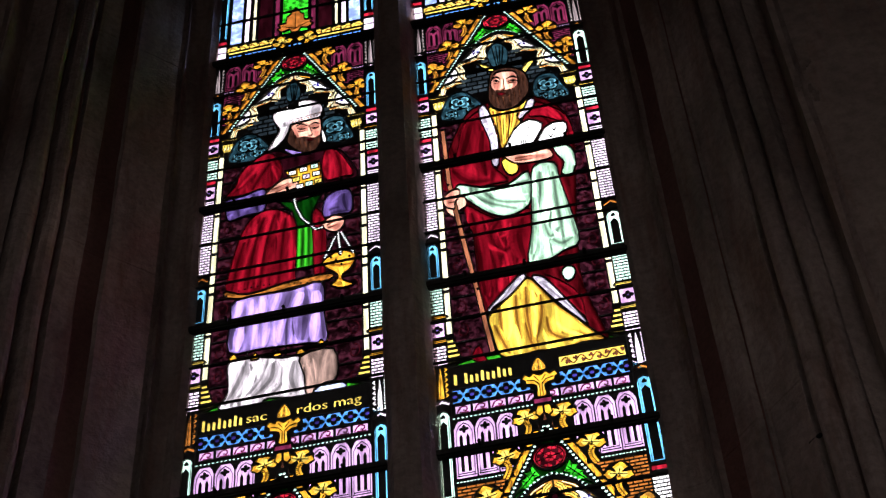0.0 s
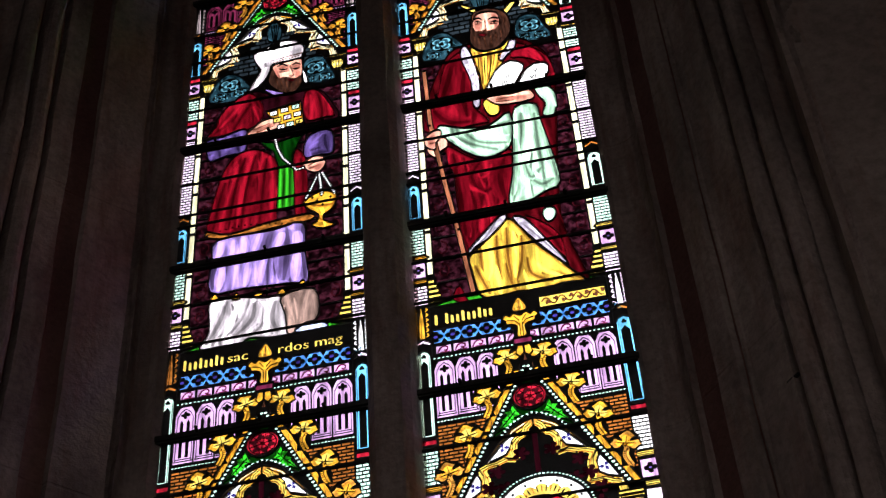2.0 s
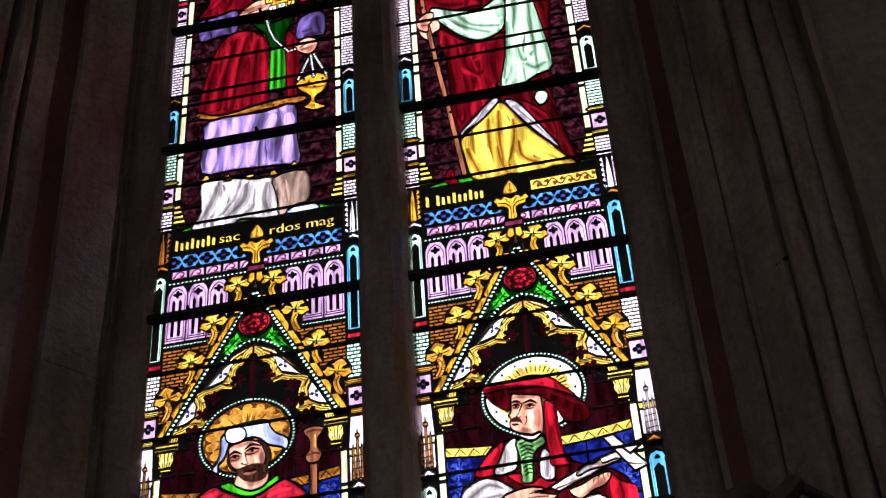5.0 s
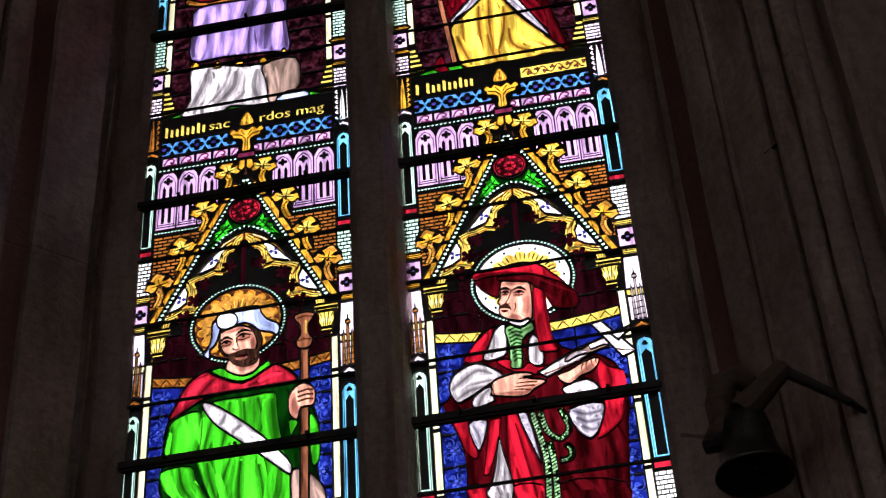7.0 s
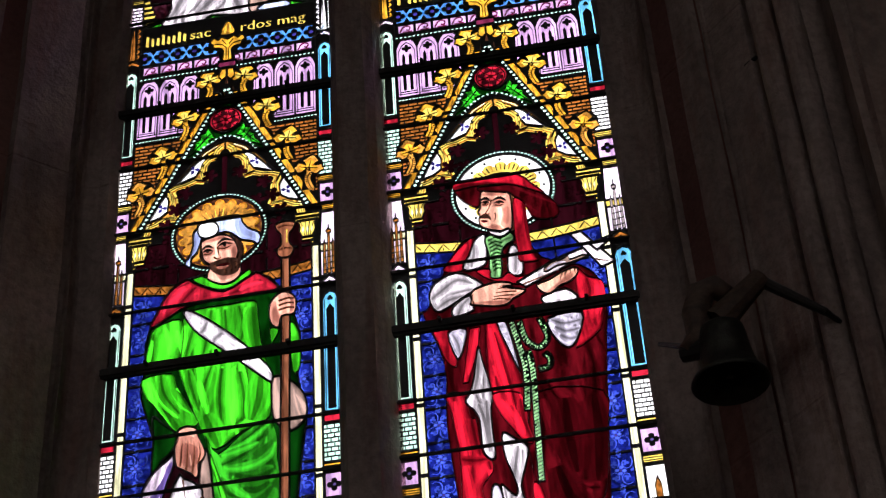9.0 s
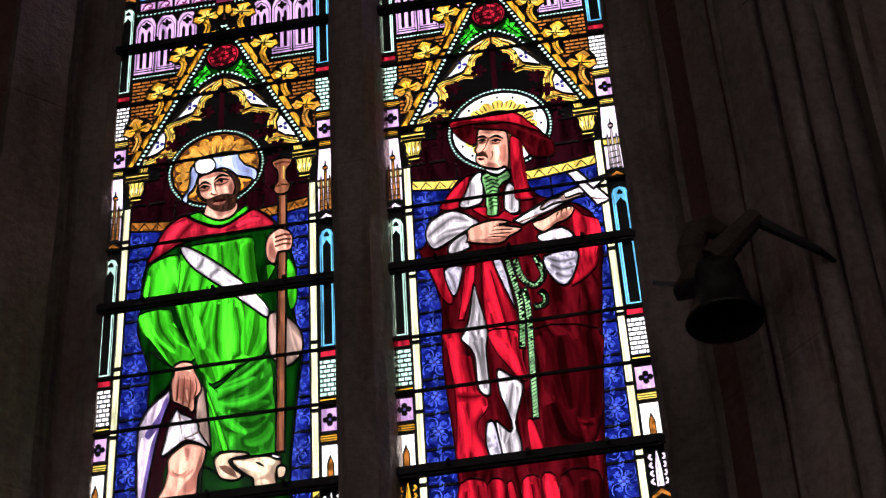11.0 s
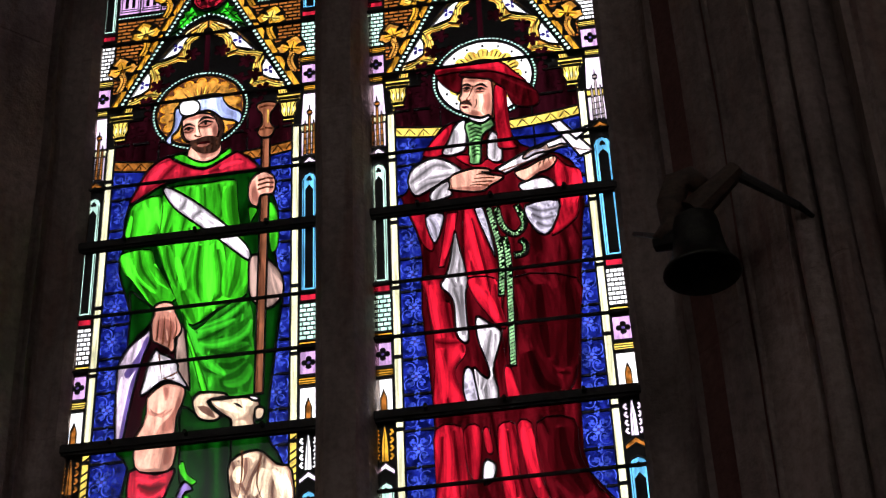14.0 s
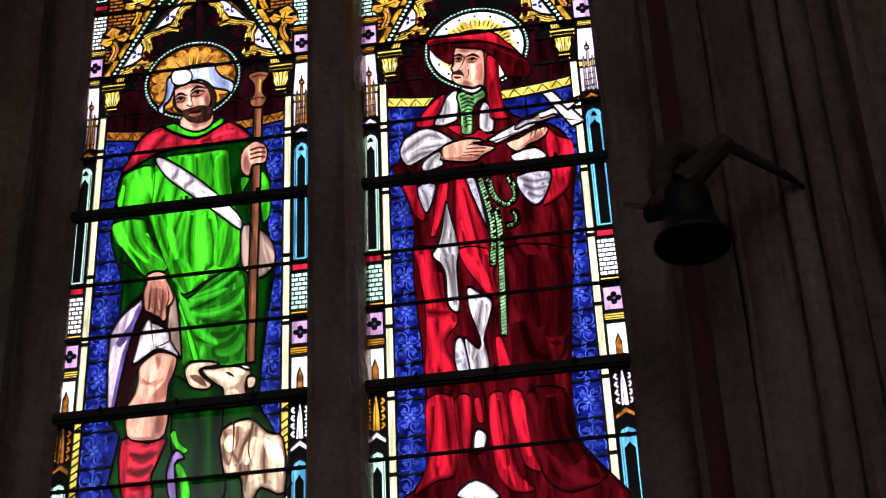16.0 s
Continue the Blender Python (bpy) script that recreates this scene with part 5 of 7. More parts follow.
def lawgiver_drapery(d):
    drape(d, "crimson", True, 1.6, ("-7.5 112.5, -10.5 106, -7.5 96.5, 0 101.5", "-12.5 102.5, -10.5 91.5, -10.5 77.5", "1.5 113, -0.5 100.5, -3 89", "-16.5 120, -15 107.5, -14.5 93", "-12 174.5, -14.5 162.5, -16.5 150", "-8.5 164.5, -9.5 154, -9.5 145.5", "18 170, 20.5 162, 21.5 154.5", "10 74.5, 13.5 68.5, 16 60.5",))
    drape(d, "crimson", False, 1.5, ("-15.5 110, -12.5 101.5, -6 95", "-14.5 96.5, -13.5 86, -13 75", "-3.5 110.5, -4.5 105.5, -8 104", "-16 168.5, -17.5 156.5, -18.5 148.5", "12.5 174.5, 16 170.5, 19.5 163.5", "-7.5 89.5, -8.5 82, -9.5 76.5",))
    drape(d, "palegreen", True, 1.2, ("9 135.5, 7.5 119.5, 4.5 105", "13.5 134, 13.5 117.5, 14 96.5", "8 107, 9.5 99.5, 13.5 104", "4.5 103, 4 95, 2.5 89", "-17.5 131.5, -10 123.5, -0.5 117.5", "-12 131, -6.5 123.5, 3 120.5", "0 131.5, 3.5 131.5, 5 132.5",))
    drape(d, "palegreen", False, 1.3, ("11.5 133.5, 11.5 118, 12.5 106.5", "-19 134, -13.5 125, -7 117.5", "11 102, 12.5 96.5, 12.5 92", "-9 129.5, -3 124.5, 4 124.5",))
    drape(d, "gold2", True, 1.3, ("-4.5 73.5, -5 64, -4.5 52", "-1 76.5, -1.5 63, -1 51", "3.5 71.5, 3 61, 0.5 50.5", "-12.5 61, -10.5 53.5, -8.5 46.5", "-2.5 59.5, -1.5 51, 0 46", "4.5 60.5, 5.5 52.5, 12 47", "8.5 52, 13 50.5, 18.5 47", "-3.5 177, -2.5 165.5, -3.5 156", "0.5 176, 0.5 166, -1.5 157", "5 177, 3.5 169, 1 161.5",))
    drape(d, "gold2", False, 1.4, ("-7 69.5, -7 60, -8.5 53", "1 74.5, 1 62.5, 0 52", "-6 59.5, -5.5 52, -5 45", "7.5 57, 10 52.5, 15.5 48.5", "-1.5 175, -1.5 165, -2.5 155.5", "3 176.5, 2 168, 0 160.5",))
    drape(d, "fur", True, 0.5, ("-4 81, -7.5 74.5, -11 70.5", "4.5 77, 9.5 68.5, 15 58.5",))


def ground(d, v):
    d.rect("enamel", -26.2, v - 4, 26.2, v + 1.5, 0)
    for e in (-1, 1):
        for k, w in enumerate((4.6, 4.0, 3.4, 2.8, 2.2)):
            a, b = sorted((e * 28.3, e * (28.3 - w)))
            d.rect("yellow", a, v + 1 + k * 2.3, b, v + 3.0 + k * 2.3, 0.3)
    d.put("greenmid", f"-25 {v + 0.2}, -18 {v + 1.5}, 0 {v + 0.6}, 16 {v + 1.8}, 23 {v + 0.4}, 23 {v - 1}, -24 {v - 1}", True, 0.2)


def crown_stage(d):
    """What stands over the upper canopies: cresting, blue bands and the foot of the next stage."""
    d.rect("enamel", -28.4, 244, 28.4, 300, 0)
    d.rect("band_blue", -27.6, 246.4, 27.6, 249.6, 0.4)
    for k in range(26):
        d.line("enamel", [(-27 + k * 2.1, 247), (-26.2 + k * 2.1, 248.6), (-25.6 + k * 2.1, 247.4)], 0.3)
    for e in (-1, 1):
        for k in range(5):
            d.lobes("yellow", e * (9.6 + 4.1 * k), 253.6, 3.0, 5, 0.3, 0.2, 0.75)
            d.line("ochre", spline_open([(e * (8.2 + 4.1 * k), 252.6), (e * (9.4 + 4.1 * k), 254.6), (e * (10.8 + 4.1 * k), 254.2), (e * (10.9 + 4.1 * k), 252.8)], 3), 0.35)
        a, b = sorted((e * 7.5, e * 27.8))
        d.rect("yellow", a, 250.0, b, 252.2, 0.2)
        crocket(d, e * 5.2, 251.5, e)
        for u0, u1, mat in ((22.5, 27.6, "sky"), (19.4, 21.6, "palepink"), (16.6, 18.2, "cream"), (9.6, 15.8, "maroon"), (6.6, 8.8, "plum")):
            a, b = sorted((e * u0, e * u1))
            d.rect(mat, a, 257, b, 274, 0.4)
            d.rect(mat, a, 274.5, b, 300, 0.4)
    d.rect("leaf", -5.6, 257, 5.6, 300, 0.4)
    d.put("brick", "-1.5 258, 1.5 258, 2.4 260.4, 5.4 259.6, 7.6 262, 6.2 263.4, 7.4 265.6, 4 266, 3.6 270, 2 272, 0 276, -2 272, -3.6 270, -4 266, -7.4 265.6, -6.2 263.4, -7.6 262, -5.4 259.6, -2.4 260.4", True, 0.4)
    for a, b in ((0, 274), (5.6, 263.8), (-5.6, 263.8)):
        d.line("enamel", [(0, 260.5), (a, b)], 0.35, 0, True)


def folds(d, mat, lines, w=0.5):
    for text in lines:
        pts = spline_open([tuple(float(c) for c in q.split()) for q in text.split(",")])
        half = len(pts) // 2
        if mat == "enamel":
            d.line(mat, pts[half::-1], 1.3 * w, 0, True)
            d.line(mat, pts[half:], 1.3 * w, 0, True)
        else:
            d.line(mat, pts, w, 0, True)


def spline_open(pts, n=4):
    ext = [pts[0]] + pts + [pts[-1]]
    out = []
    for i in range(1, len(ext) - 2):
        p0, p1, p2, p3 = (Vector(ext[i + k]) for k in (-1, 0, 1, 2))
        for j in range(n):
            t = j / n
            q = 0.5 * (2 * p1 + (p2 - p0) * t + (2 * p0 - 5 * p1 + 4 * p2 - p3) * t * t + (3 * p1 - p0 - 3 * p2 + p3) * t ** 3)
            out.append((q.x, q.y))
    return out + [tuple(pts[-1])]


def wash(d, base, tone, text):
    """A rounded patch of grisaille on one glass."""
    shaded(base)
    pts = [tuple(float(c) for c in q.split()) for q in text.split(",")]
    d.brush(base, base + tone, spline_open(pts + pts[:1], 3)[:-1])


def shade(d, base, text):
    """A patch of grisaille that darkens in two steps towards its middle."""
    shaded(base)
    pts = [tuple(float(c) for c in q.split()) for q in text.split(",")]
    u, v = sum(p[0] for p in pts) / len(pts), sum(p[1] for p in pts) / len(pts)
    for k, tone in ((1.2, "_soft"), (0.72, "_half")):
        ring = [(u + k * (a - u), v + k * (b - v)) for a, b in pts]
        d.brush(base, base + tone, spline_open(ring + ring[:1], 3)[:-1])


def pilgrim_deep_folds(d):
    shade(d, "green", "-7.5 -107.4, -6.1 -102, -3.6 -94.8, -1.2 -94.2, -0.3 -110.2, -3.8 -111.6")
    shade(d, "green", "8.2 -93.1, 13 -97.2, 11.9 -102.6, 9.2 -108.7, 7.9 -105.8, 8.3 -99.3")
    shade(d, "greenmid", "13.6 -119.3, 16 -116, 16.7 -137.2, 10.7 -139.9, 8.4 -136.5, 12.9 -134.2, 15 -128.3")
    shade(d, "greenmid", "2.3 -116, 6.1 -113.8, 8.4 -113.2, 4.2 -116.6, 1.2 -119.5")
    wash(d, "greenmid", "_half", "6.5 -125.8, 16.4 -123.2, 17.1 -140.7, 8 -139.6, 4.7 -132.3, 3 -126.8")
    wash(d, "greenmid", "_half", "8.7 -121.3, 14.8 -117.7, 16.2 -115.2, 16 -119.6, 11.8 -122.6")
    wash(d, "green", "_half", "-7.4 -108.3, -5.8 -102.1, -3.3 -94.9, -1.2 -94.2, -0.1 -111.1, -3.8 -112.5")
    wash(d, "green", "_half", "7.8 -93, 14.3 -97.4, 12.8 -102.4, 9.3 -109.3, 7.6 -106.7, 8 -99.3")
    drape(d, "green", False, 1.2, ("0.6 -92, 1.1 -101.1, 0.5 -110.3", "4 -92.5, 4.5 -103.5, 3.9 -111.7", "-3.3 -93, -4.7 -98.5, -6.7 -104.4", "6.4 -92.8, 7.1 -100.1, 6.8 -105.6", "-20.2 -93.5, -16.5 -100.6, -11.4 -106.8", "-16.4 -75.5, -14.9 -80.7, -14.7 -85.6"))
    drape(d, "greenmid", False, 1.5, ("-2 -116.3, 0.3 -122.9, 2.3 -131.9, 5.4 -138.9", "1.4 -124.1, 8.8 -124.9, 13.3 -123.2, 15.7 -118.7", "0.3 -121.5, 7 -118.4, 12.3 -111.9, 14.5 -104.8", "2.2 -129.5, 6 -132.8, 10.9 -135.8"))


def scholar_deep_folds(d):
    shade(d, "redmid", "5.2 -144.5, 9.6 -148.4, 15.2 -150.7, 12.8 -153.4, 5.7 -152.2")
    shade(d, "redmid", "6.6 -116.9, 8.6 -119.8, 8.7 -129.5, 6.4 -131.8, 5.3 -125.6")
    shade(d, "redmid", "13.8 -121.4, 17.4 -121.9, 17.3 -132.4, 14.3 -133.7")
    shade(d, "red", "-13.6 -165.1, -12.1 -163.7, -11.5 -173.2, -12.9 -173.1")
    drape(d, "redmid", False, 1.6, ("7.7 -111.6, 10.3 -117, 14.6 -119.4", "4.9 -136.3, 7.9 -142.3, 14.7 -147", "6.9 -165.9, 7.9 -172.3, 9.3 -175.9"))


def pilgrim_head(d):
    d.put("umber", "-6.4 -48.8, -6.8 -52.3, -5.5 -54.9, -3.3 -56.3, -0.4 -59.5, 1.9 -59.8, 4.0 -58.4, 5.3 -55.9, 6.2 -52.2, 5.4 -48.9, 2.5 -46.0, -5.9 -46.1", True, 0.2)
    d.robe("skin", "-3.0 -56.0, -0.4 -59.5, 1.9 -59.8, 4.8 -56.8, 5.5 -60.3, 3.6 -62.8, 0.3 -63.5, -3.3 -61.7, -4.5 -59.9")
    shade(d, "skin", "-2.4 -56.7, -0.4 -59.8, 2.1 -60.0, 4.5 -57.5, 5.2 -59.6, 2.5 -61.2, -0.3 -61.2")
    d.robe("skin", "-6.4 -48.8, -5.9 -46.3, -0.9 -45.1, 2.5 -46.7, 4.0 -49.8, 4.6 -52.6, 4.0 -55.3, 3.0 -58.6, 1.4 -59.6, -0.7 -59.1, -2.2 -57.0, -3.7 -55.6, -5.4 -54.0, -6.1 -51.3")
    shade(d, "skin", "2.6 -48.6, 4.6 -50.4, 4.8 -53.6, 3.6 -56.6, 3 -54, 2.4 -51")
    shade(d, "skin", "-6.2 -49.6, -2.8 -50, -2.8 -52, -5.6 -52.2")
    shade(d, "skin", "-1.4 -48.2, 2.8 -47.8, 2.8 -50.4, -0.9 -50.8")
    shade(d, "skin", "-5.6 -46.8, -0.9 -45.6, 2.4 -47, 0 -46.6, -3 -47.4")
    wash(d, "skin", "_thin", "-5.2 -52.6, -3.1 -52.5, -3.0 -54.4, -4.4 -54.2")
    wash(d, "skin", "_thin", "-4 -47.9, -1.4 -47.2, -1.6 -48.6, -3.4 -48.8")
    wash(d, "skin", "_wiped", "-2.5 -50, -1.9 -50, -1.2 -52.9, -1.9 -53.2")
    d.put("umber", "-4.2 -55.6, -2.6 -54.9, -0.4 -54.3, 1.8 -54.1, 4.3 -54.6, 5 -52.6, 5.3 -57, 4.2 -59.8, 1.1 -60.4, -1.6 -59.5, -3.4 -57.6", True, 0)
    d.put("skin_half", "-1.9 -56.9, 0.2 -56.5, 1.9 -56.8, 1 -58, -0.9 -57.9", True, 0)
    d.put("redmid", "-1.4 -56.4, 0.5 -55.9, 2.1 -56.3, 0.5 -56.8", True, 0)
    folds(d, "brown", ("-2.4 -56, -1.6 -57.8, -0.6 -59.4", "0.4 -57.6, 0.8 -58.8, 0.8 -60", "2.4 -57, 2.8 -58.2, 2.4 -59.6", "3.8 -56, 4.2 -57.4, 3.6 -58.8"), 0.4)
    folds(d, "enamel", ("-6.3 -50.0, -4.7 -48.7, -2.6 -49.9", "-1.8 -48.6, 0.2 -47.0, 3.1 -48.0"), 0.7)
    folds(d, "enamel", ("-6.0 -50.9, -4.6 -50.1, -2.8 -50.9", "-1.5 -49.5, 0.3 -48.4, 2.8 -49.2"), 0.55)
    for u, v in ((-4.5, -50.8), (0.5, -49.3)):
        d.disc("enamel", u, v, 0.45, 0, 8)
    folds(d, "brown", ("-5.7 -51.6, -4.4 -51.9, -3 -51.3", "-1.2 -50.2, 0.6 -50.5, 2.4 -49.8", "-1.6 -49.6, -1.2 -52.2, -0.6 -53.4", "-2.6 -53.2, -1.6 -54, -0.5 -53.6"), 0.45)
    d.robe("paleblue", "-11.2 -54.0, -9.6 -51.1, -8.9 -47.7, -8.9 -43.2, -7.8 -41.6, -7.0 -39.9, -2.3 -38.9, 4.5 -38.9, 5.7 -41.6, 7.5 -44.3, 10.3 -46.2, 11.2 -48.4, 10.5 -50.8, 8.8 -49.5, 5.4 -48.2, 3.1 -45.8, 0.8 -44.5, -1.5 -44.8, -5.9 -45.4, -6.7 -47.4, -7.7 -50.7, -9.3 -52.6, -9.4 -55.7")
    shade(d, "paleblue", "-8.8 -45.0, -7.7 -44.4, -7.6 -48.0, -8.5 -50.6, -10.1 -54.2, -10.7 -53.7, -9.2 -50.9")
    shade(d, "paleblue", "3.7 -39.8, 4.8 -39.7, 6.1 -43.0, 7.8 -45.4, 10.4 -46.9, 10.6 -50.1, 8.7 -48.5, 5.9 -47.3, 4.4 -44.6")
    d.robe("white", "-7.7 -41.6, -6.8 -39.7, -3.9 -39.5, -1.9 -41.1, -1.4 -43.6, -2.5 -45.2, -5.1 -45.8, -7.1 -44.5")


def scholar_head(d):
    d.robe("redmid", "-13.7 -42.0, -10.1 -41.9, -6.0 -42.5, -6.2 -46.5, -7.3 -49.9, -10.4 -48.0, -12.7 -45.0")
    d.put("brown", "0.7 -45.4, 3.0 -46.5, 2.4 -58.8, 1.3 -59.3, 0.9 -50.3", True, 0)
    d.robe("skin", "-6.1 -44.6, -3.6 -44.1, 1.4 -46.1, 2.2 -49.1, 1.8 -58.7, 0.5 -60.4, -2.2 -59.5, -4.9 -58.5, -6.8 -57.1, -7.4 -55.1, -7.0 -52.9, -7.5 -51.8, -6.6 -49.8")
    shade(d, "skin", "-6.4 -47.8, -3.8 -47.4, -3.8 -49.6, -6 -49.6")
    shade(d, "skin", "-2.8 -48, 1 -48, 0.6 -50.6, -2.4 -50.4")
    shade(d, "skin", "-0.6 -51, 1.8 -50, 1.6 -56, 0.6 -58.6, -1 -57, -0.4 -54")
    shade(d, "skin", "-5.8 -45.8, -3.6 -44.8, 1.2 -46, 0.6 -47, -3 -46.4")
    shade(d, "skin", "-4.4 -56.6, -2 -57.6, -1.6 -59, -4.4 -58.4")
    wash(d, "skin", "_thin", "-3.6 -51, -1.4 -51.2, -1.2 -53.4, -3.2 -54")
    wash(d, "skin", "_wiped", "-3.9 -48.4, -3.4 -48.6, -4.4 -51.8, -5.2 -52.2")
    wash(d, "skin", "_thin", "-6.6 -55.9, -4.9 -55.9, -4.2 -57.2, -6.0 -57.2")
    d.put("umber", "-7.4 -53.8, -6.3 -52.9, -5.4 -52.8, -4.2 -53.8, -3.9 -55.2, -4.9 -54.4, -6.2 -54.2", True, 0)
    d.put("redmid", "-6.8 -54.8, -5.6 -55, -4.8 -55.4, -6.2 -55.7", True, 0)
    folds(d, "enamel", ("-6.6 -47.5, -5 -47.0, -3.7 -48.1", "-3.0 -48.2, -1.0 -47.5, 0.9 -49.0"), 0.75)
    folds(d, "enamel", ("-6.3 -48.5, -5.0 -48.2, -3.9 -49.0", "-2.6 -49.3, -1.1 -48.9, 0.3 -49.8"), 0.6)
    for u, v in ((-5.1, -48.7), (-1.3, -49.4)):
        d.disc("enamel", u, v, 0.42, 0, 8)
    folds(d, "brown", ("-6 -49.2, -5 -49.5, -4.2 -49.4", "-2.4 -50, -1.2 -50.4, 0 -50.2", "-3.3 -48.0, -4.5 -51.2, -5.4 -52.4", "-5.4 -52.4, -4.8 -53.1, -4.1 -52.6", "-2.6 -53, -2.6 -54.6, -3.2 -56"), 0.42)
    d.robe("cloth", "-4.9 -58.7, -1.7 -59.9, 0.6 -59.2, 0.9 -60.4, -1.5 -61.8, -4.4 -60.4")
    d.robe("red", "2.9 -48.9, 5.9 -49.0, 6.2 -58.1, 6.9 -69.0, 8.2 -71.9, 3.0 -71.4, 2.6 -67.0, 2.3 -58.8")
    wash(d, "red", "_thick", "5.3 -49.6, 6.0 -50.4, 6.3 -58.1, 6.9 -67.0, 5.6 -63.4, 5.3 -56.6")
    d.robe("redmid", "3.1 -43.0, 7.7 -45.1, 11.9 -48.6, 14.8 -52.6, 15.4 -56.1, 14.0 -57.9, 10.7 -57.8, 8.1 -56.7, 6.8 -54.0, 5.7 -50.4, 3.2 -48.0, 1.4 -46.1, -6.4 -44.0, -6.3 -42.5, -0.8 -42.9")
    d.robe("red", "-14.1 -41.4, -13.1 -39.6, -6.7 -39.6, -2.3 -38.6, 2.1 -38.8, 6.4 -41.1, 8.4 -43.8, 12.1 -48.5, 8.2 -46.3, 3.5 -43.7, -0.8 -42.5, -6.3 -42.0, -10.1 -42.1, -13.4 -42.5")
    wash(d, "red", "_thick", "-13.9 -41.5, -11.7 -40.6, -6.5 -40.8, -0.8 -41.9, 3.5 -43.3, 7.7 -45.5, 3.5 -44.1, -0.8 -42.7, -6.3 -42.4, -11.8 -42.2")
    wash(d, "red", "_thin", "-6.2 -40.2, -2.3 -39.4, 2.1 -39.7, 5.3 -41.2, 3.0 -41.7, -1.9 -41.2")


def scholar_grip(d):
    drape(d, "redmid", False, 2.2, ("5.6 -135.6, 8.4 -142.1, 11.4 -145.4, 15.0 -146.9", "5.0 -117.3, 6.9 -127.5, 8.9 -134.6", "13.4 -117.4, 14.3 -128.5, 15.1 -139.2", "8.1 -159.7, 9.8 -168.9, 12.4 -176.2", "10.9 -176.1, 16.5 -183.6, 24.0 -186.1"))
    drape(d, "redmid", True, 3.6, ("10.8 -118.1, 10.9 -129.0, 11.8 -140.7", "18.4 -118.1, 18.4 -130.9, 16.7 -144.1", "7.0 -138.2, 9.7 -147.9, 14.3 -150.4", "13.5 -161.3, 14.4 -171.2, 18.3 -180.4", "17.4 -161.7, 17.6 -169.8, 20.8 -178.1"))
    drape(d, "red", True, 1.2, ("-14.0 -120.3, -13.5 -125.8, -12.4 -131.8", "-17.4 -132.2, -14.2 -133.1, -10.0 -133.1", "-13.5 -159.0, -13.1 -168.0, -12.7 -177.8", "-16.6 -160.4, -17.3 -169.3, -19.0 -177.9", "0.0 -160.6, -0.0 -169.5, 1.3 -179.3", "-0.8 -116.5, -0.3 -122.6, 1.0 -128.7"))
    drape(d, "red", False, 1.8, ("-18.1 -114.2, -16.8 -124.4, -16.1 -130.4", "-16.7 -134.2, -15.7 -142.0, -15.7 -151.4", "-15.2 -159.7, -15.1 -167.8, -15.9 -177.4", "-1.2 -160.4, -1.1 -169.4, 0.5 -180.1", "-5.9 -115.9, -2.8 -121.3, -0.6 -127.5", "4.0 -160.2, 5.1 -168.4, 6.9 -177.4"))
    drape(d, "cloth", True, 1.3, ("-11.8 -116.1, -10.5 -122.2, -9.9 -131.2", "-9.7 -115.4, -9.7 -122.4, -9.4 -131.2", "-1.6 -131.8, -2.6 -137.0, -3.8 -141.6", "-5.2 -144.2, -4.9 -148.0, -4.8 -152.2"))
    drape(d, "fur", True, 1.0, ("9.6 -92.6, 13 -94.4, 17.4 -94", "10.4 -95, 13.4 -97, 17 -96.6", "11.6 -98, 14 -99.6, 16 -99.4", "-17.4 -92.6, -16 -96, -15.6 -99.6"))
    drape(d, "cloth", True, 1.2, ("-22.4 -80, -19.6 -77.6, -15 -74.6, -11 -76.4", "-21 -83.4, -17.4 -81, -12 -80.2", "-15.4 -86.6, -14 -83.4, -12 -81.4", "-9.4 -63, -9.8 -67, -10.6 -71", "2.2 -67, 1.8 -71, 1.4 -75", "-10.6 -99, -11.4 -107, -13 -113", "-2.6 -131, -4 -138, -6 -148"))
    drape(d, "scarf", True, 0.7, ("-5.4 -62, -3.4 -64, -1 -66", "1.6 -62.4, -1.4 -63.4, -4 -66.4", "-4.4 -68, -4 -72, -4.4 -75.6"))
    drape(d, "scarf", False, 0.8, ("-4.6 -61.4, -2.4 -61.8, 0.6 -61.4", "-3.4 -67.6, -3 -71.6, -3.2 -75.4"))
    d.robe("skin", "-11.5 -82.8, -11.1 -79.5, -9.0 -78.2, -4.2 -77.3, -0.5 -78.1, 0.0 -79.2, -2.4 -79.2, 0.3 -80.2, 3.6 -81.3, 2.5 -82.6, -0.1 -83.9, -1.9 -85.4, -5.6 -85.3, -11.3 -83.8")
    shade(d, "skin", "-11.0 -83.3, -6.6 -83.3, -1.9 -83.9, 0.0 -82.5, 2.9 -81.7, -0.1 -83.9, -2.0 -85.5, -5.9 -85.2")
    wash(d, "skin", "_thin", "-10.6 -79.9, -8.5 -78.9, -4.2 -78.0, -5.3 -79.4, -8.5 -80.5")
    folds(d, "brown", ("-0.1 -79.6, -2.4 -79.5, -4.0 -79.6", "1.1 -81.4, -1.7 -81.0, -4.6 -80.9", "0.4 -82.4, -2.3 -82.2, -5.2 -82.1", "-0.7 -83.8, -3.4 -83.1, -5.8 -83.0", "-10.8 -83.6, -11.1 -81.8, -10.8 -80.1",), 0.4)
    d.robe("skin", "6.9 -80.2, 10.4 -79.1, 13.7 -77.3, 17.4 -76.2, 18.5 -77.1, 17.8 -79.2, 15.6 -81.0, 13.5 -81.6, 11.3 -83.2, 9.6 -83.9, 7.6 -82.4")
    shade(d, "skin", "12.4 -81.0, 15.7 -78.3, 18.1 -77.2, 17.7 -79.2, 15.5 -81.0, 13.4 -81.6, 11.2 -83.1, 10.2 -82.7")
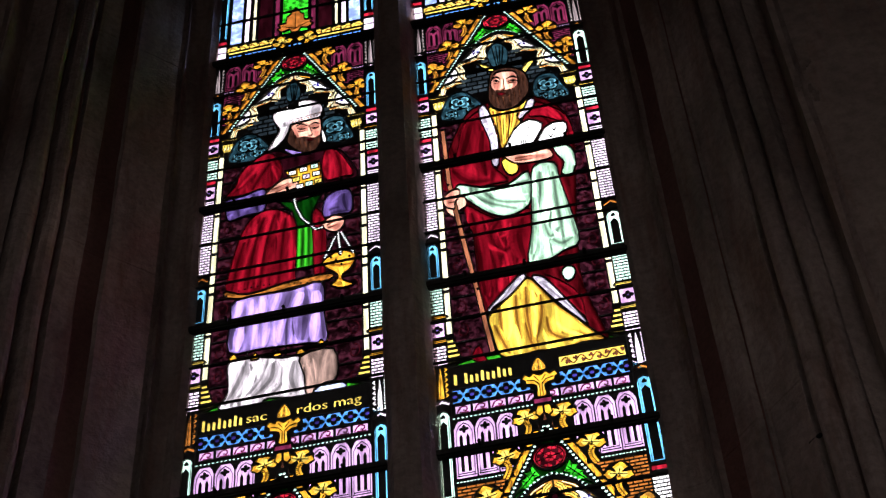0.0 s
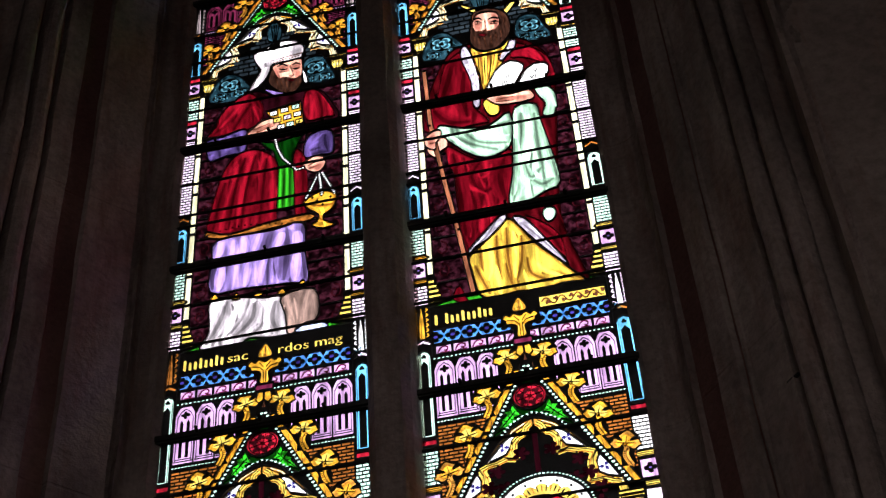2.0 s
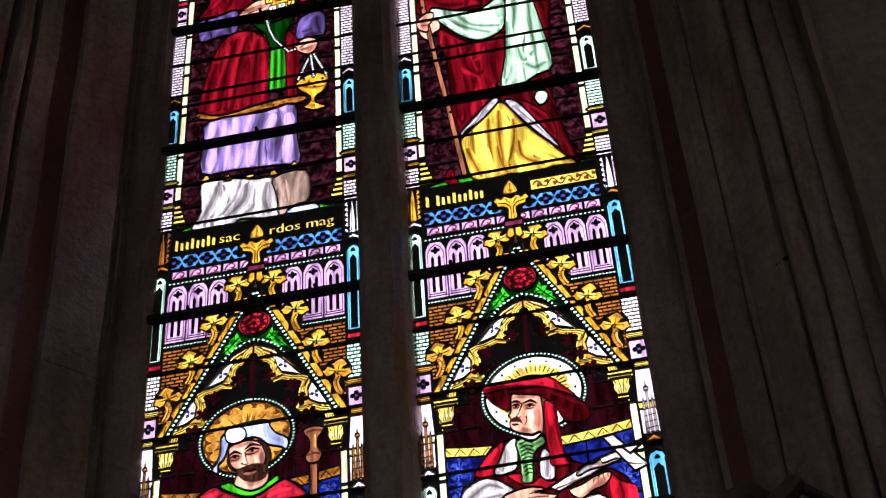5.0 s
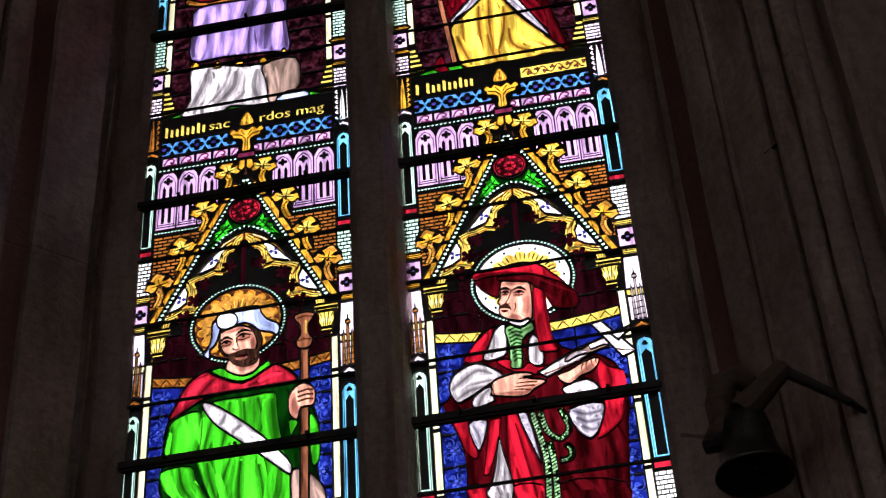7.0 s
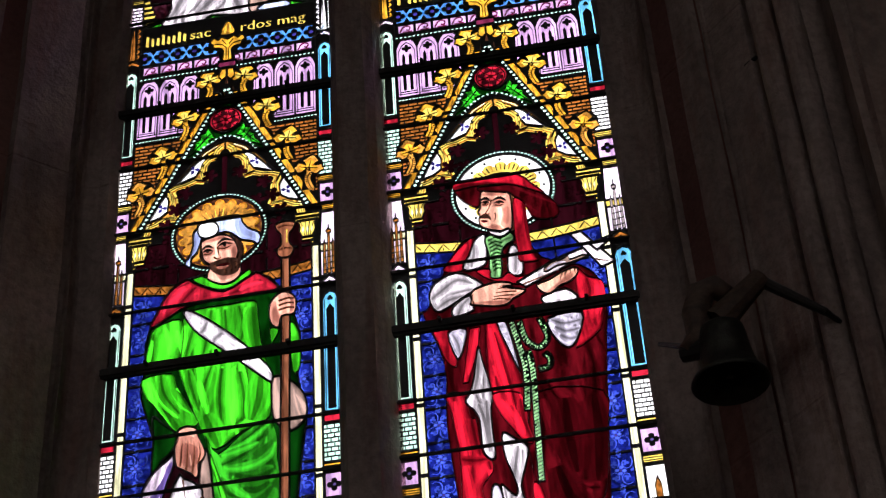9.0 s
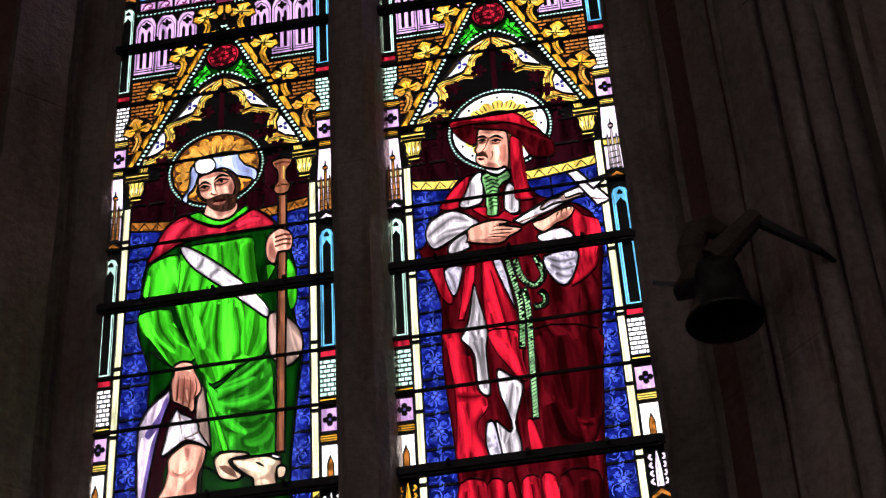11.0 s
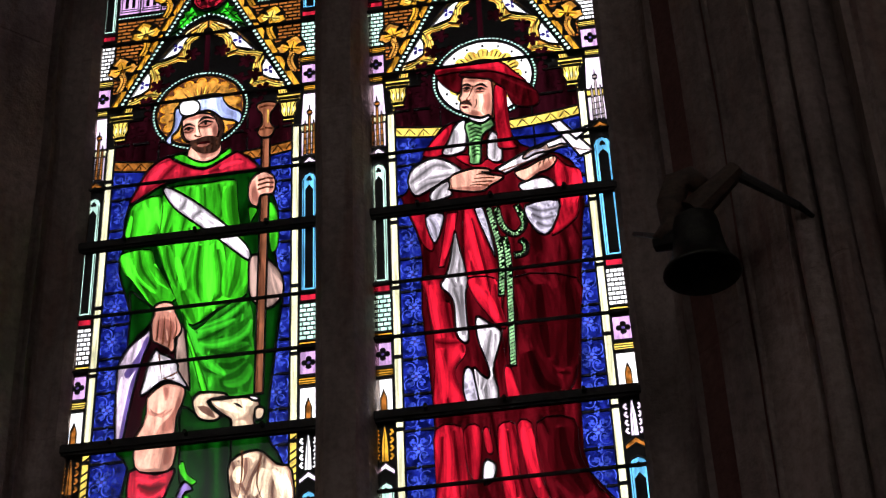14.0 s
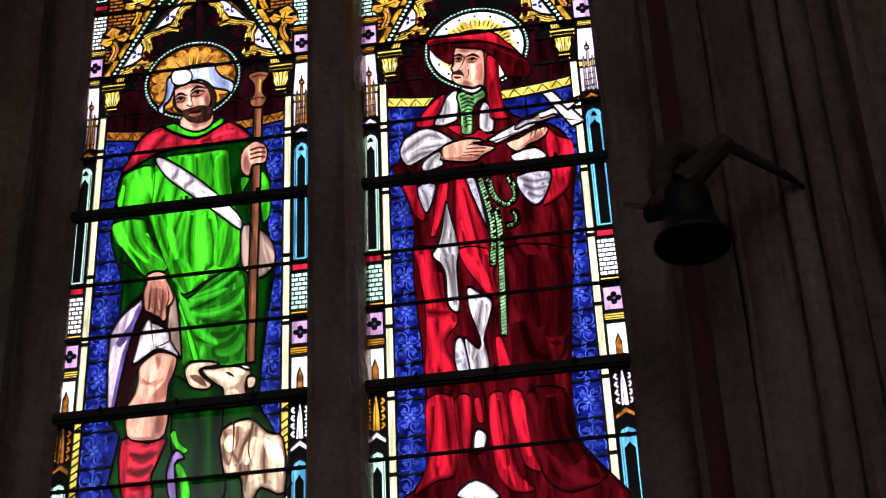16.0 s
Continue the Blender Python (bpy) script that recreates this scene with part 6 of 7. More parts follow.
    folds(d, "brown", ("15.3 -77.0, 14.8 -78.5, 15.1 -80.3", "16.4 -76.6, 16.4 -77.7, 16.7 -79.4", "14.1 -77.8, 13.5 -79.1, 13.6 -80.7", "17.7 -76.5, 17.6 -77.6, 17.9 -78.6",), 0.45)
    d.put("greybrown", "9.2 -75.5, 11.8 -73.2, 14.5 -72.8, 16.2 -71.8, 16.8 -73.3, 20.3 -72.4, 21.3 -73.2, 18.6 -73.9, 16.0 -74.5, 12.8 -74.9, 10.1 -76.2", True, 0.2)
    d.put("fur", "10.1 -75.2, 12.3 -73.7, 14.6 -73.4, 15.5 -74.0, 12.8 -74.4, 10.6 -75.7", True, 0)
    folds(d, "brown", ("3.1 -79.4, 10.5 -77.2, 17.5 -75.4", "22.8 -74.1, 25.8 -75.3, 28.2 -75.7",), 0.4)

def priest_head(d):
    drape(d, "lilac", True, 3.4, ("12 97, 12.6 84, 13 70", "-17.8 96, -18.8 84, -19 73", "6.4 96, 6.6 84, 5.6 71", "0.8 97, 0 92, -1.4 87"))
    drape(d, "lilac", False, 2.6, ("-16.4 96.4, -17.4 91.7, -18.4 87.6", "-12.5 96.6, -12.5 91.5, -13.5 87.5", "-9 96.9, -8.4 91.7, -8.7 86.8", "-3 97.7, -4.2 93, -5.7 86.6", "4.8 95.5, 3.6 90.8, 1.9 87.5", "9.8 94.7, 10.2 90.2, 9.6 84", "-16.3 83.9, -16.5 77.9, -17.1 71.5", "-6.9 83.8, -7.6 77.9, -7.8 71.4", "-1 85.9, -2.6 79, -2.8 71.8", "10.1 84.1, 9.7 76.8, 9.4 69.7"))
    drape(d, "purple", False, 1.6, ("-23.6 151, -17.5 152.5, -11 153.4", "-22.6 145, -16 147, -11.4 149", "15.5 141.5, 18.5 144.4, 21 144", "14 138.4, 16.6 141, 20 141.4"))
    drape(d, "purple", True, 1.8, ("-23 153, -20 148, -19 143", "-14 155, -13 149, -12 144", "20 145, 20 140, 21 135", "15 134.5, 18 135, 22 134.6"))
    drape(d, "cloth", True, 2.4, ("-4 63, -5 55, -11 48", "3 62, 2 54, 4 47", "-14 64, -16 56, -20 47"))
    drape(d, "greenmid", True, 1.2, ("-3 147.4, 3 143.6, 10 145", "5 130, 5 120, 4.6 108", "7.2 130, 7.2 120, 7.4 108"))
    drape(d, "greenmid", False, 0.9, ("6.1 130, 6.1 120, 6 108", "3.7 130, 3.8 120, 3.6 109"))
    d.put("enamel", "-9.6 179.6, -6 188.6, -7 196.5, -8.4 201.4, -6.2 204.6, 3.5 208.8, 9 207, 12.6 199.3, 11.8 190, 13.8 178, 8 172.6, 1 173.6, -5 178", True, 0)
    d.robe("cloth", "-8 201.4, -6.2 204.4, -1.1 206.6, 3.5 208.4, 8.2 207, 11 203.7, 12 199.3, 11.3 196.5, 10.6 194.8, 4.6 194.2, -0.4 193.6, -1.3 190.1, -2.5 186, -4.7 182.3, -7 180.1, -9.5 179.3, -7.5 184.7, -5.8 188.6, -5 192, -6.9 196.5")
    wash(d, "cloth", "_wiped", "-7 201.6, -1 205.6, 3.4 207.4, 4 203, -0.6 199, -4.6 195, -5.6 197.4")
    wash(d, "cloth", "_wiped", "-4.4 192, -2 193, -2.2 189, -4 185, -7 181, -5 187.6")
    shade(d, "cloth", "4.6 201, 11.4 202, 11.2 197.4, 10.6 195.2, 6 196.6")
    shade(d, "cloth", "-1.3 192.3, -2.5 186, -7 180.4, -4.4 185.1, -3.1 190.7")
    d.put("enamel", "-1.8 204.9, -0.4 207.6, 2.1 208, 2.2 204.8, -0.1 203.2", True, 0)
    folds(d, "brown", ("11.4 197.8, 5 197.2, -0.9 196.4", "10.6 195, 5 194.6, -0.4 193.8"), 0.35)
    d.beads("greybrown", [(0.2, 195), (5, 195.9), (10.4, 196.4)], 0.42, 1.2)
    d.robe("skin", "-0.1 193.2, 4.6 194, 10.6 194.4, 11.3 190.4, 11.4 185.9, 10.8 182.4, 9.3 180.6, 6.6 180.5, 3.9 180.6, 1.6 184.7, 0.1 188.9")
    shade(d, "skin", "0.1 193, 1.7 192, 2.2 187, 3 183.6, 1.4 184, 0.2 188.6")
    shade(d, "skin", "1.7 192.4, 5.8 191.6, 6 188.1, 2.2 188.8")
    shade(d, "skin", "7.3 191.3, 10.8 191, 10.9 187.2, 7.6 187.4")
    shade(d, "skin", "8.4 187, 10.9 186.6, 10.6 182.6, 9 182.8")
    wash(d, "skin", "_thin", "2.6 188.2, 5.6 187.4, 5.8 184.8, 3.4 185.2")
    wash(d, "skin", "_wiped", "6.3 190, 7.1 187.4, 7.4 185.1, 6.5 185.6")
    d.put("umber", "-0.4 191, 1.1 187.1, 2.2 184.4, 3.9 184.4, 5.9 183.9, 7.1 182.9, 9.2 182.4, 10.8 183.4, 11 179.5, 9.8 175.8, 8 173.8, 5.8 173.9, 3.1 175.8, 0.3 179.3, -1.6 183.6", True, 0)
    d.put("redmid", "5.7 182, 7.1 182.4, 8.6 181.4, 7.1 180.8", True, 0)
    folds(d, "brown", ("1.2 184.6, 1.8 181, 3.4 177.2", "3 183, 3.6 179.6, 4.8 175.4", "5 181.4, 5.6 178.4, 6.4 174.8", "7 180.2, 7.2 177.6, 7.6 174.8", "9 180.8, 9 178.2, 8.8 175.6", "10.2 181.6, 10.4 179.2, 9.8 177"), 0.42)
    folds(d, "enamel", ("1.4 191.8, 3.4 192.9, 6 190.8", "7.3 191, 8.8 192, 10.9 190.4"), 0.55)
    folds(d, "enamel", ("2.0 190.6, 3.6 189.2, 5.4 189.4", "7.5 189.2, 8.8 188.2, 10.4 188.8"), 0.5)
    folds(d, "brown", ("6.6 191, 7.5 187.3, 8.1 184.9", "8.1 184.9, 7.2 184, 6.4 184.6", "2.4 188.2, 3.8 187.8, 5.2 188"), 0.4)
    d.put("white", "11.5 186.4, 12.3 185, 13.4 178.6, 12.3 178.4, 11.7 182.9", True, 0.2)
    for u, v in ((3.7, 189.6), (8.9, 188.6)):
        d.disc("enamel", u, v, 0.34, 0, 7)
    d.put("lilac", "-2.9 178.7, 0.4 174.6, 4 172.9, 8.5 172.7, 4 174.6, 0.3 177", True, 0)


def lawgiver_head(d):
    d.robe("fur", "8.6 179.7, 10.8 179.0, 9.9 174.1, 7.0 170.8, 4.5 167.9, 3.6 171.1, 6.7 175.2")
    folds(d, "ochre", ("-5.0 176.5, -5.0 169.7, -4.3 157.7", "-2.5 175.7, -2.8 167.2, -2.8 153.9", "-0.0 174.8, -0.8 166.6, -1.5 155.2", "2.5 174.0, 1.5 167.5, 0.1 159.6", "5.0 174.0, 3.6 168.5, 1.6 162.4"), 0.7)
    folds(d, "enamel", ("-3.8 176.1, -4.0 167.6, -3.6 155.9", "1.2 174.4, 0.4 166.2, -0.8 156.6", "-1.3 173.6, -1.9 165.3, -2.1 154.5"), 0.3)
    drape(d, "crimson", True, 3.0, ("-13 175, -16 161, -20 147", "-9.5 166, -11 152, -10 139", "-22 146, -17 138, -9 136", "1 112, -1 102, 0 90", "-16 112, -15.4 96, -14.5 76"))
    drape(d, "palegreen", True, 2.0, ("16 132, 17 116, 18 98", "5.4 122, 4 108, 2.4 92", "10 98, 13 95, 17 97"))
    d.put("enamel", "-5.4 195.9, -4.6 200.4, -2.2 203, 2.1 203.2, 6.4 201, 9 197, 9.9 190.9, 9.2 183, 6 177, 1 175.4, -3 176, -6.4 181, -6.4 189", True, 0)
    d.put("umber", "-4.9 195.9, -4.2 200.1, -2.2 202.5, 2.1 202.5, 6.1 200.2, 8.4 196.6, 9.3 190.9, 8.7 184, 5.4 179, 3.2 176.9, 0.6 176.3, -1.9 176.8, -4.3 178.9, -5.8 182.9, -5.6 190.6", True, 0)
    folds(d, "brown", ("6.6 199, 8 194, 8.4 187", "5.4 200.6, 7 196, 7.2 190", "-4 200, -4.6 196, -5 191"), 0.4)
    d.robe("skin", "-3.9 197.3, -2.3 200.4, 0.9 200.8, 4.4 199.4, 5.6 196.4, 5.6 191.9, 5.0 187.8, 3.9 185.7, 1.3 184.8, -1.3 185.4, -3.2 187.2, -4.5 191.2, -4.6 194.8")
    shade(d, "skin", "-4.2 195, -1.2 194.2, -1.4 191, -2.2 188.8, -3.9 190.1")
    shade(d, "skin", "1.6 194.4, 6.2 193.4, 6 189.8, 5.1 187.9, 2.6 190")
    shade(d, "skin", "3.2 200, 5.6 197, 5.6 190, 4.2 188, 3.4 193, 3 197")
    shade(d, "skin", "-4.2 197, -2.6 200, -2 197.6, -3 194.6")
    wash(d, "skin", "_thin", "-1.4 199.8, 2 199.8, 2.6 197.4, 0.6 196.9, -1.6 198")
    wash(d, "skin", "_wiped", "-0.7 195.6, 0.1 195, -0.1 191, -1 190.2")
    wash(d, "skin", "_thin", "1.6 192, 3.6 191.6, 3.2 189.4, 1.4 189.2")
    d.put("umber", "-4.9 193, -3.6 189.4, -2.4 189.2, -1.1 188.6, 1.5 188.3, 4.1 188.8, 6.3 192, 7.4 188, 7.3 182.8, 5.4 179, 3.2 176.9, 0.6 176.3, -1.9 176.8, -4.3 178.9, -5.8 182.9, -5.8 188.1", True, 0)
    d.put("redmid", "-2.7 187, -1.2 187.2, 0.6 186, -1.3 185.4", True, 0)
    folds(d, "brown", ("-4.4 187, -4.4 184, -3.2 180", "-2.6 185, -2.8 182, -1.8 178", "-0.6 184.6, -0.6 181.4, 0 177.6", "1.6 185, 1.8 181.6, 1.6 178", "3.6 186, 3.8 182.8, 3.4 179", "5.6 187.4, 5.8 184.4, 5 180.8"), 0.45)
    folds(d, "enamel", ("-4.0 196.8, -2.3 197.7, -0.8 195.7", "1.3 195.3, 3.7 196.2, 6.2 194.2"), 0.75)
    folds(d, "enamel", ("-3.6 195.2, -2.4 195.6, -1.3 194.3", "1.8 193.4, 3.7 193.8, 5.6 192.4"), 0.6)
    folds(d, "brown", ("-3.4 194.2, -2.5 193.8, -1.5 193.8", "2 192.4, 3.4 192.2, 4.8 192", "0.3 195.6, 0.2 191.4, 0.5 189.6", "0.5 189.4, -0.4 188.9, -1.3 189.5"), 0.45)
    for u, v in ((-2.4, 194.9), (3.7, 193.1)):
        d.disc("enamel", u, v, 0.42, 0, 7)


def pilgrim_limbs(d):
    d.put("maroon", "-12.5 -117.4, -17.2 -122.1, -20.4 -128.8, -20.0 -151.6, -13.9 -152.9, -11.8 -139.4, -2.5 -138.0, -0.3 -137.1, -3.4 -118.6, -8.9 -111.2", True, 0)
    d.robe("skin", "-13.5 -150, -4 -149, -4 -160.5, -8.5 -162, -14 -160")
    shade(d, "skin", "-5 -150, -4.2 -155, -4.4 -160, -7 -161.4, -6.4 -155")
    d.robe("palecloak", "-12.5 -118.0, -13.4 -119.3, -17.2 -122.6, -19.5 -126.6, -20.5 -131.1, -19.7 -151.7, -17.9 -152.2, -16.8 -144.2, -15.4 -135.2, -13.8 -127.3, -12.0 -121.6")
    d.put("purple", "-13.6 -121.4, -12.4 -120.8, -13.7 -126.7, -15.7 -130.7, -17.6 -132.9, -18.6 -131.4, -16.8 -128.7, -14.7 -124.8", True, 0)
    d.put("purple", "-15.6 -131.1, -14.4 -129.0, -15.6 -135.8, -17.0 -144.2, -17.9 -151.9, -18.8 -151.8, -17.9 -142.9, -16.9 -135.6", True, 0)
    d.robe("greybrown", "-4.3 -120.2, -2.8 -119.2, -0.5 -137.1, -1.5 -137.5, -3.8 -132.6, -4.9 -127.8")
    d.robe("skin", "-11.8 -139.4, -8.2 -136.1, -5.4 -135.9, -2.0 -137.8, -2.1 -141.5, -3.7 -146.3, -4.9 -152.3, -14.6 -152.8, -12.7 -147.5, -11.9 -143.7")
    shade(d, "skin", "-2.9 -137.9, -2.0 -140.3, -3.6 -146.4, -4.8 -151.5, -8.4 -151.7, -7.6 -148.1, -5.0 -145.1, -3.8 -141.2")
    shade(d, "skin", "-7.7 -136.7, -6.3 -136.8, -6.2 -139.5, -6.9 -140.6, -7.4 -139.1")
    shade(d, "skin", "-11.9 -142.0, -10.3 -144.0, -8.0 -144.9, -5.5 -143.6, -7.7 -145.7, -10.8 -144.5")
    wash(d, "skin", "_thin", "-10.6 -139.6, -8.1 -138.4, -7.4 -141.9, -8.9 -143.2, -10.6 -142.1")
    wash(d, "skin", "_thin", "-10.8 -145.5, -8.2 -145.8, -9.0 -149.6, -11.5 -150.7")
    d.robe("cloth", "-10.3 -124.8, -9.2 -126.1, -6.6 -127.6, -4.1 -130.3, -3.8 -132.6, -1.0 -137.9, -4.7 -135.7, -8.2 -135.1, -13.6 -138.9, -12.9 -133.8, -12.1 -129.3")
    folds(d, "brown", ("-9.4 -126.5, -8.8 -130.8, -8.2 -134.5", "-3.7 -132.4, -5.8 -133.5, -7.8 -134.0", "-7.8 -134.0, -6.2 -134.8, -4.7 -134.3",), 0.4)
    d.robe("skin", "-11.3 -110.9, -9.0 -109.9, -6.3 -110.9, -5.6 -113.4, -3.6 -118.5, -4.0 -120.9, -5.3 -122.5, -5.2 -125.4, -6.1 -126.5, -6.9 -125.2, -9.9 -123.1, -11.4 -121.7, -11.9 -116.2, -11.2 -113.3")
    shade(d, "skin", "-11.0 -114.1, -8.2 -114.0, -4.5 -116.6, -4.5 -121.7, -6.2 -125.2, -9.9 -122.6, -11.2 -121.1, -11.4 -116.9")
    wash(d, "skin", "_thin", "-7.9 -119.2, -7.5 -119.2, -7.1 -122.2, -7.5 -122.2")
    folds(d, "brown", ("-10.3 -122.1, -10.1 -118.3, -9.9 -114.2", "-8.6 -123.4, -8.4 -119.1, -8.4 -114.6", "-6.9 -125.0, -6.5 -119.3, -6.8 -115.0", "-5.5 -122.2, -4.9 -118.9, -5.5 -115.3",), 0.5)
    d.robe("green", "-2.0 -119.9, -1.1 -122.4, 4.1 -138.5, 2.6 -139.2, -0.4 -127.8, -1.9 -122.9")
    wash(d, "green", "_thin", "-1.6 -121.5, 3.1 -137.5, 2.7 -138.6, -0.1 -127.9")
    d.robe("buff", "0.5 -142.9, 1.1 -140.7, 3.1 -139.8, 8.2 -140.5, 9.5 -141.7, 4.7 -142.3, 5.3 -144.6, 7.9 -147.2, 6.9 -148.5, 4.4 -148.4, 1.9 -147.0")
    wash(d, "buff", "_thick", "1.8 -143.9, 3.8 -143.9, 5.8 -145.8, 6.7 -147.9, 4.6 -146.8, 2.8 -145.4")
    d.robe("buff", "4.7 -142.3, 8.2 -142.4, 11.8 -142.3, 15.3 -142.7, 17.8 -143.9, 18.3 -146.2, 16.9 -148.3, 16.7 -152.1, 11.5 -151.5, 10.9 -148.9, 8.9 -147.3, 6.3 -144.7")
    shade(d, "buff", "16.4 -145.4, 15.8 -148.1, 16.7 -151.6, 15.4 -151.4, 14.4 -149.4, 11.9 -149.2, 14.5 -148.0")
    shade(d, "buff", "7.1 -144.7, 9.0 -146.2, 10.9 -148.7, 9.0 -147.2, 6.5 -145.0")
    wash(d, "buff", "_wiped", "5.7 -143.0, 8.9 -143.3, 11.3 -144.8, 13.4 -147.3, 10.4 -146.4, 7.3 -144.6")
    wash(d, "buff", "_wiped", "13.3 -143.3, 16.3 -143.7, 16.4 -145.3, 14.4 -145.1")
    d.put("enamel", "11.4 -144.0, 12.6 -144.3, 13.8 -145.6, 12.6 -145.1", True, 0)
    d.put("enamel", "4.6 -142.1, 5.3 -142.3, 5.6 -143.3, 4.8 -143.0", True, 0)
    d.robe("buff", "17.1 -146.6, 18.3 -145.9, 19.6 -146.9, 19.1 -149.4, 17.4 -149.5")
    d.robe("cloth", "15.0 -142.4, 16.8 -142.4, 18.3 -143.7, 16.8 -143.9")
    drape(d, "greenmid", True, 5.0, ("14 -124, 15 -132, 14.5 -141", "8 -136, 10 -139, 12 -141"))
    drape(d, "green", True, 3.0, ("11.5 -96, 11 -104, 9 -111", "-4 -107, -2 -113, 0 -118", "9.5 -73, 10 -80, 10.5 -88"))
    drape(d, "buff", True, 1.6, ("11.5 -161.1, 12.8 -165.3, 15.4 -170.9", "15.1 -160.4, 14.9 -164.5, 13.8 -168.1", "18.7 -161.7, 16.5 -166.8, 15.2 -171.1", "11.4 -165.1, 11.7 -168.4, 13.0 -171.2",))
    drape(d, "buff", False, 2.0, ("19.6 -163.9, 18.2 -167.5, 17.4 -171.6", "23.1 -165.9, 24.1 -168.7, 24.6 -172.5", "13.5 -162.7, 13.1 -165.3, 13.6 -167.5",))
    drape(d, "greenmid", True, 3.0, ("4.7 -127.2, 10.4 -129.2, 15.4 -126.9", "8.1 -136.4, 12.1 -135.2, 14.8 -132.1", "6.9 -131.7, 10.5 -132.7, 14.0 -130.8",))
    drape(d, "greenmid", False, 1.7, ("1.5 -124.7, 5.2 -125.4, 9.8 -125.0, 13.8 -122.9, 15.3 -119.8", "2.7 -128.5, 5.4 -132.1, 9.0 -135.1", "0.9 -120.9, 6.0 -119.8, 11.1 -118.1",))

def west_light():
    d = Design()
    d.rect("enamel", -34.2, -200, 35.6, 300, 0)
    field(d, "damask", 45, 186)
    canopy(d, 235.7, True)
    crown_stage(d)
    upper_vault(d, "-2.7 216.8, -1.4 221.1, 0 222.3, 2 219.2, 3 214.1, 2.1 209, -2.1 209.6")
    for e in (-1, 1):
        shaft(d, e, 60, 182)
        border(d, e, 0 if e < 0 else 1)
    ground(d, 46)
    priest(d.robe)
    priest_drapery(d)
    priest_head(d)
    for k in range(9):
        a, b = (k % 3 + 0.5) / 3, (k // 3 + 0.5) / 3
        u = (-2.3 + 13.1 * a) * (1 - b) + (2.7 + 9.7 * a) * b
        v = (164.9 + 2.5 * a) * (1 - b) + (151.7 + 1.6 * a) * b
        gem = ("white", "mint", "palepink", "white", "yellow")[(k * 3) % 5]
        d.put("enamel", f"{u - 1.6} {v - 1.7}, {u + 1.6} {v - 1.5}, {u + 1.5} {v + 1.7}, {u - 1.7} {v + 1.5}", False, 0)
        d.put(gem, f"{u - 1.2} {v - 1.2}, {u + 1.2} {v - 1.1}, {u + 1.1} {v + 1.2}, {u - 1.3} {v + 1.1}", False, 0)
        d.line("enamel", [(u - 0.5, v - 0.6), (u + 0.3, v + 0.5)], 0.25)
    for k in range(17):
        d.disc("enamel", -24 + k * 2.2, 100.2 + 2.4 * math.sin(k * 0.28) + 0.02 * k * k * 0.3, 0.35, 0, 6)
    for u, v in ((15.3, 110.6), (17, 108.6), (18.6, 111), (20.2, 108), (21.8, 109.4), (19, 106)):
        d.disc("enamel", u, v, 0.5, 0, 7)
    for pts in ([(17.7, 123.6), (12.9, 110.5)], [(17.7, 123.6), (18.7, 111.5)], [(18.9, 123.2), (23.4, 110.7)], [(1.5, 147.3), (2.4, 141.8), (4.5, 135.6), (9.6, 127.6), (12.8, 128.2)]):
        d.line("enamel", pts, 1.7)
        d.beads("white", pts, 0.5, 1.2)
    shade(d, "skin", "-8.6 153.6, -5 154.6, 0 155.4, 1.6 158, -1.6 156.6, -6 155.6")
    shade(d, "skin", "13.4 128, 16 126, 17.6 124.6, 19.6 127.6, 18 129, 15.6 128")
    for u, v in ((-18, 69), (-10.5, 67.5), (-3, 67), (5, 66), (12, 68)):
        d.put("gold", f"{u - 1.4} {v - 1.4}, {u + 1.4} {v - 1.4}, {u + 0.8} {v + 0.4}, {u} {v + 1.6}, {u - 0.8} {v + 0.4}", True, 0.3)
    folds(d, "brown", ("-7.2 155.4, -0.8 157.5", "-5.8 153.6, 0.5 155.4", "13.6 128.6, 16.9 130.2", "14.1 126.9, 17.7 128"), 0.5)
    canopy(d, 0, False)
    bands(d, 0, (("bars", -27, 8), ("text", -12.6, "sac"), ("text", 3.9, "rdos mag")))
    finial(d, 0)
    field(d, "maroon", -63, -45)
    field(d, "blue", -200, -63)
    canopy_back(d)
    halo(d, -1.3, -44, 13.4, "gold", "haloorange")
    bowed_band(d, -62, "ochre")
    for e in (-1, 1):
        shaft(d, e, -152.5, -54)
        shaft(d, e, -200, -154, "yellow", True)
        capital(d, e, -42)
    d.line("stick", [(18.4, -53), (18.4, -100), (18.0, -142)], 1.9, 0.4)
    pilgrim(d.robe)
    pilgrim_shade(d)
    pilgrim_deep_folds(d)
    pilgrim_drapery(d)
    pilgrim_limbs(d)
    pilgrim_head(d)
    d.line("stick", [(18.5, -53), (18.5, -75), (18.3, -100), (18.0, -142)], 2.4, 0.5)
    d.put("stick", "15.6 -44.6, 18.4 -43.8, 21.3 -44.8, 20.9 -47, 19.8 -48.6, 19.7 -52, 20.9 -54, 20.6 -56, 19.6 -57.2, 17.4 -57.2, 16.2 -56, 16.1 -54, 17.2 -52, 17.1 -48.6, 16 -47", True, 0.4)
    d.line("brown", [(16.2, -46), (18.4, -45.4), (20.8, -46)], 0.35)
    d.line("brown", [(16.6, -54.2), (18.4, -53.7), (20.4, -54.2)], 0.35)
    d.line("yellow", [(18.9, -47), (18.9, -52)], 0.4)
    d.line("brown", [(17.9, -53), (17.9, -75), (17.7, -100), (17.4, -142)], 0.4)
    d.robe("skin", "13.8 -74.3, 15.1 -71, 18 -69.3, 21.2 -72, 21 -77.4, 17.4 -77.8, 16.4 -81.6, 14.2 -79.5")
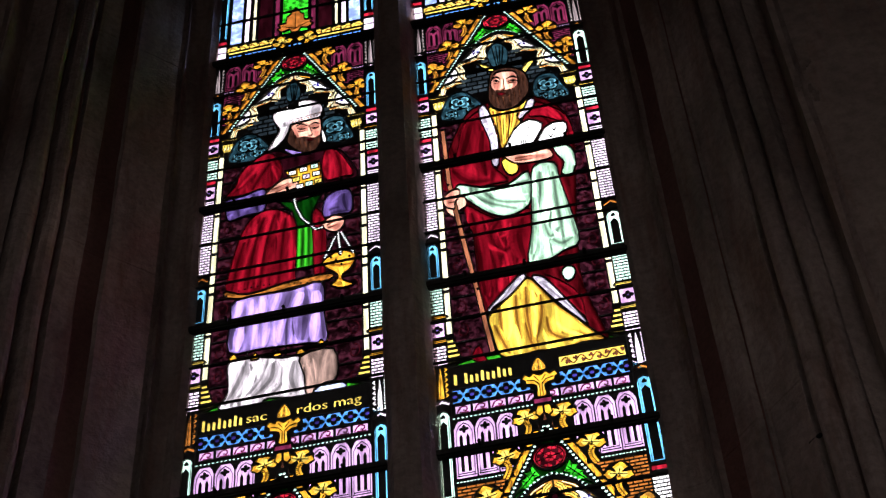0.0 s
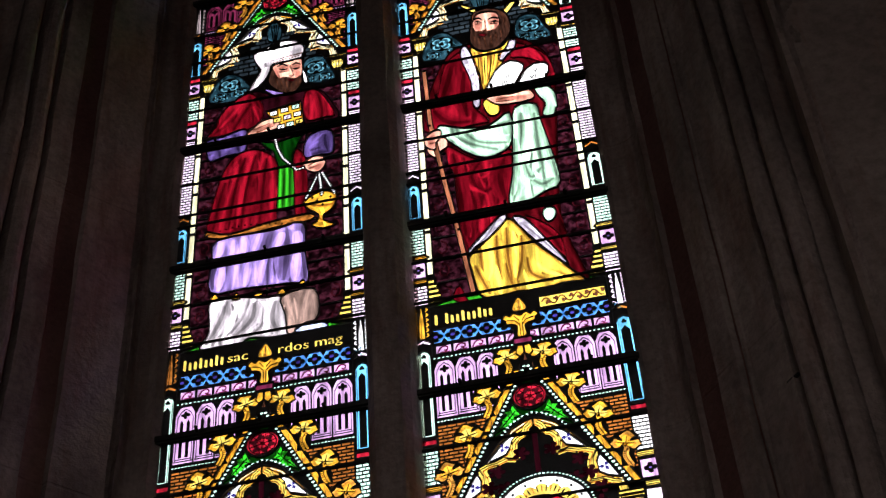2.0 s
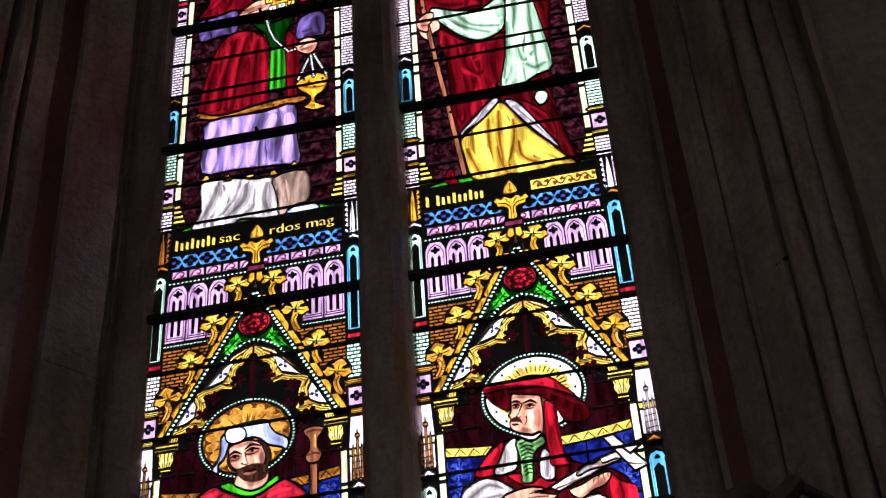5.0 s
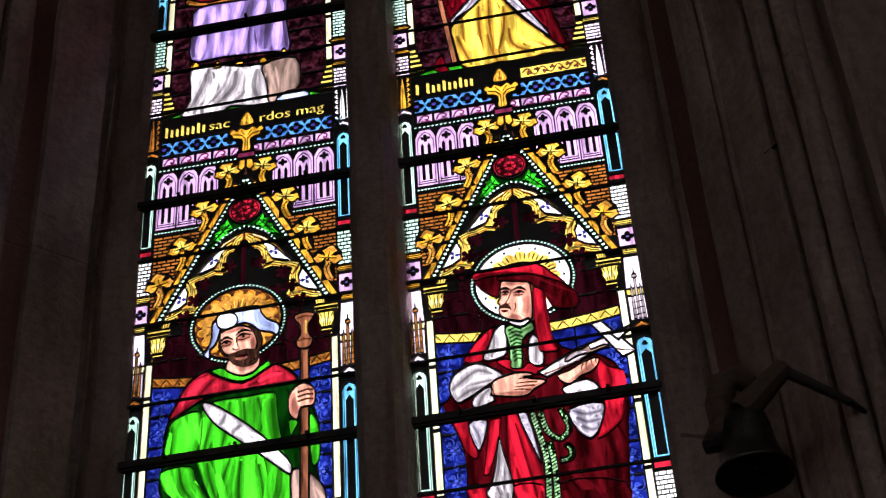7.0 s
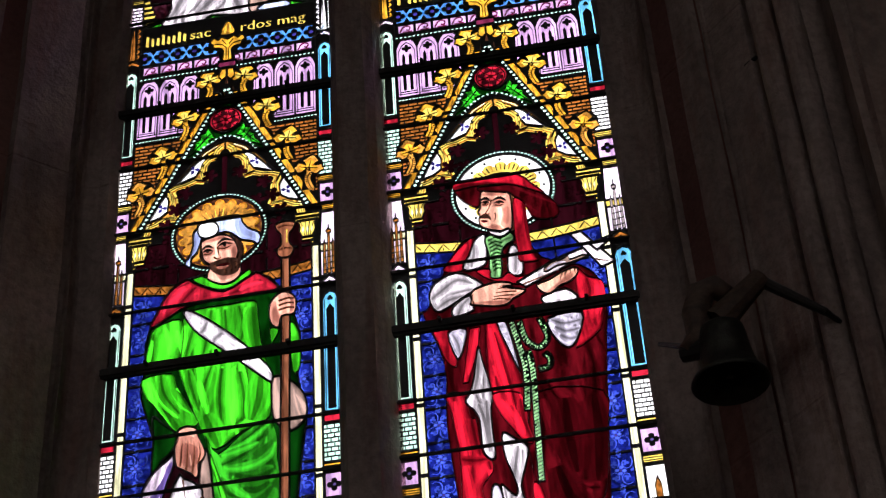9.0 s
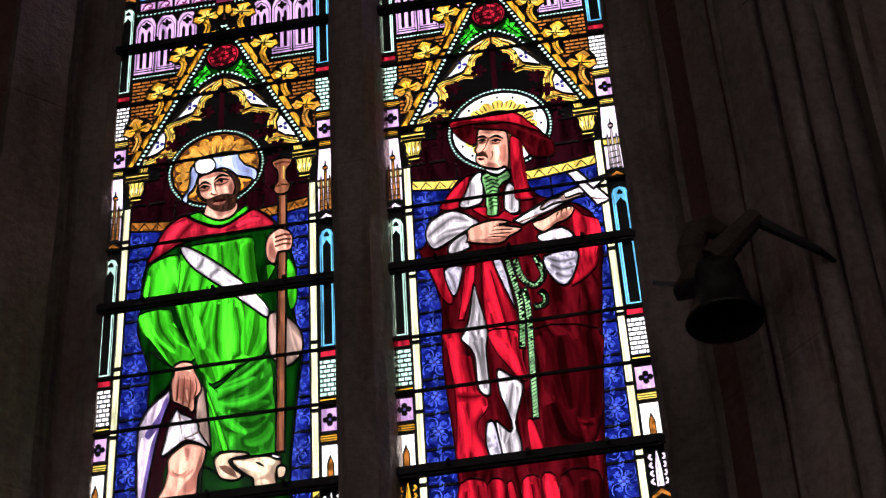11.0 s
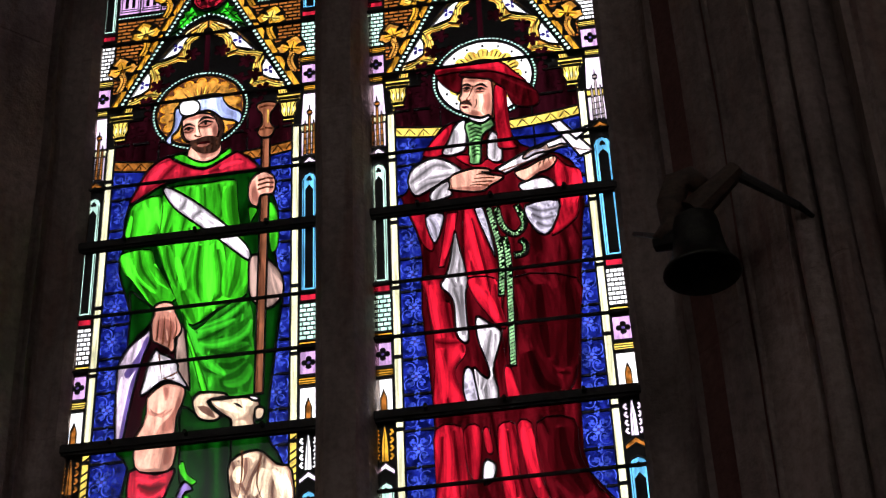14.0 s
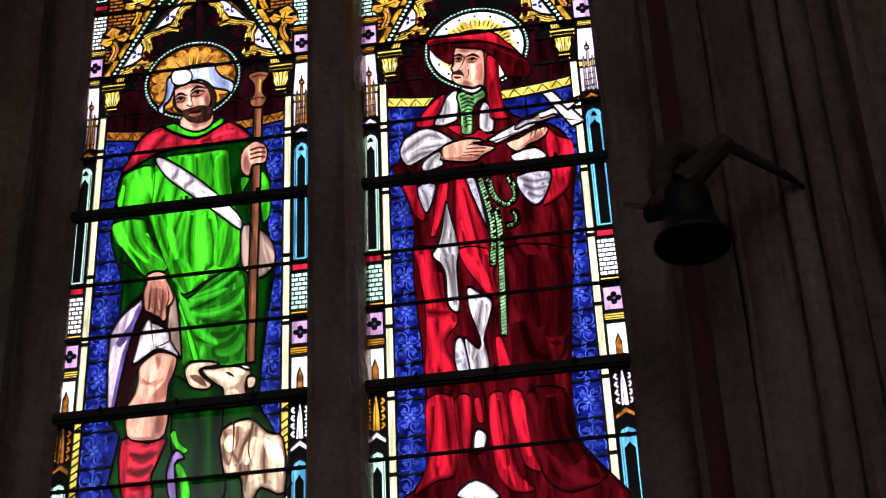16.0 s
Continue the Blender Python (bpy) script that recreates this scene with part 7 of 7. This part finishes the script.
    shade(d, "skin", "14.2 -74.5, 15.4 -73, 16.2 -76, 17.2 -79, 16.6 -81, 14.6 -79")
    shade(d, "skin", "18.6 -70.2, 20.9 -72, 20.8 -77, 19.6 -77.3, 19.9 -73")
    for k in range(3):
        d.line("brown", [(16.4, -72.4 - k * 1.6), (19, -71.8 - k * 1.6), (20.9, -72.2 - k * 1.6)], 0.45)
    folds(d, "brown", ("14 -158, 14 -166, 13 -172", "19 -160, 18 -168, 20 -174"), 0.6)
    return d


def vault_panel(d, text, cells):
    """A slate-blue tracery panel behind a head, with round scrolls."""
    d.put("vault", text, True, 0.4)
    for u, v, r in cells:
        d.disc("enamel", u, v, r, 0, 16)
        for k, n, turn, tone in ((0.94, 4, 0.78, "vault_light"), (0.72, 4, 0.78, "vault"), (0.5, 3, 0.3, "vault_light"), (0.26, 3, 0.3, "enamel")):
            d.lobes(tone, u, v, r * k, n, turn, 0, 0.5)
        for k in range(5):
            a = k * 1.257 + 0.4
            d.line("vault_light", [(u + r * math.sin(a), v + r * math.cos(a)), (u + 1.3 * r * math.sin(a + 0.3), v + 1.3 * r * math.cos(a + 0.3)), (u + 1.35 * r * math.sin(a + 0.7), v + 1.35 * r * math.cos(a + 0.7))], 0.4, 0, True)


def upper_vault(d, rib):
    """The dark masonry, tracery panels and corbel behind an upper head."""
    for e in (-1, 1):
        lo, hi = sorted((e * 0.3, e * 22))
        d.bricks("slate", lo, 190, hi, 214, 4.2, 2.6, 0.55, lambda u, v: abs(u) < 19 - 0.6 * (v - 192))
    vault_panel(d, "-24.4 177, -23.2 185.6, -20.4 191.8, -16.5 193, -12.7 189.6, -8.6 180.6, -14.1 175.2", ((-17, 185.6, 4.4), (-20.6, 179, 2.6), (-12.4, 179.6, 2.8)))
    vault_panel(d, "10.8 185, 12.2 191.8, 15 194, 19.3 193, 21.4 187, 24 177.4, 15.6 176.6, 11.6 179.6", ((16.6, 186.6, 4.2), (20.2, 179.4, 2.6), (13.8, 179.6, 2.4)))
    d.put("vault", rib, True, 0.35)
    us = [float(q.split()[0]) for q in rib.split(",")]
    vs = [float(q.split()[1]) for q in rib.split(",")]
    for k in (0.25, 0.45, 0.62, 0.8):
        d.line("enamel", [(min(us) + k * (max(us) - min(us)), max(vs) - 2.5), (min(us) + (0.3 + 0.4 * k) * (max(us) - min(us)), min(vs) + 0.5)], 0.45)


def canopy_back(d):
    """The dark vault under a canopy's arch, with a ghost of foliage."""
    d.line("maroon", [(0, -14), (0, -31)], 1.6)
    for e in (-1, 1):
        for u, v in ((4.5, -22), (12, -27.5), (14.5, -33), (10, -34), (20, -50), (16, -44), (22, -56), (17.5, -39), (14, -55)):
            d.lobes("maroon", e * u, v, 2.6, 5, 0.4, 0, 0.4)


def east_light():
    d = Design()
    d.rect("enamel", -34.2, -200, 35.6, 300, 0)
    field(d, "damask", 45, 186)
    canopy(d, 235.7, True)
    crown_stage(d)
    upper_vault(d, "-4.8 213.3, -3 218.8, -0.4 220.5, 2.1 217.7, 3.4 212.2, 1.8 203.8, -3 204")
    for e in (-1, 1):
        shaft(d, e, 60, 182)
        border(d, e, 3 if e < 0 else 2, 33.6 if e < 0 else 34.2)
    ground(d, 46)
    lawgiver(d.robe)
    lawgiver_drapery(d)
    lawgiver_head(d)
    d.line("stick", [(-24.4, 171), (-23.5, 138), (-20.4, 108), (-17.1, 80), (-13.8, 48.5)], 1.7, 0.4)
    d.put("skin", "-26 131, -22.8 134.5, -20 134, -20.4 130, -22 127.5, -22.4 124, -25.4 126", True, 0.35)
    shade(d, "skin", "-25.6 131, -23 133.6, -22.4 130, -23 126, -25 126.6")
    shade(d, "skin", "-1 145, 5 143.6, 12.5 143, 13.6 144.6, 7 145.8, 1 147")
    for u, v, text in ((6.9, 160.8, "I"), (5.2, 157.0, "II"), (3.6, 153.4, "III"), (15.4, 157.4, "V"), (13.8, 153.8, "VI")):
        d.letters("enamel", text, u, v, 3.0)
    folds(d, "brown", ("0.8 145.7, 7.3 145.6", "0.7 144.4, 7.1 143.5", "-24.2 130.1, -21.2 129.8", "-24.3 128, -21.3 127.7"), 0.5)
    canopy(d, 0, False)
    bands(d, 0, (("bars", -27, 1), ("bars", -23.6, 9), ("scroll", 6.5, 21)))
    finial(d, 0)
    field(d, "maroon", -63, -45)
    field(d, "blue", -200, -63)
    canopy_back(d)
    halo(d, 0.2, -45.2, 14.1, "white", "yellow")
    bowed_band(d, -62, "yellow")
    for e in (-1, 1):
        shaft(d, e, -200, -54)
        capital(d, e, -42)
    scholar(d.robe)
    scholar_drapery(d)
    scholar_deep_folds(d)
    scholar_head(d)
    scholar_grip(d)
    for k in range(9):
        d.line("greendark", [(-5.4 + 0.1 * k, -62.5 - 1.35 * k), (-3.4, -61.6 - 1.35 * k), (-1.6 + 0.1 * k, -62.6 - 1.35 * k)], 0.3)
    for pts in ([(-1.2, -91.3), (0.5, -100.4), (1.5, -108.4), (0.8, -120.3)], [(2.6, -101.6), (3.3, -108.7), (2.9, -128.1), (2.6, -142)], [(1.0, -91.6), (2.4, -98.0), (5.5, -101.1), (8.2, -98.4), (7.4, -94.3), (6.5, -91.5)], [(5.0, -108), (7.7, -107.5), (8.2, -105.0), (6.9, -103.1)]):
        pts = spline_open(pts, 6)
        d.line("rope", pts, 1.7, 0.3)
        run = 0.0
        for (a, b), (c, e) in zip(pts, pts[1:]):
            k = math.hypot(c - a, e - b)
            while run < k:
                u, v, x, y = a + (c - a) * run / k, b + (e - b) * run / k, (c - a) / k, (e - b) / k
                d.line("greendark", [(u - y * 0.85 - x * 0.4, v + x * 0.85 - y * 0.4), (u + y * 0.85 + x * 0.4, v - x * 0.85 + y * 0.4)], 0.26)
                run += 1.05
            run -= k
    return d


HEAVY = (242.4, 148.3, 84, 6.8, -90.2, -153.9)
THIN = (220, 202.6, 172, 129, 106.2, 112.2, 66, 47, -15.5, -40.5, -69.6, -113, -130, -174.6, 272)
LOW, HIGH = -197.0, 299.0


def leaded_light(d, xc, titles):
    """Cuts the drawing into panes, and leads them panel by panel."""
    from mathutils import geometry
    verts, edges = [], []
    for p in d.polys:
        k = len(verts)
        edges += [(k + i, k + (i + 1) % len(p)) for i in range(len(p))]
        verts.extend(Vector(q) for q in p)
    cuts = sorted(HEAVY)
    for v in cuts:
        edges.append((len(verts), len(verts) + 1))
        verts += [Vector((-35, v)), Vector((36, v))]
    vs, _, fs, _, _, _ = geometry.delaunay_2d_cdt(verts, edges, [], 0, 1e-3)
    # the topmost outline round the middle of each triangle
    mid = np.array([[sum(vs[i].x for i in f) / 3, sum(vs[i].y for i in f) / 3] for f in fs])
    order = np.argsort(mid[:, 1])
    ys = mid[order, 1]
    top = np.full(len(fs), -1)
    owner, glass = np.zeros(len(fs), int), np.full(len(fs), -1)
    base_of = lambda m: m.removesuffix("_thick").removesuffix("_half").removesuffix("_soft").removesuffix("_thin").removesuffix("_wiped")
    bases = sorted({base_of(m) for _, m, _ in d.meta})
    for k, p in enumerate(d.polys):
        q = np.array(p)
        some = order[np.searchsorted(ys, q[:, 1].min()):np.searchsorted(ys, q[:, 1].max())]
        some = some[(mid[some, 0] > q[:, 0].min()) & (mid[some, 0] < q[:, 0].max())]
        if not len(some):
            continue
        x, y = mid[some, 0], mid[some, 1]
        wind = np.zeros(len(some), int)
        for (a, b), (c, e) in zip(q, np.roll(q, -1, 0)):
            if b == e:
                continue
            hit = ((b > y) != (e > y)) & (x < (c - a) * (y - b) / (e - b) + a)
            wind += np.where(hit, 1 if e > b else -1, 0)
        inside = some[wind > 0]
        if isinstance(d.over[k], str):
            inside = inside[glass[inside] == bases.index(d.over[k])] if d.over[k] in bases else inside[:0]
        else:
            if d.over[k]:
                inside = inside[owner[inside] == d.over[k]]
            owner[inside] = d.meta[k][0]
            glass[inside] = bases.index(base_of(d.meta[k][1]))
        top[inside] = k
    label = []
    for k, t in enumerate(top):
        label.append(((int(owner[k]), d.meta[t][1], 0) if t >= 0 else None, sum(1 for c in cuts if mid[k, 1] > c)))
    side = {}
    for k, f in enumerate(fs):
        for a, b in zip(f, f[1:] + f[:1]):
            side.setdefault((min(a, b), max(a, b)), []).append(k)
    # connected pieces of one label
    piece = [-1] * len(fs)
    pieces = []
    for k in range(len(fs)):
        if piece[k] >= 0 or label[k][0] is None:
            continue
        stack, got = [k], []
        piece[k] = len(pieces)
        while stack:
            q = stack.pop()
            got.append(q)
            f = fs[q]
            for a, b in zip(f, f[1:] + f[:1]):
                for r in side[(min(a, b), max(a, b))]:
                    if piece[r] < 0 and label[r][0] is not None and label[r][0][0] == label[k][0][0] and label[r][1] == label[k][1]:
                        piece[r] = piece[k]
                        stack.append(r)
        pieces.append(got)
    panels, limits = [], [LOW] + cuts + [HIGH]
    for k, title in enumerate(titles):
        e = new("stained_glass_panel")
        e.location = (xc, 0, ZC + limits[k] / 100)
        panels.append(tagged(e, title, "stained glass", "leaded panels of the window"))
    small = [{} for _ in panels]

    def slab(tris, base):
        ids, vv, ff = {}, [], []
        for sgn in (-1, 1):
            for q in tris:
                for i in fs[q]:
                    if (sgn, i) not in ids:
                        ids[(sgn, i)] = len(vv)
                        vv.append((vs[i].x / 100, sgn * 0.0015, vs[i].y / 100 + ZC - base))
                loop = [ids[(sgn, i)] for i in fs[q]]
                ff.append(loop if sgn < 0 else loop[::-1])
        mine = set(tris)
        for q in tris:
            f = fs[q]
            for a, b in zip(f, f[1:] + f[:1]):
                if sum(1 for r in side[(min(a, b), max(a, b))] if r in mine) == 1:
                    ff.append([ids[(-1, b)], ids[(-1, a)], ids[(1, a)], ids[(1, b)]])
        return vv, ff

    def size(got):
        return sum(abs(geometry.area_tri(*(Vector((vs[i].x, vs[i].y, 0)) for i in fs[q]))) for q in got)

    made = [0] * len(panels)
    for area, got in sorted(((size(got), got) for got in pieces), key=lambda p: -p[0]):
        (group, mat, lead), k = label[got[0]]
        if mat == "enamel" or area < 1.8 or made[k] >= 290:
            small[k].setdefault("enamel" if mat == "enamel" else "mosaic", []).append((mat, got))
            continue
        made[k] += 1
        vv, ff = slab(got, panels[k].location.z)
        names = sorted({label[q][0][1] for q in got})
        own = [names.index(label[q][0][1]) for q in got]
        mesh_object("pane", vv, ff, [GLASS[m] for m in names], panels[k], own * 2 + [0] * (len(ff) - 2 * len(own)))
    for k, kinds in enumerate(small):
        for key, many in kinds.items():
            vv, ff, idx, mats = [], [], [], []
            for mat, got in many:
                if mat not in mats:
                    mats.append(mat)
                for other in sorted({label[q][0][1] for q in got}):
                    if other not in mats:
                        mats.append(other)
                a, b = slab(got, panels[k].location.z)
                ff += [[i + len(vv) for i in f] for f in b]
                idx += [mats.index(label[q][0][1]) for q in got] * 2 + [mats.index(mat)] * (len(b) - 2 * len(got))
                vv += a
            ob = mesh_object("painted_ground" if key == "enamel" else "mosaic_glass", vv, ff, [GLASS[m] for m in mats], panels[k], idx)
            tagged(ob, "black painted enamel" if key == "enamel" else "small coloured glass pieces and pearls", kind="stuff")
    # the lead between the pieces
    lead_of = {}
    for g, _, w in d.meta:
        lead_of[g] = max(w, lead_of.get(g, 0))
    nets = [([], []) for _ in panels]
    for (a, b), near in side.items():
        if len(near) != 2:
            continue
        p, q = label[near[0]], label[near[1]]
        if p[0] is None or q[0] is None or (p[0][0] == q[0][0] and p[1] == q[1]):
            continue
        w = lead_of[max(p[0][0], q[0][0])] if p[1] == q[1] else 0.8
        if w <= 0:
            continue
        u0, u1 = vs[a], vs[b]
        t = u1 - u0
        if t.length < 1e-3:
            continue
        t.normalize()
        n, x = Vector((-t.y, t.x)) * (w / 2), t * (w * 0.3)
        vv, ff = nets[p[1]]
        s, base = len(vv), panels[p[1]].location.z
        for c in (u0 - x - n, u1 + x - n, u1 + x + n, u0 - x + n):
            vv.append((c.x / 100, -0.0036, c.y / 100 + ZC - base))
        for c in (u0 - x - n, u1 + x - n, u1 + x + n, u0 - x + n):
            vv.append((c.x / 100, 0.0036, c.y / 100 + ZC - base))
        ff += [(s, s + 1, s + 2, s + 3), (s + 7, s + 6, s + 5, s + 4), (s + 1, s, s + 4, s + 5), (s + 3, s + 2, s + 6, s + 7)]
    for k, (vv, ff) in enumerate(nets):
        tagged(mesh_object("lead_came", vv, ff, LEAD, panels[k]), "dark lead strips", kind="stuff")


def saddle_bar(xc, v, half, thick):
    bm = bmesh.new()
    bmesh.ops.create_cube(bm, size=1)
    bmesh.ops.scale(bm, vec=(2 * half, thick * 0.8, thick), verts=bm.verts)
    bmesh.ops.bevel(bm, geom=bm.edges[:], offset=thick * 0.2, segments=2, affect="EDGES")
    bar = new("saddle_bar")
    bar.location = (xc, -0.017 if thick > 0.02 else -0.012, ZC + v / 100)
    part("bar", bm, IRON, bar)
    if thick > 0.02:
        for u in (-0.2, 0.0, 0.2):
            bm = bmesh.new()
            bmesh.ops.create_cone(bm, cap_ends=True, segments=8, radius1=0.006, radius2=0.006, depth=0.03, matrix=pose(u, -0.016, 0.004, 90))
            part("bolt", bm, IRON, bar)
    return tagged(bar, "black iron bar across the leaded glass, let into stone" if thick > 0.02 else "thin black iron rod across the leaded glass", "window bar", "iron bars of the window")


WEST = ("feet of the pilgrim panel with blue damask ground", "green-robed pilgrim, lower half, with pale dog", "gabled canopy over pilgrim in blue hat and halo", "inscription and lilac robe over pink arcade",
        "crimson robe with green sash and golden censer", "white-mitred priest under a cream traceried arch", "yellow cresting with pale blue panes above")
EAST = ("hem of a crimson robe on blue damask", "crimson robe with white alb and green cord", "gabled canopy over scholar in red hat", "yellow robe over inscription and pink arcade",
        "pale green mantle over crimson robe with staff", "bearded lawgiver with white tablets under cream arch", "yellow cresting with pale blue panes above the arch")
leaded_light(west_light(), -XC, WEST)
leaded_light(east_light(), XC, EAST)
for xc in (-XC, XC):
    for v in HEAVY:
        saddle_bar(xc, v, HALF + 0.006, 0.033)
    for v in THIN:
        saddle_bar(xc, v, HALF + 0.006, 0.01)


# ---- the bell ----
def rod(a, b, r0, r1, n=10):
    bm = bmesh.new()
    a, b = Vector(a), Vector(b)
    m = Matrix.Translation((a + b) / 2) @ (b - a).to_track_quat("Z", "Y").to_matrix().to_4x4()
    bmesh.ops.create_cone(bm, cap_ends=True, segments=n, radius1=r0, radius2=r1, depth=(b - a).length, matrix=m)
    return bm


def tube(points, radii, n=10):
    """A bent limb: rings of changing width along a line."""
    bm, rings = bmesh.new(), []
    pts = [Vector(p) for p in points]
    for i, (p, r) in enumerate(zip(pts, radii)):
        along = (pts[min(i + 1, len(pts) - 1)] - pts[max(i - 1, 0)]).normalized()
        a = along.cross(Vector((0, 1, 0))).normalized()
        b = along.cross(a)
        rings.append([bm.verts.new(p + r * (a * math.cos(2 * math.pi * k / n) + b * math.sin(2 * math.pi * k / n)) * (1 + 0.08 * math.sin(3 * k + 2 * i))) for k in range(n)])
    for p, q in zip(rings, rings[1:]):
        for k in range(n):
            bm.faces.new((p[k], p[(k + 1) % n], q[(k + 1) % n], q[k])).smooth = True
    bm.faces.new(rings[0][::-1])
    bm.faces.new(rings[-1])
    return bm


def lathe(profile, n=32):
    bm = bmesh.new()
    rings = [[bm.verts.new((r * math.cos(2 * math.pi * i / n), r * math.sin(2 * math.pi * i / n), z)) for i in range(n)] for r, z in profile]
    for p, q in zip(rings, rings[1:]):
        for i in range(n):
            bm.faces.new((p[i], p[(i + 1) % n], q[(i + 1) % n], q[i])).smooth = True
    return bm


bell = new("hand_bell_on_bracket")
bell.location = (0.92, -0.5, 3.62)
tagged(bell, "small dark bronze bell hung from an oak bracket on the jamb", "bell")
part("bell_body", lathe([(0.003, 0.152), (0.04, 0.152), (0.051, 0.143), (0.055, 0.12), (0.058, 0.085), (0.064, 0.05), (0.074, 0.022), (0.088, 0.004), (0.091, -0.004), (0.088, -0.008), (0.08, 0.0),
                         (0.066, 0.02), (0.056, 0.05), (0.05, 0.085), (0.047, 0.12), (0.003, 0.14)]), BRONZE, bell)
part("clapper", rod((0, 0, 0.14), (0, 0, 0.012), 0.004, 0.009), IRON, bell)
part("crown_loop", rod((0, 0, 0.148), (0.006, 0, 0.2), 0.02, 0.016), IRON, bell)
part("headstock", tube([(-0.085, 0.02, 0.11), (-0.05, 0.01, 0.14), (-0.052, 0.005, 0.2), (-0.032, 0, 0.252), (0.004, 0, 0.268), (0.03, 0, 0.235)], [0.022, 0.03, 0.034, 0.033, 0.03, 0.022]), OAK, bell)
part("bracket_arm", rod((-0.005, 0, 0.165), (0.112, 0, 0.275), 0.036, 0.024, 9), OAK, bell)
part("stay", rod((0.1, 0.0, 0.272), (0.245, 0.03, 0.17), 0.015, 0.010), IRON, bell)
part("stay_socket", rod((0.24, 0.025, 0.172), (0.275, 0.06, 0.158), 0.009, 0.006), IRON, bell)
part("pivot_pin", rod((-0.14, 0.3, 0.335), (-0.045, 0.01, 0.105), 0.006, 0.009), IRON, bell)
part("pivot_block", rod((-0.095, 0.03, 0.11), (-0.035, 0.0, 0.1), 0.02, 0.026, 8), IRON, bell)


cramp = block("iron_cramp", -0.022, 0.022, -0.006, 0.006, -0.003, 0.003, IRON, 0.001)
cramp.matrix_world = pose(1.136, -0.364, 4.702, 0, 0, -45)
tagged(cramp, "short rusted iron cramp let into the jamb", "cramp")


# ---- a trace of painted foliage on the wall beside the jamb ----
FADED = solid("faded_red_ochre_paint", (0.15, 0.098, 0.08), (0.31, 0.225, 0.188), 0.95, 0, 8.0)
painting = new("wall_painting")
painting.location = (wx + 0.035, wy, 5.9)
tagged(painting, "faded red-brown painted foliage on the plaster wall", "wall painting")
rng = random.Random(11)
for j in range(6, 13):
    bm = bmesh.new()
    x, z, r = 0.02 * math.sin(j * 1.3) + 0.01 * math.sin(j * 3.1), -0.3 + j * 0.038, rng.uniform(0.014, 0.026)
    front, back = [], []
    for i in range(22):
        a = 2 * math.pi * i / 22
        k = r * (0.62 + 0.38 * abs(math.cos(2.5 * a + j)) + rng.uniform(-0.06, 0.06))
        px, pz = x + 0.6 * k * math.cos(a), z + 1.7 * k * math.sin(a) + 0.3 * k * math.cos(a)
        front.append(bm.verts.new((px, -0.0035, pz)))
        back.append(bm.verts.new((px, -0.0005, pz)))
    for i in range(22):
        bm.faces.new((front[i], front[i - 1], back[i - 1], back[i]))
    bm.faces.new(front)
    bmesh.ops.recalc_face_normals(bm, faces=bm.faces[:])
    part("painted_leaf", bm, FADED, painting)
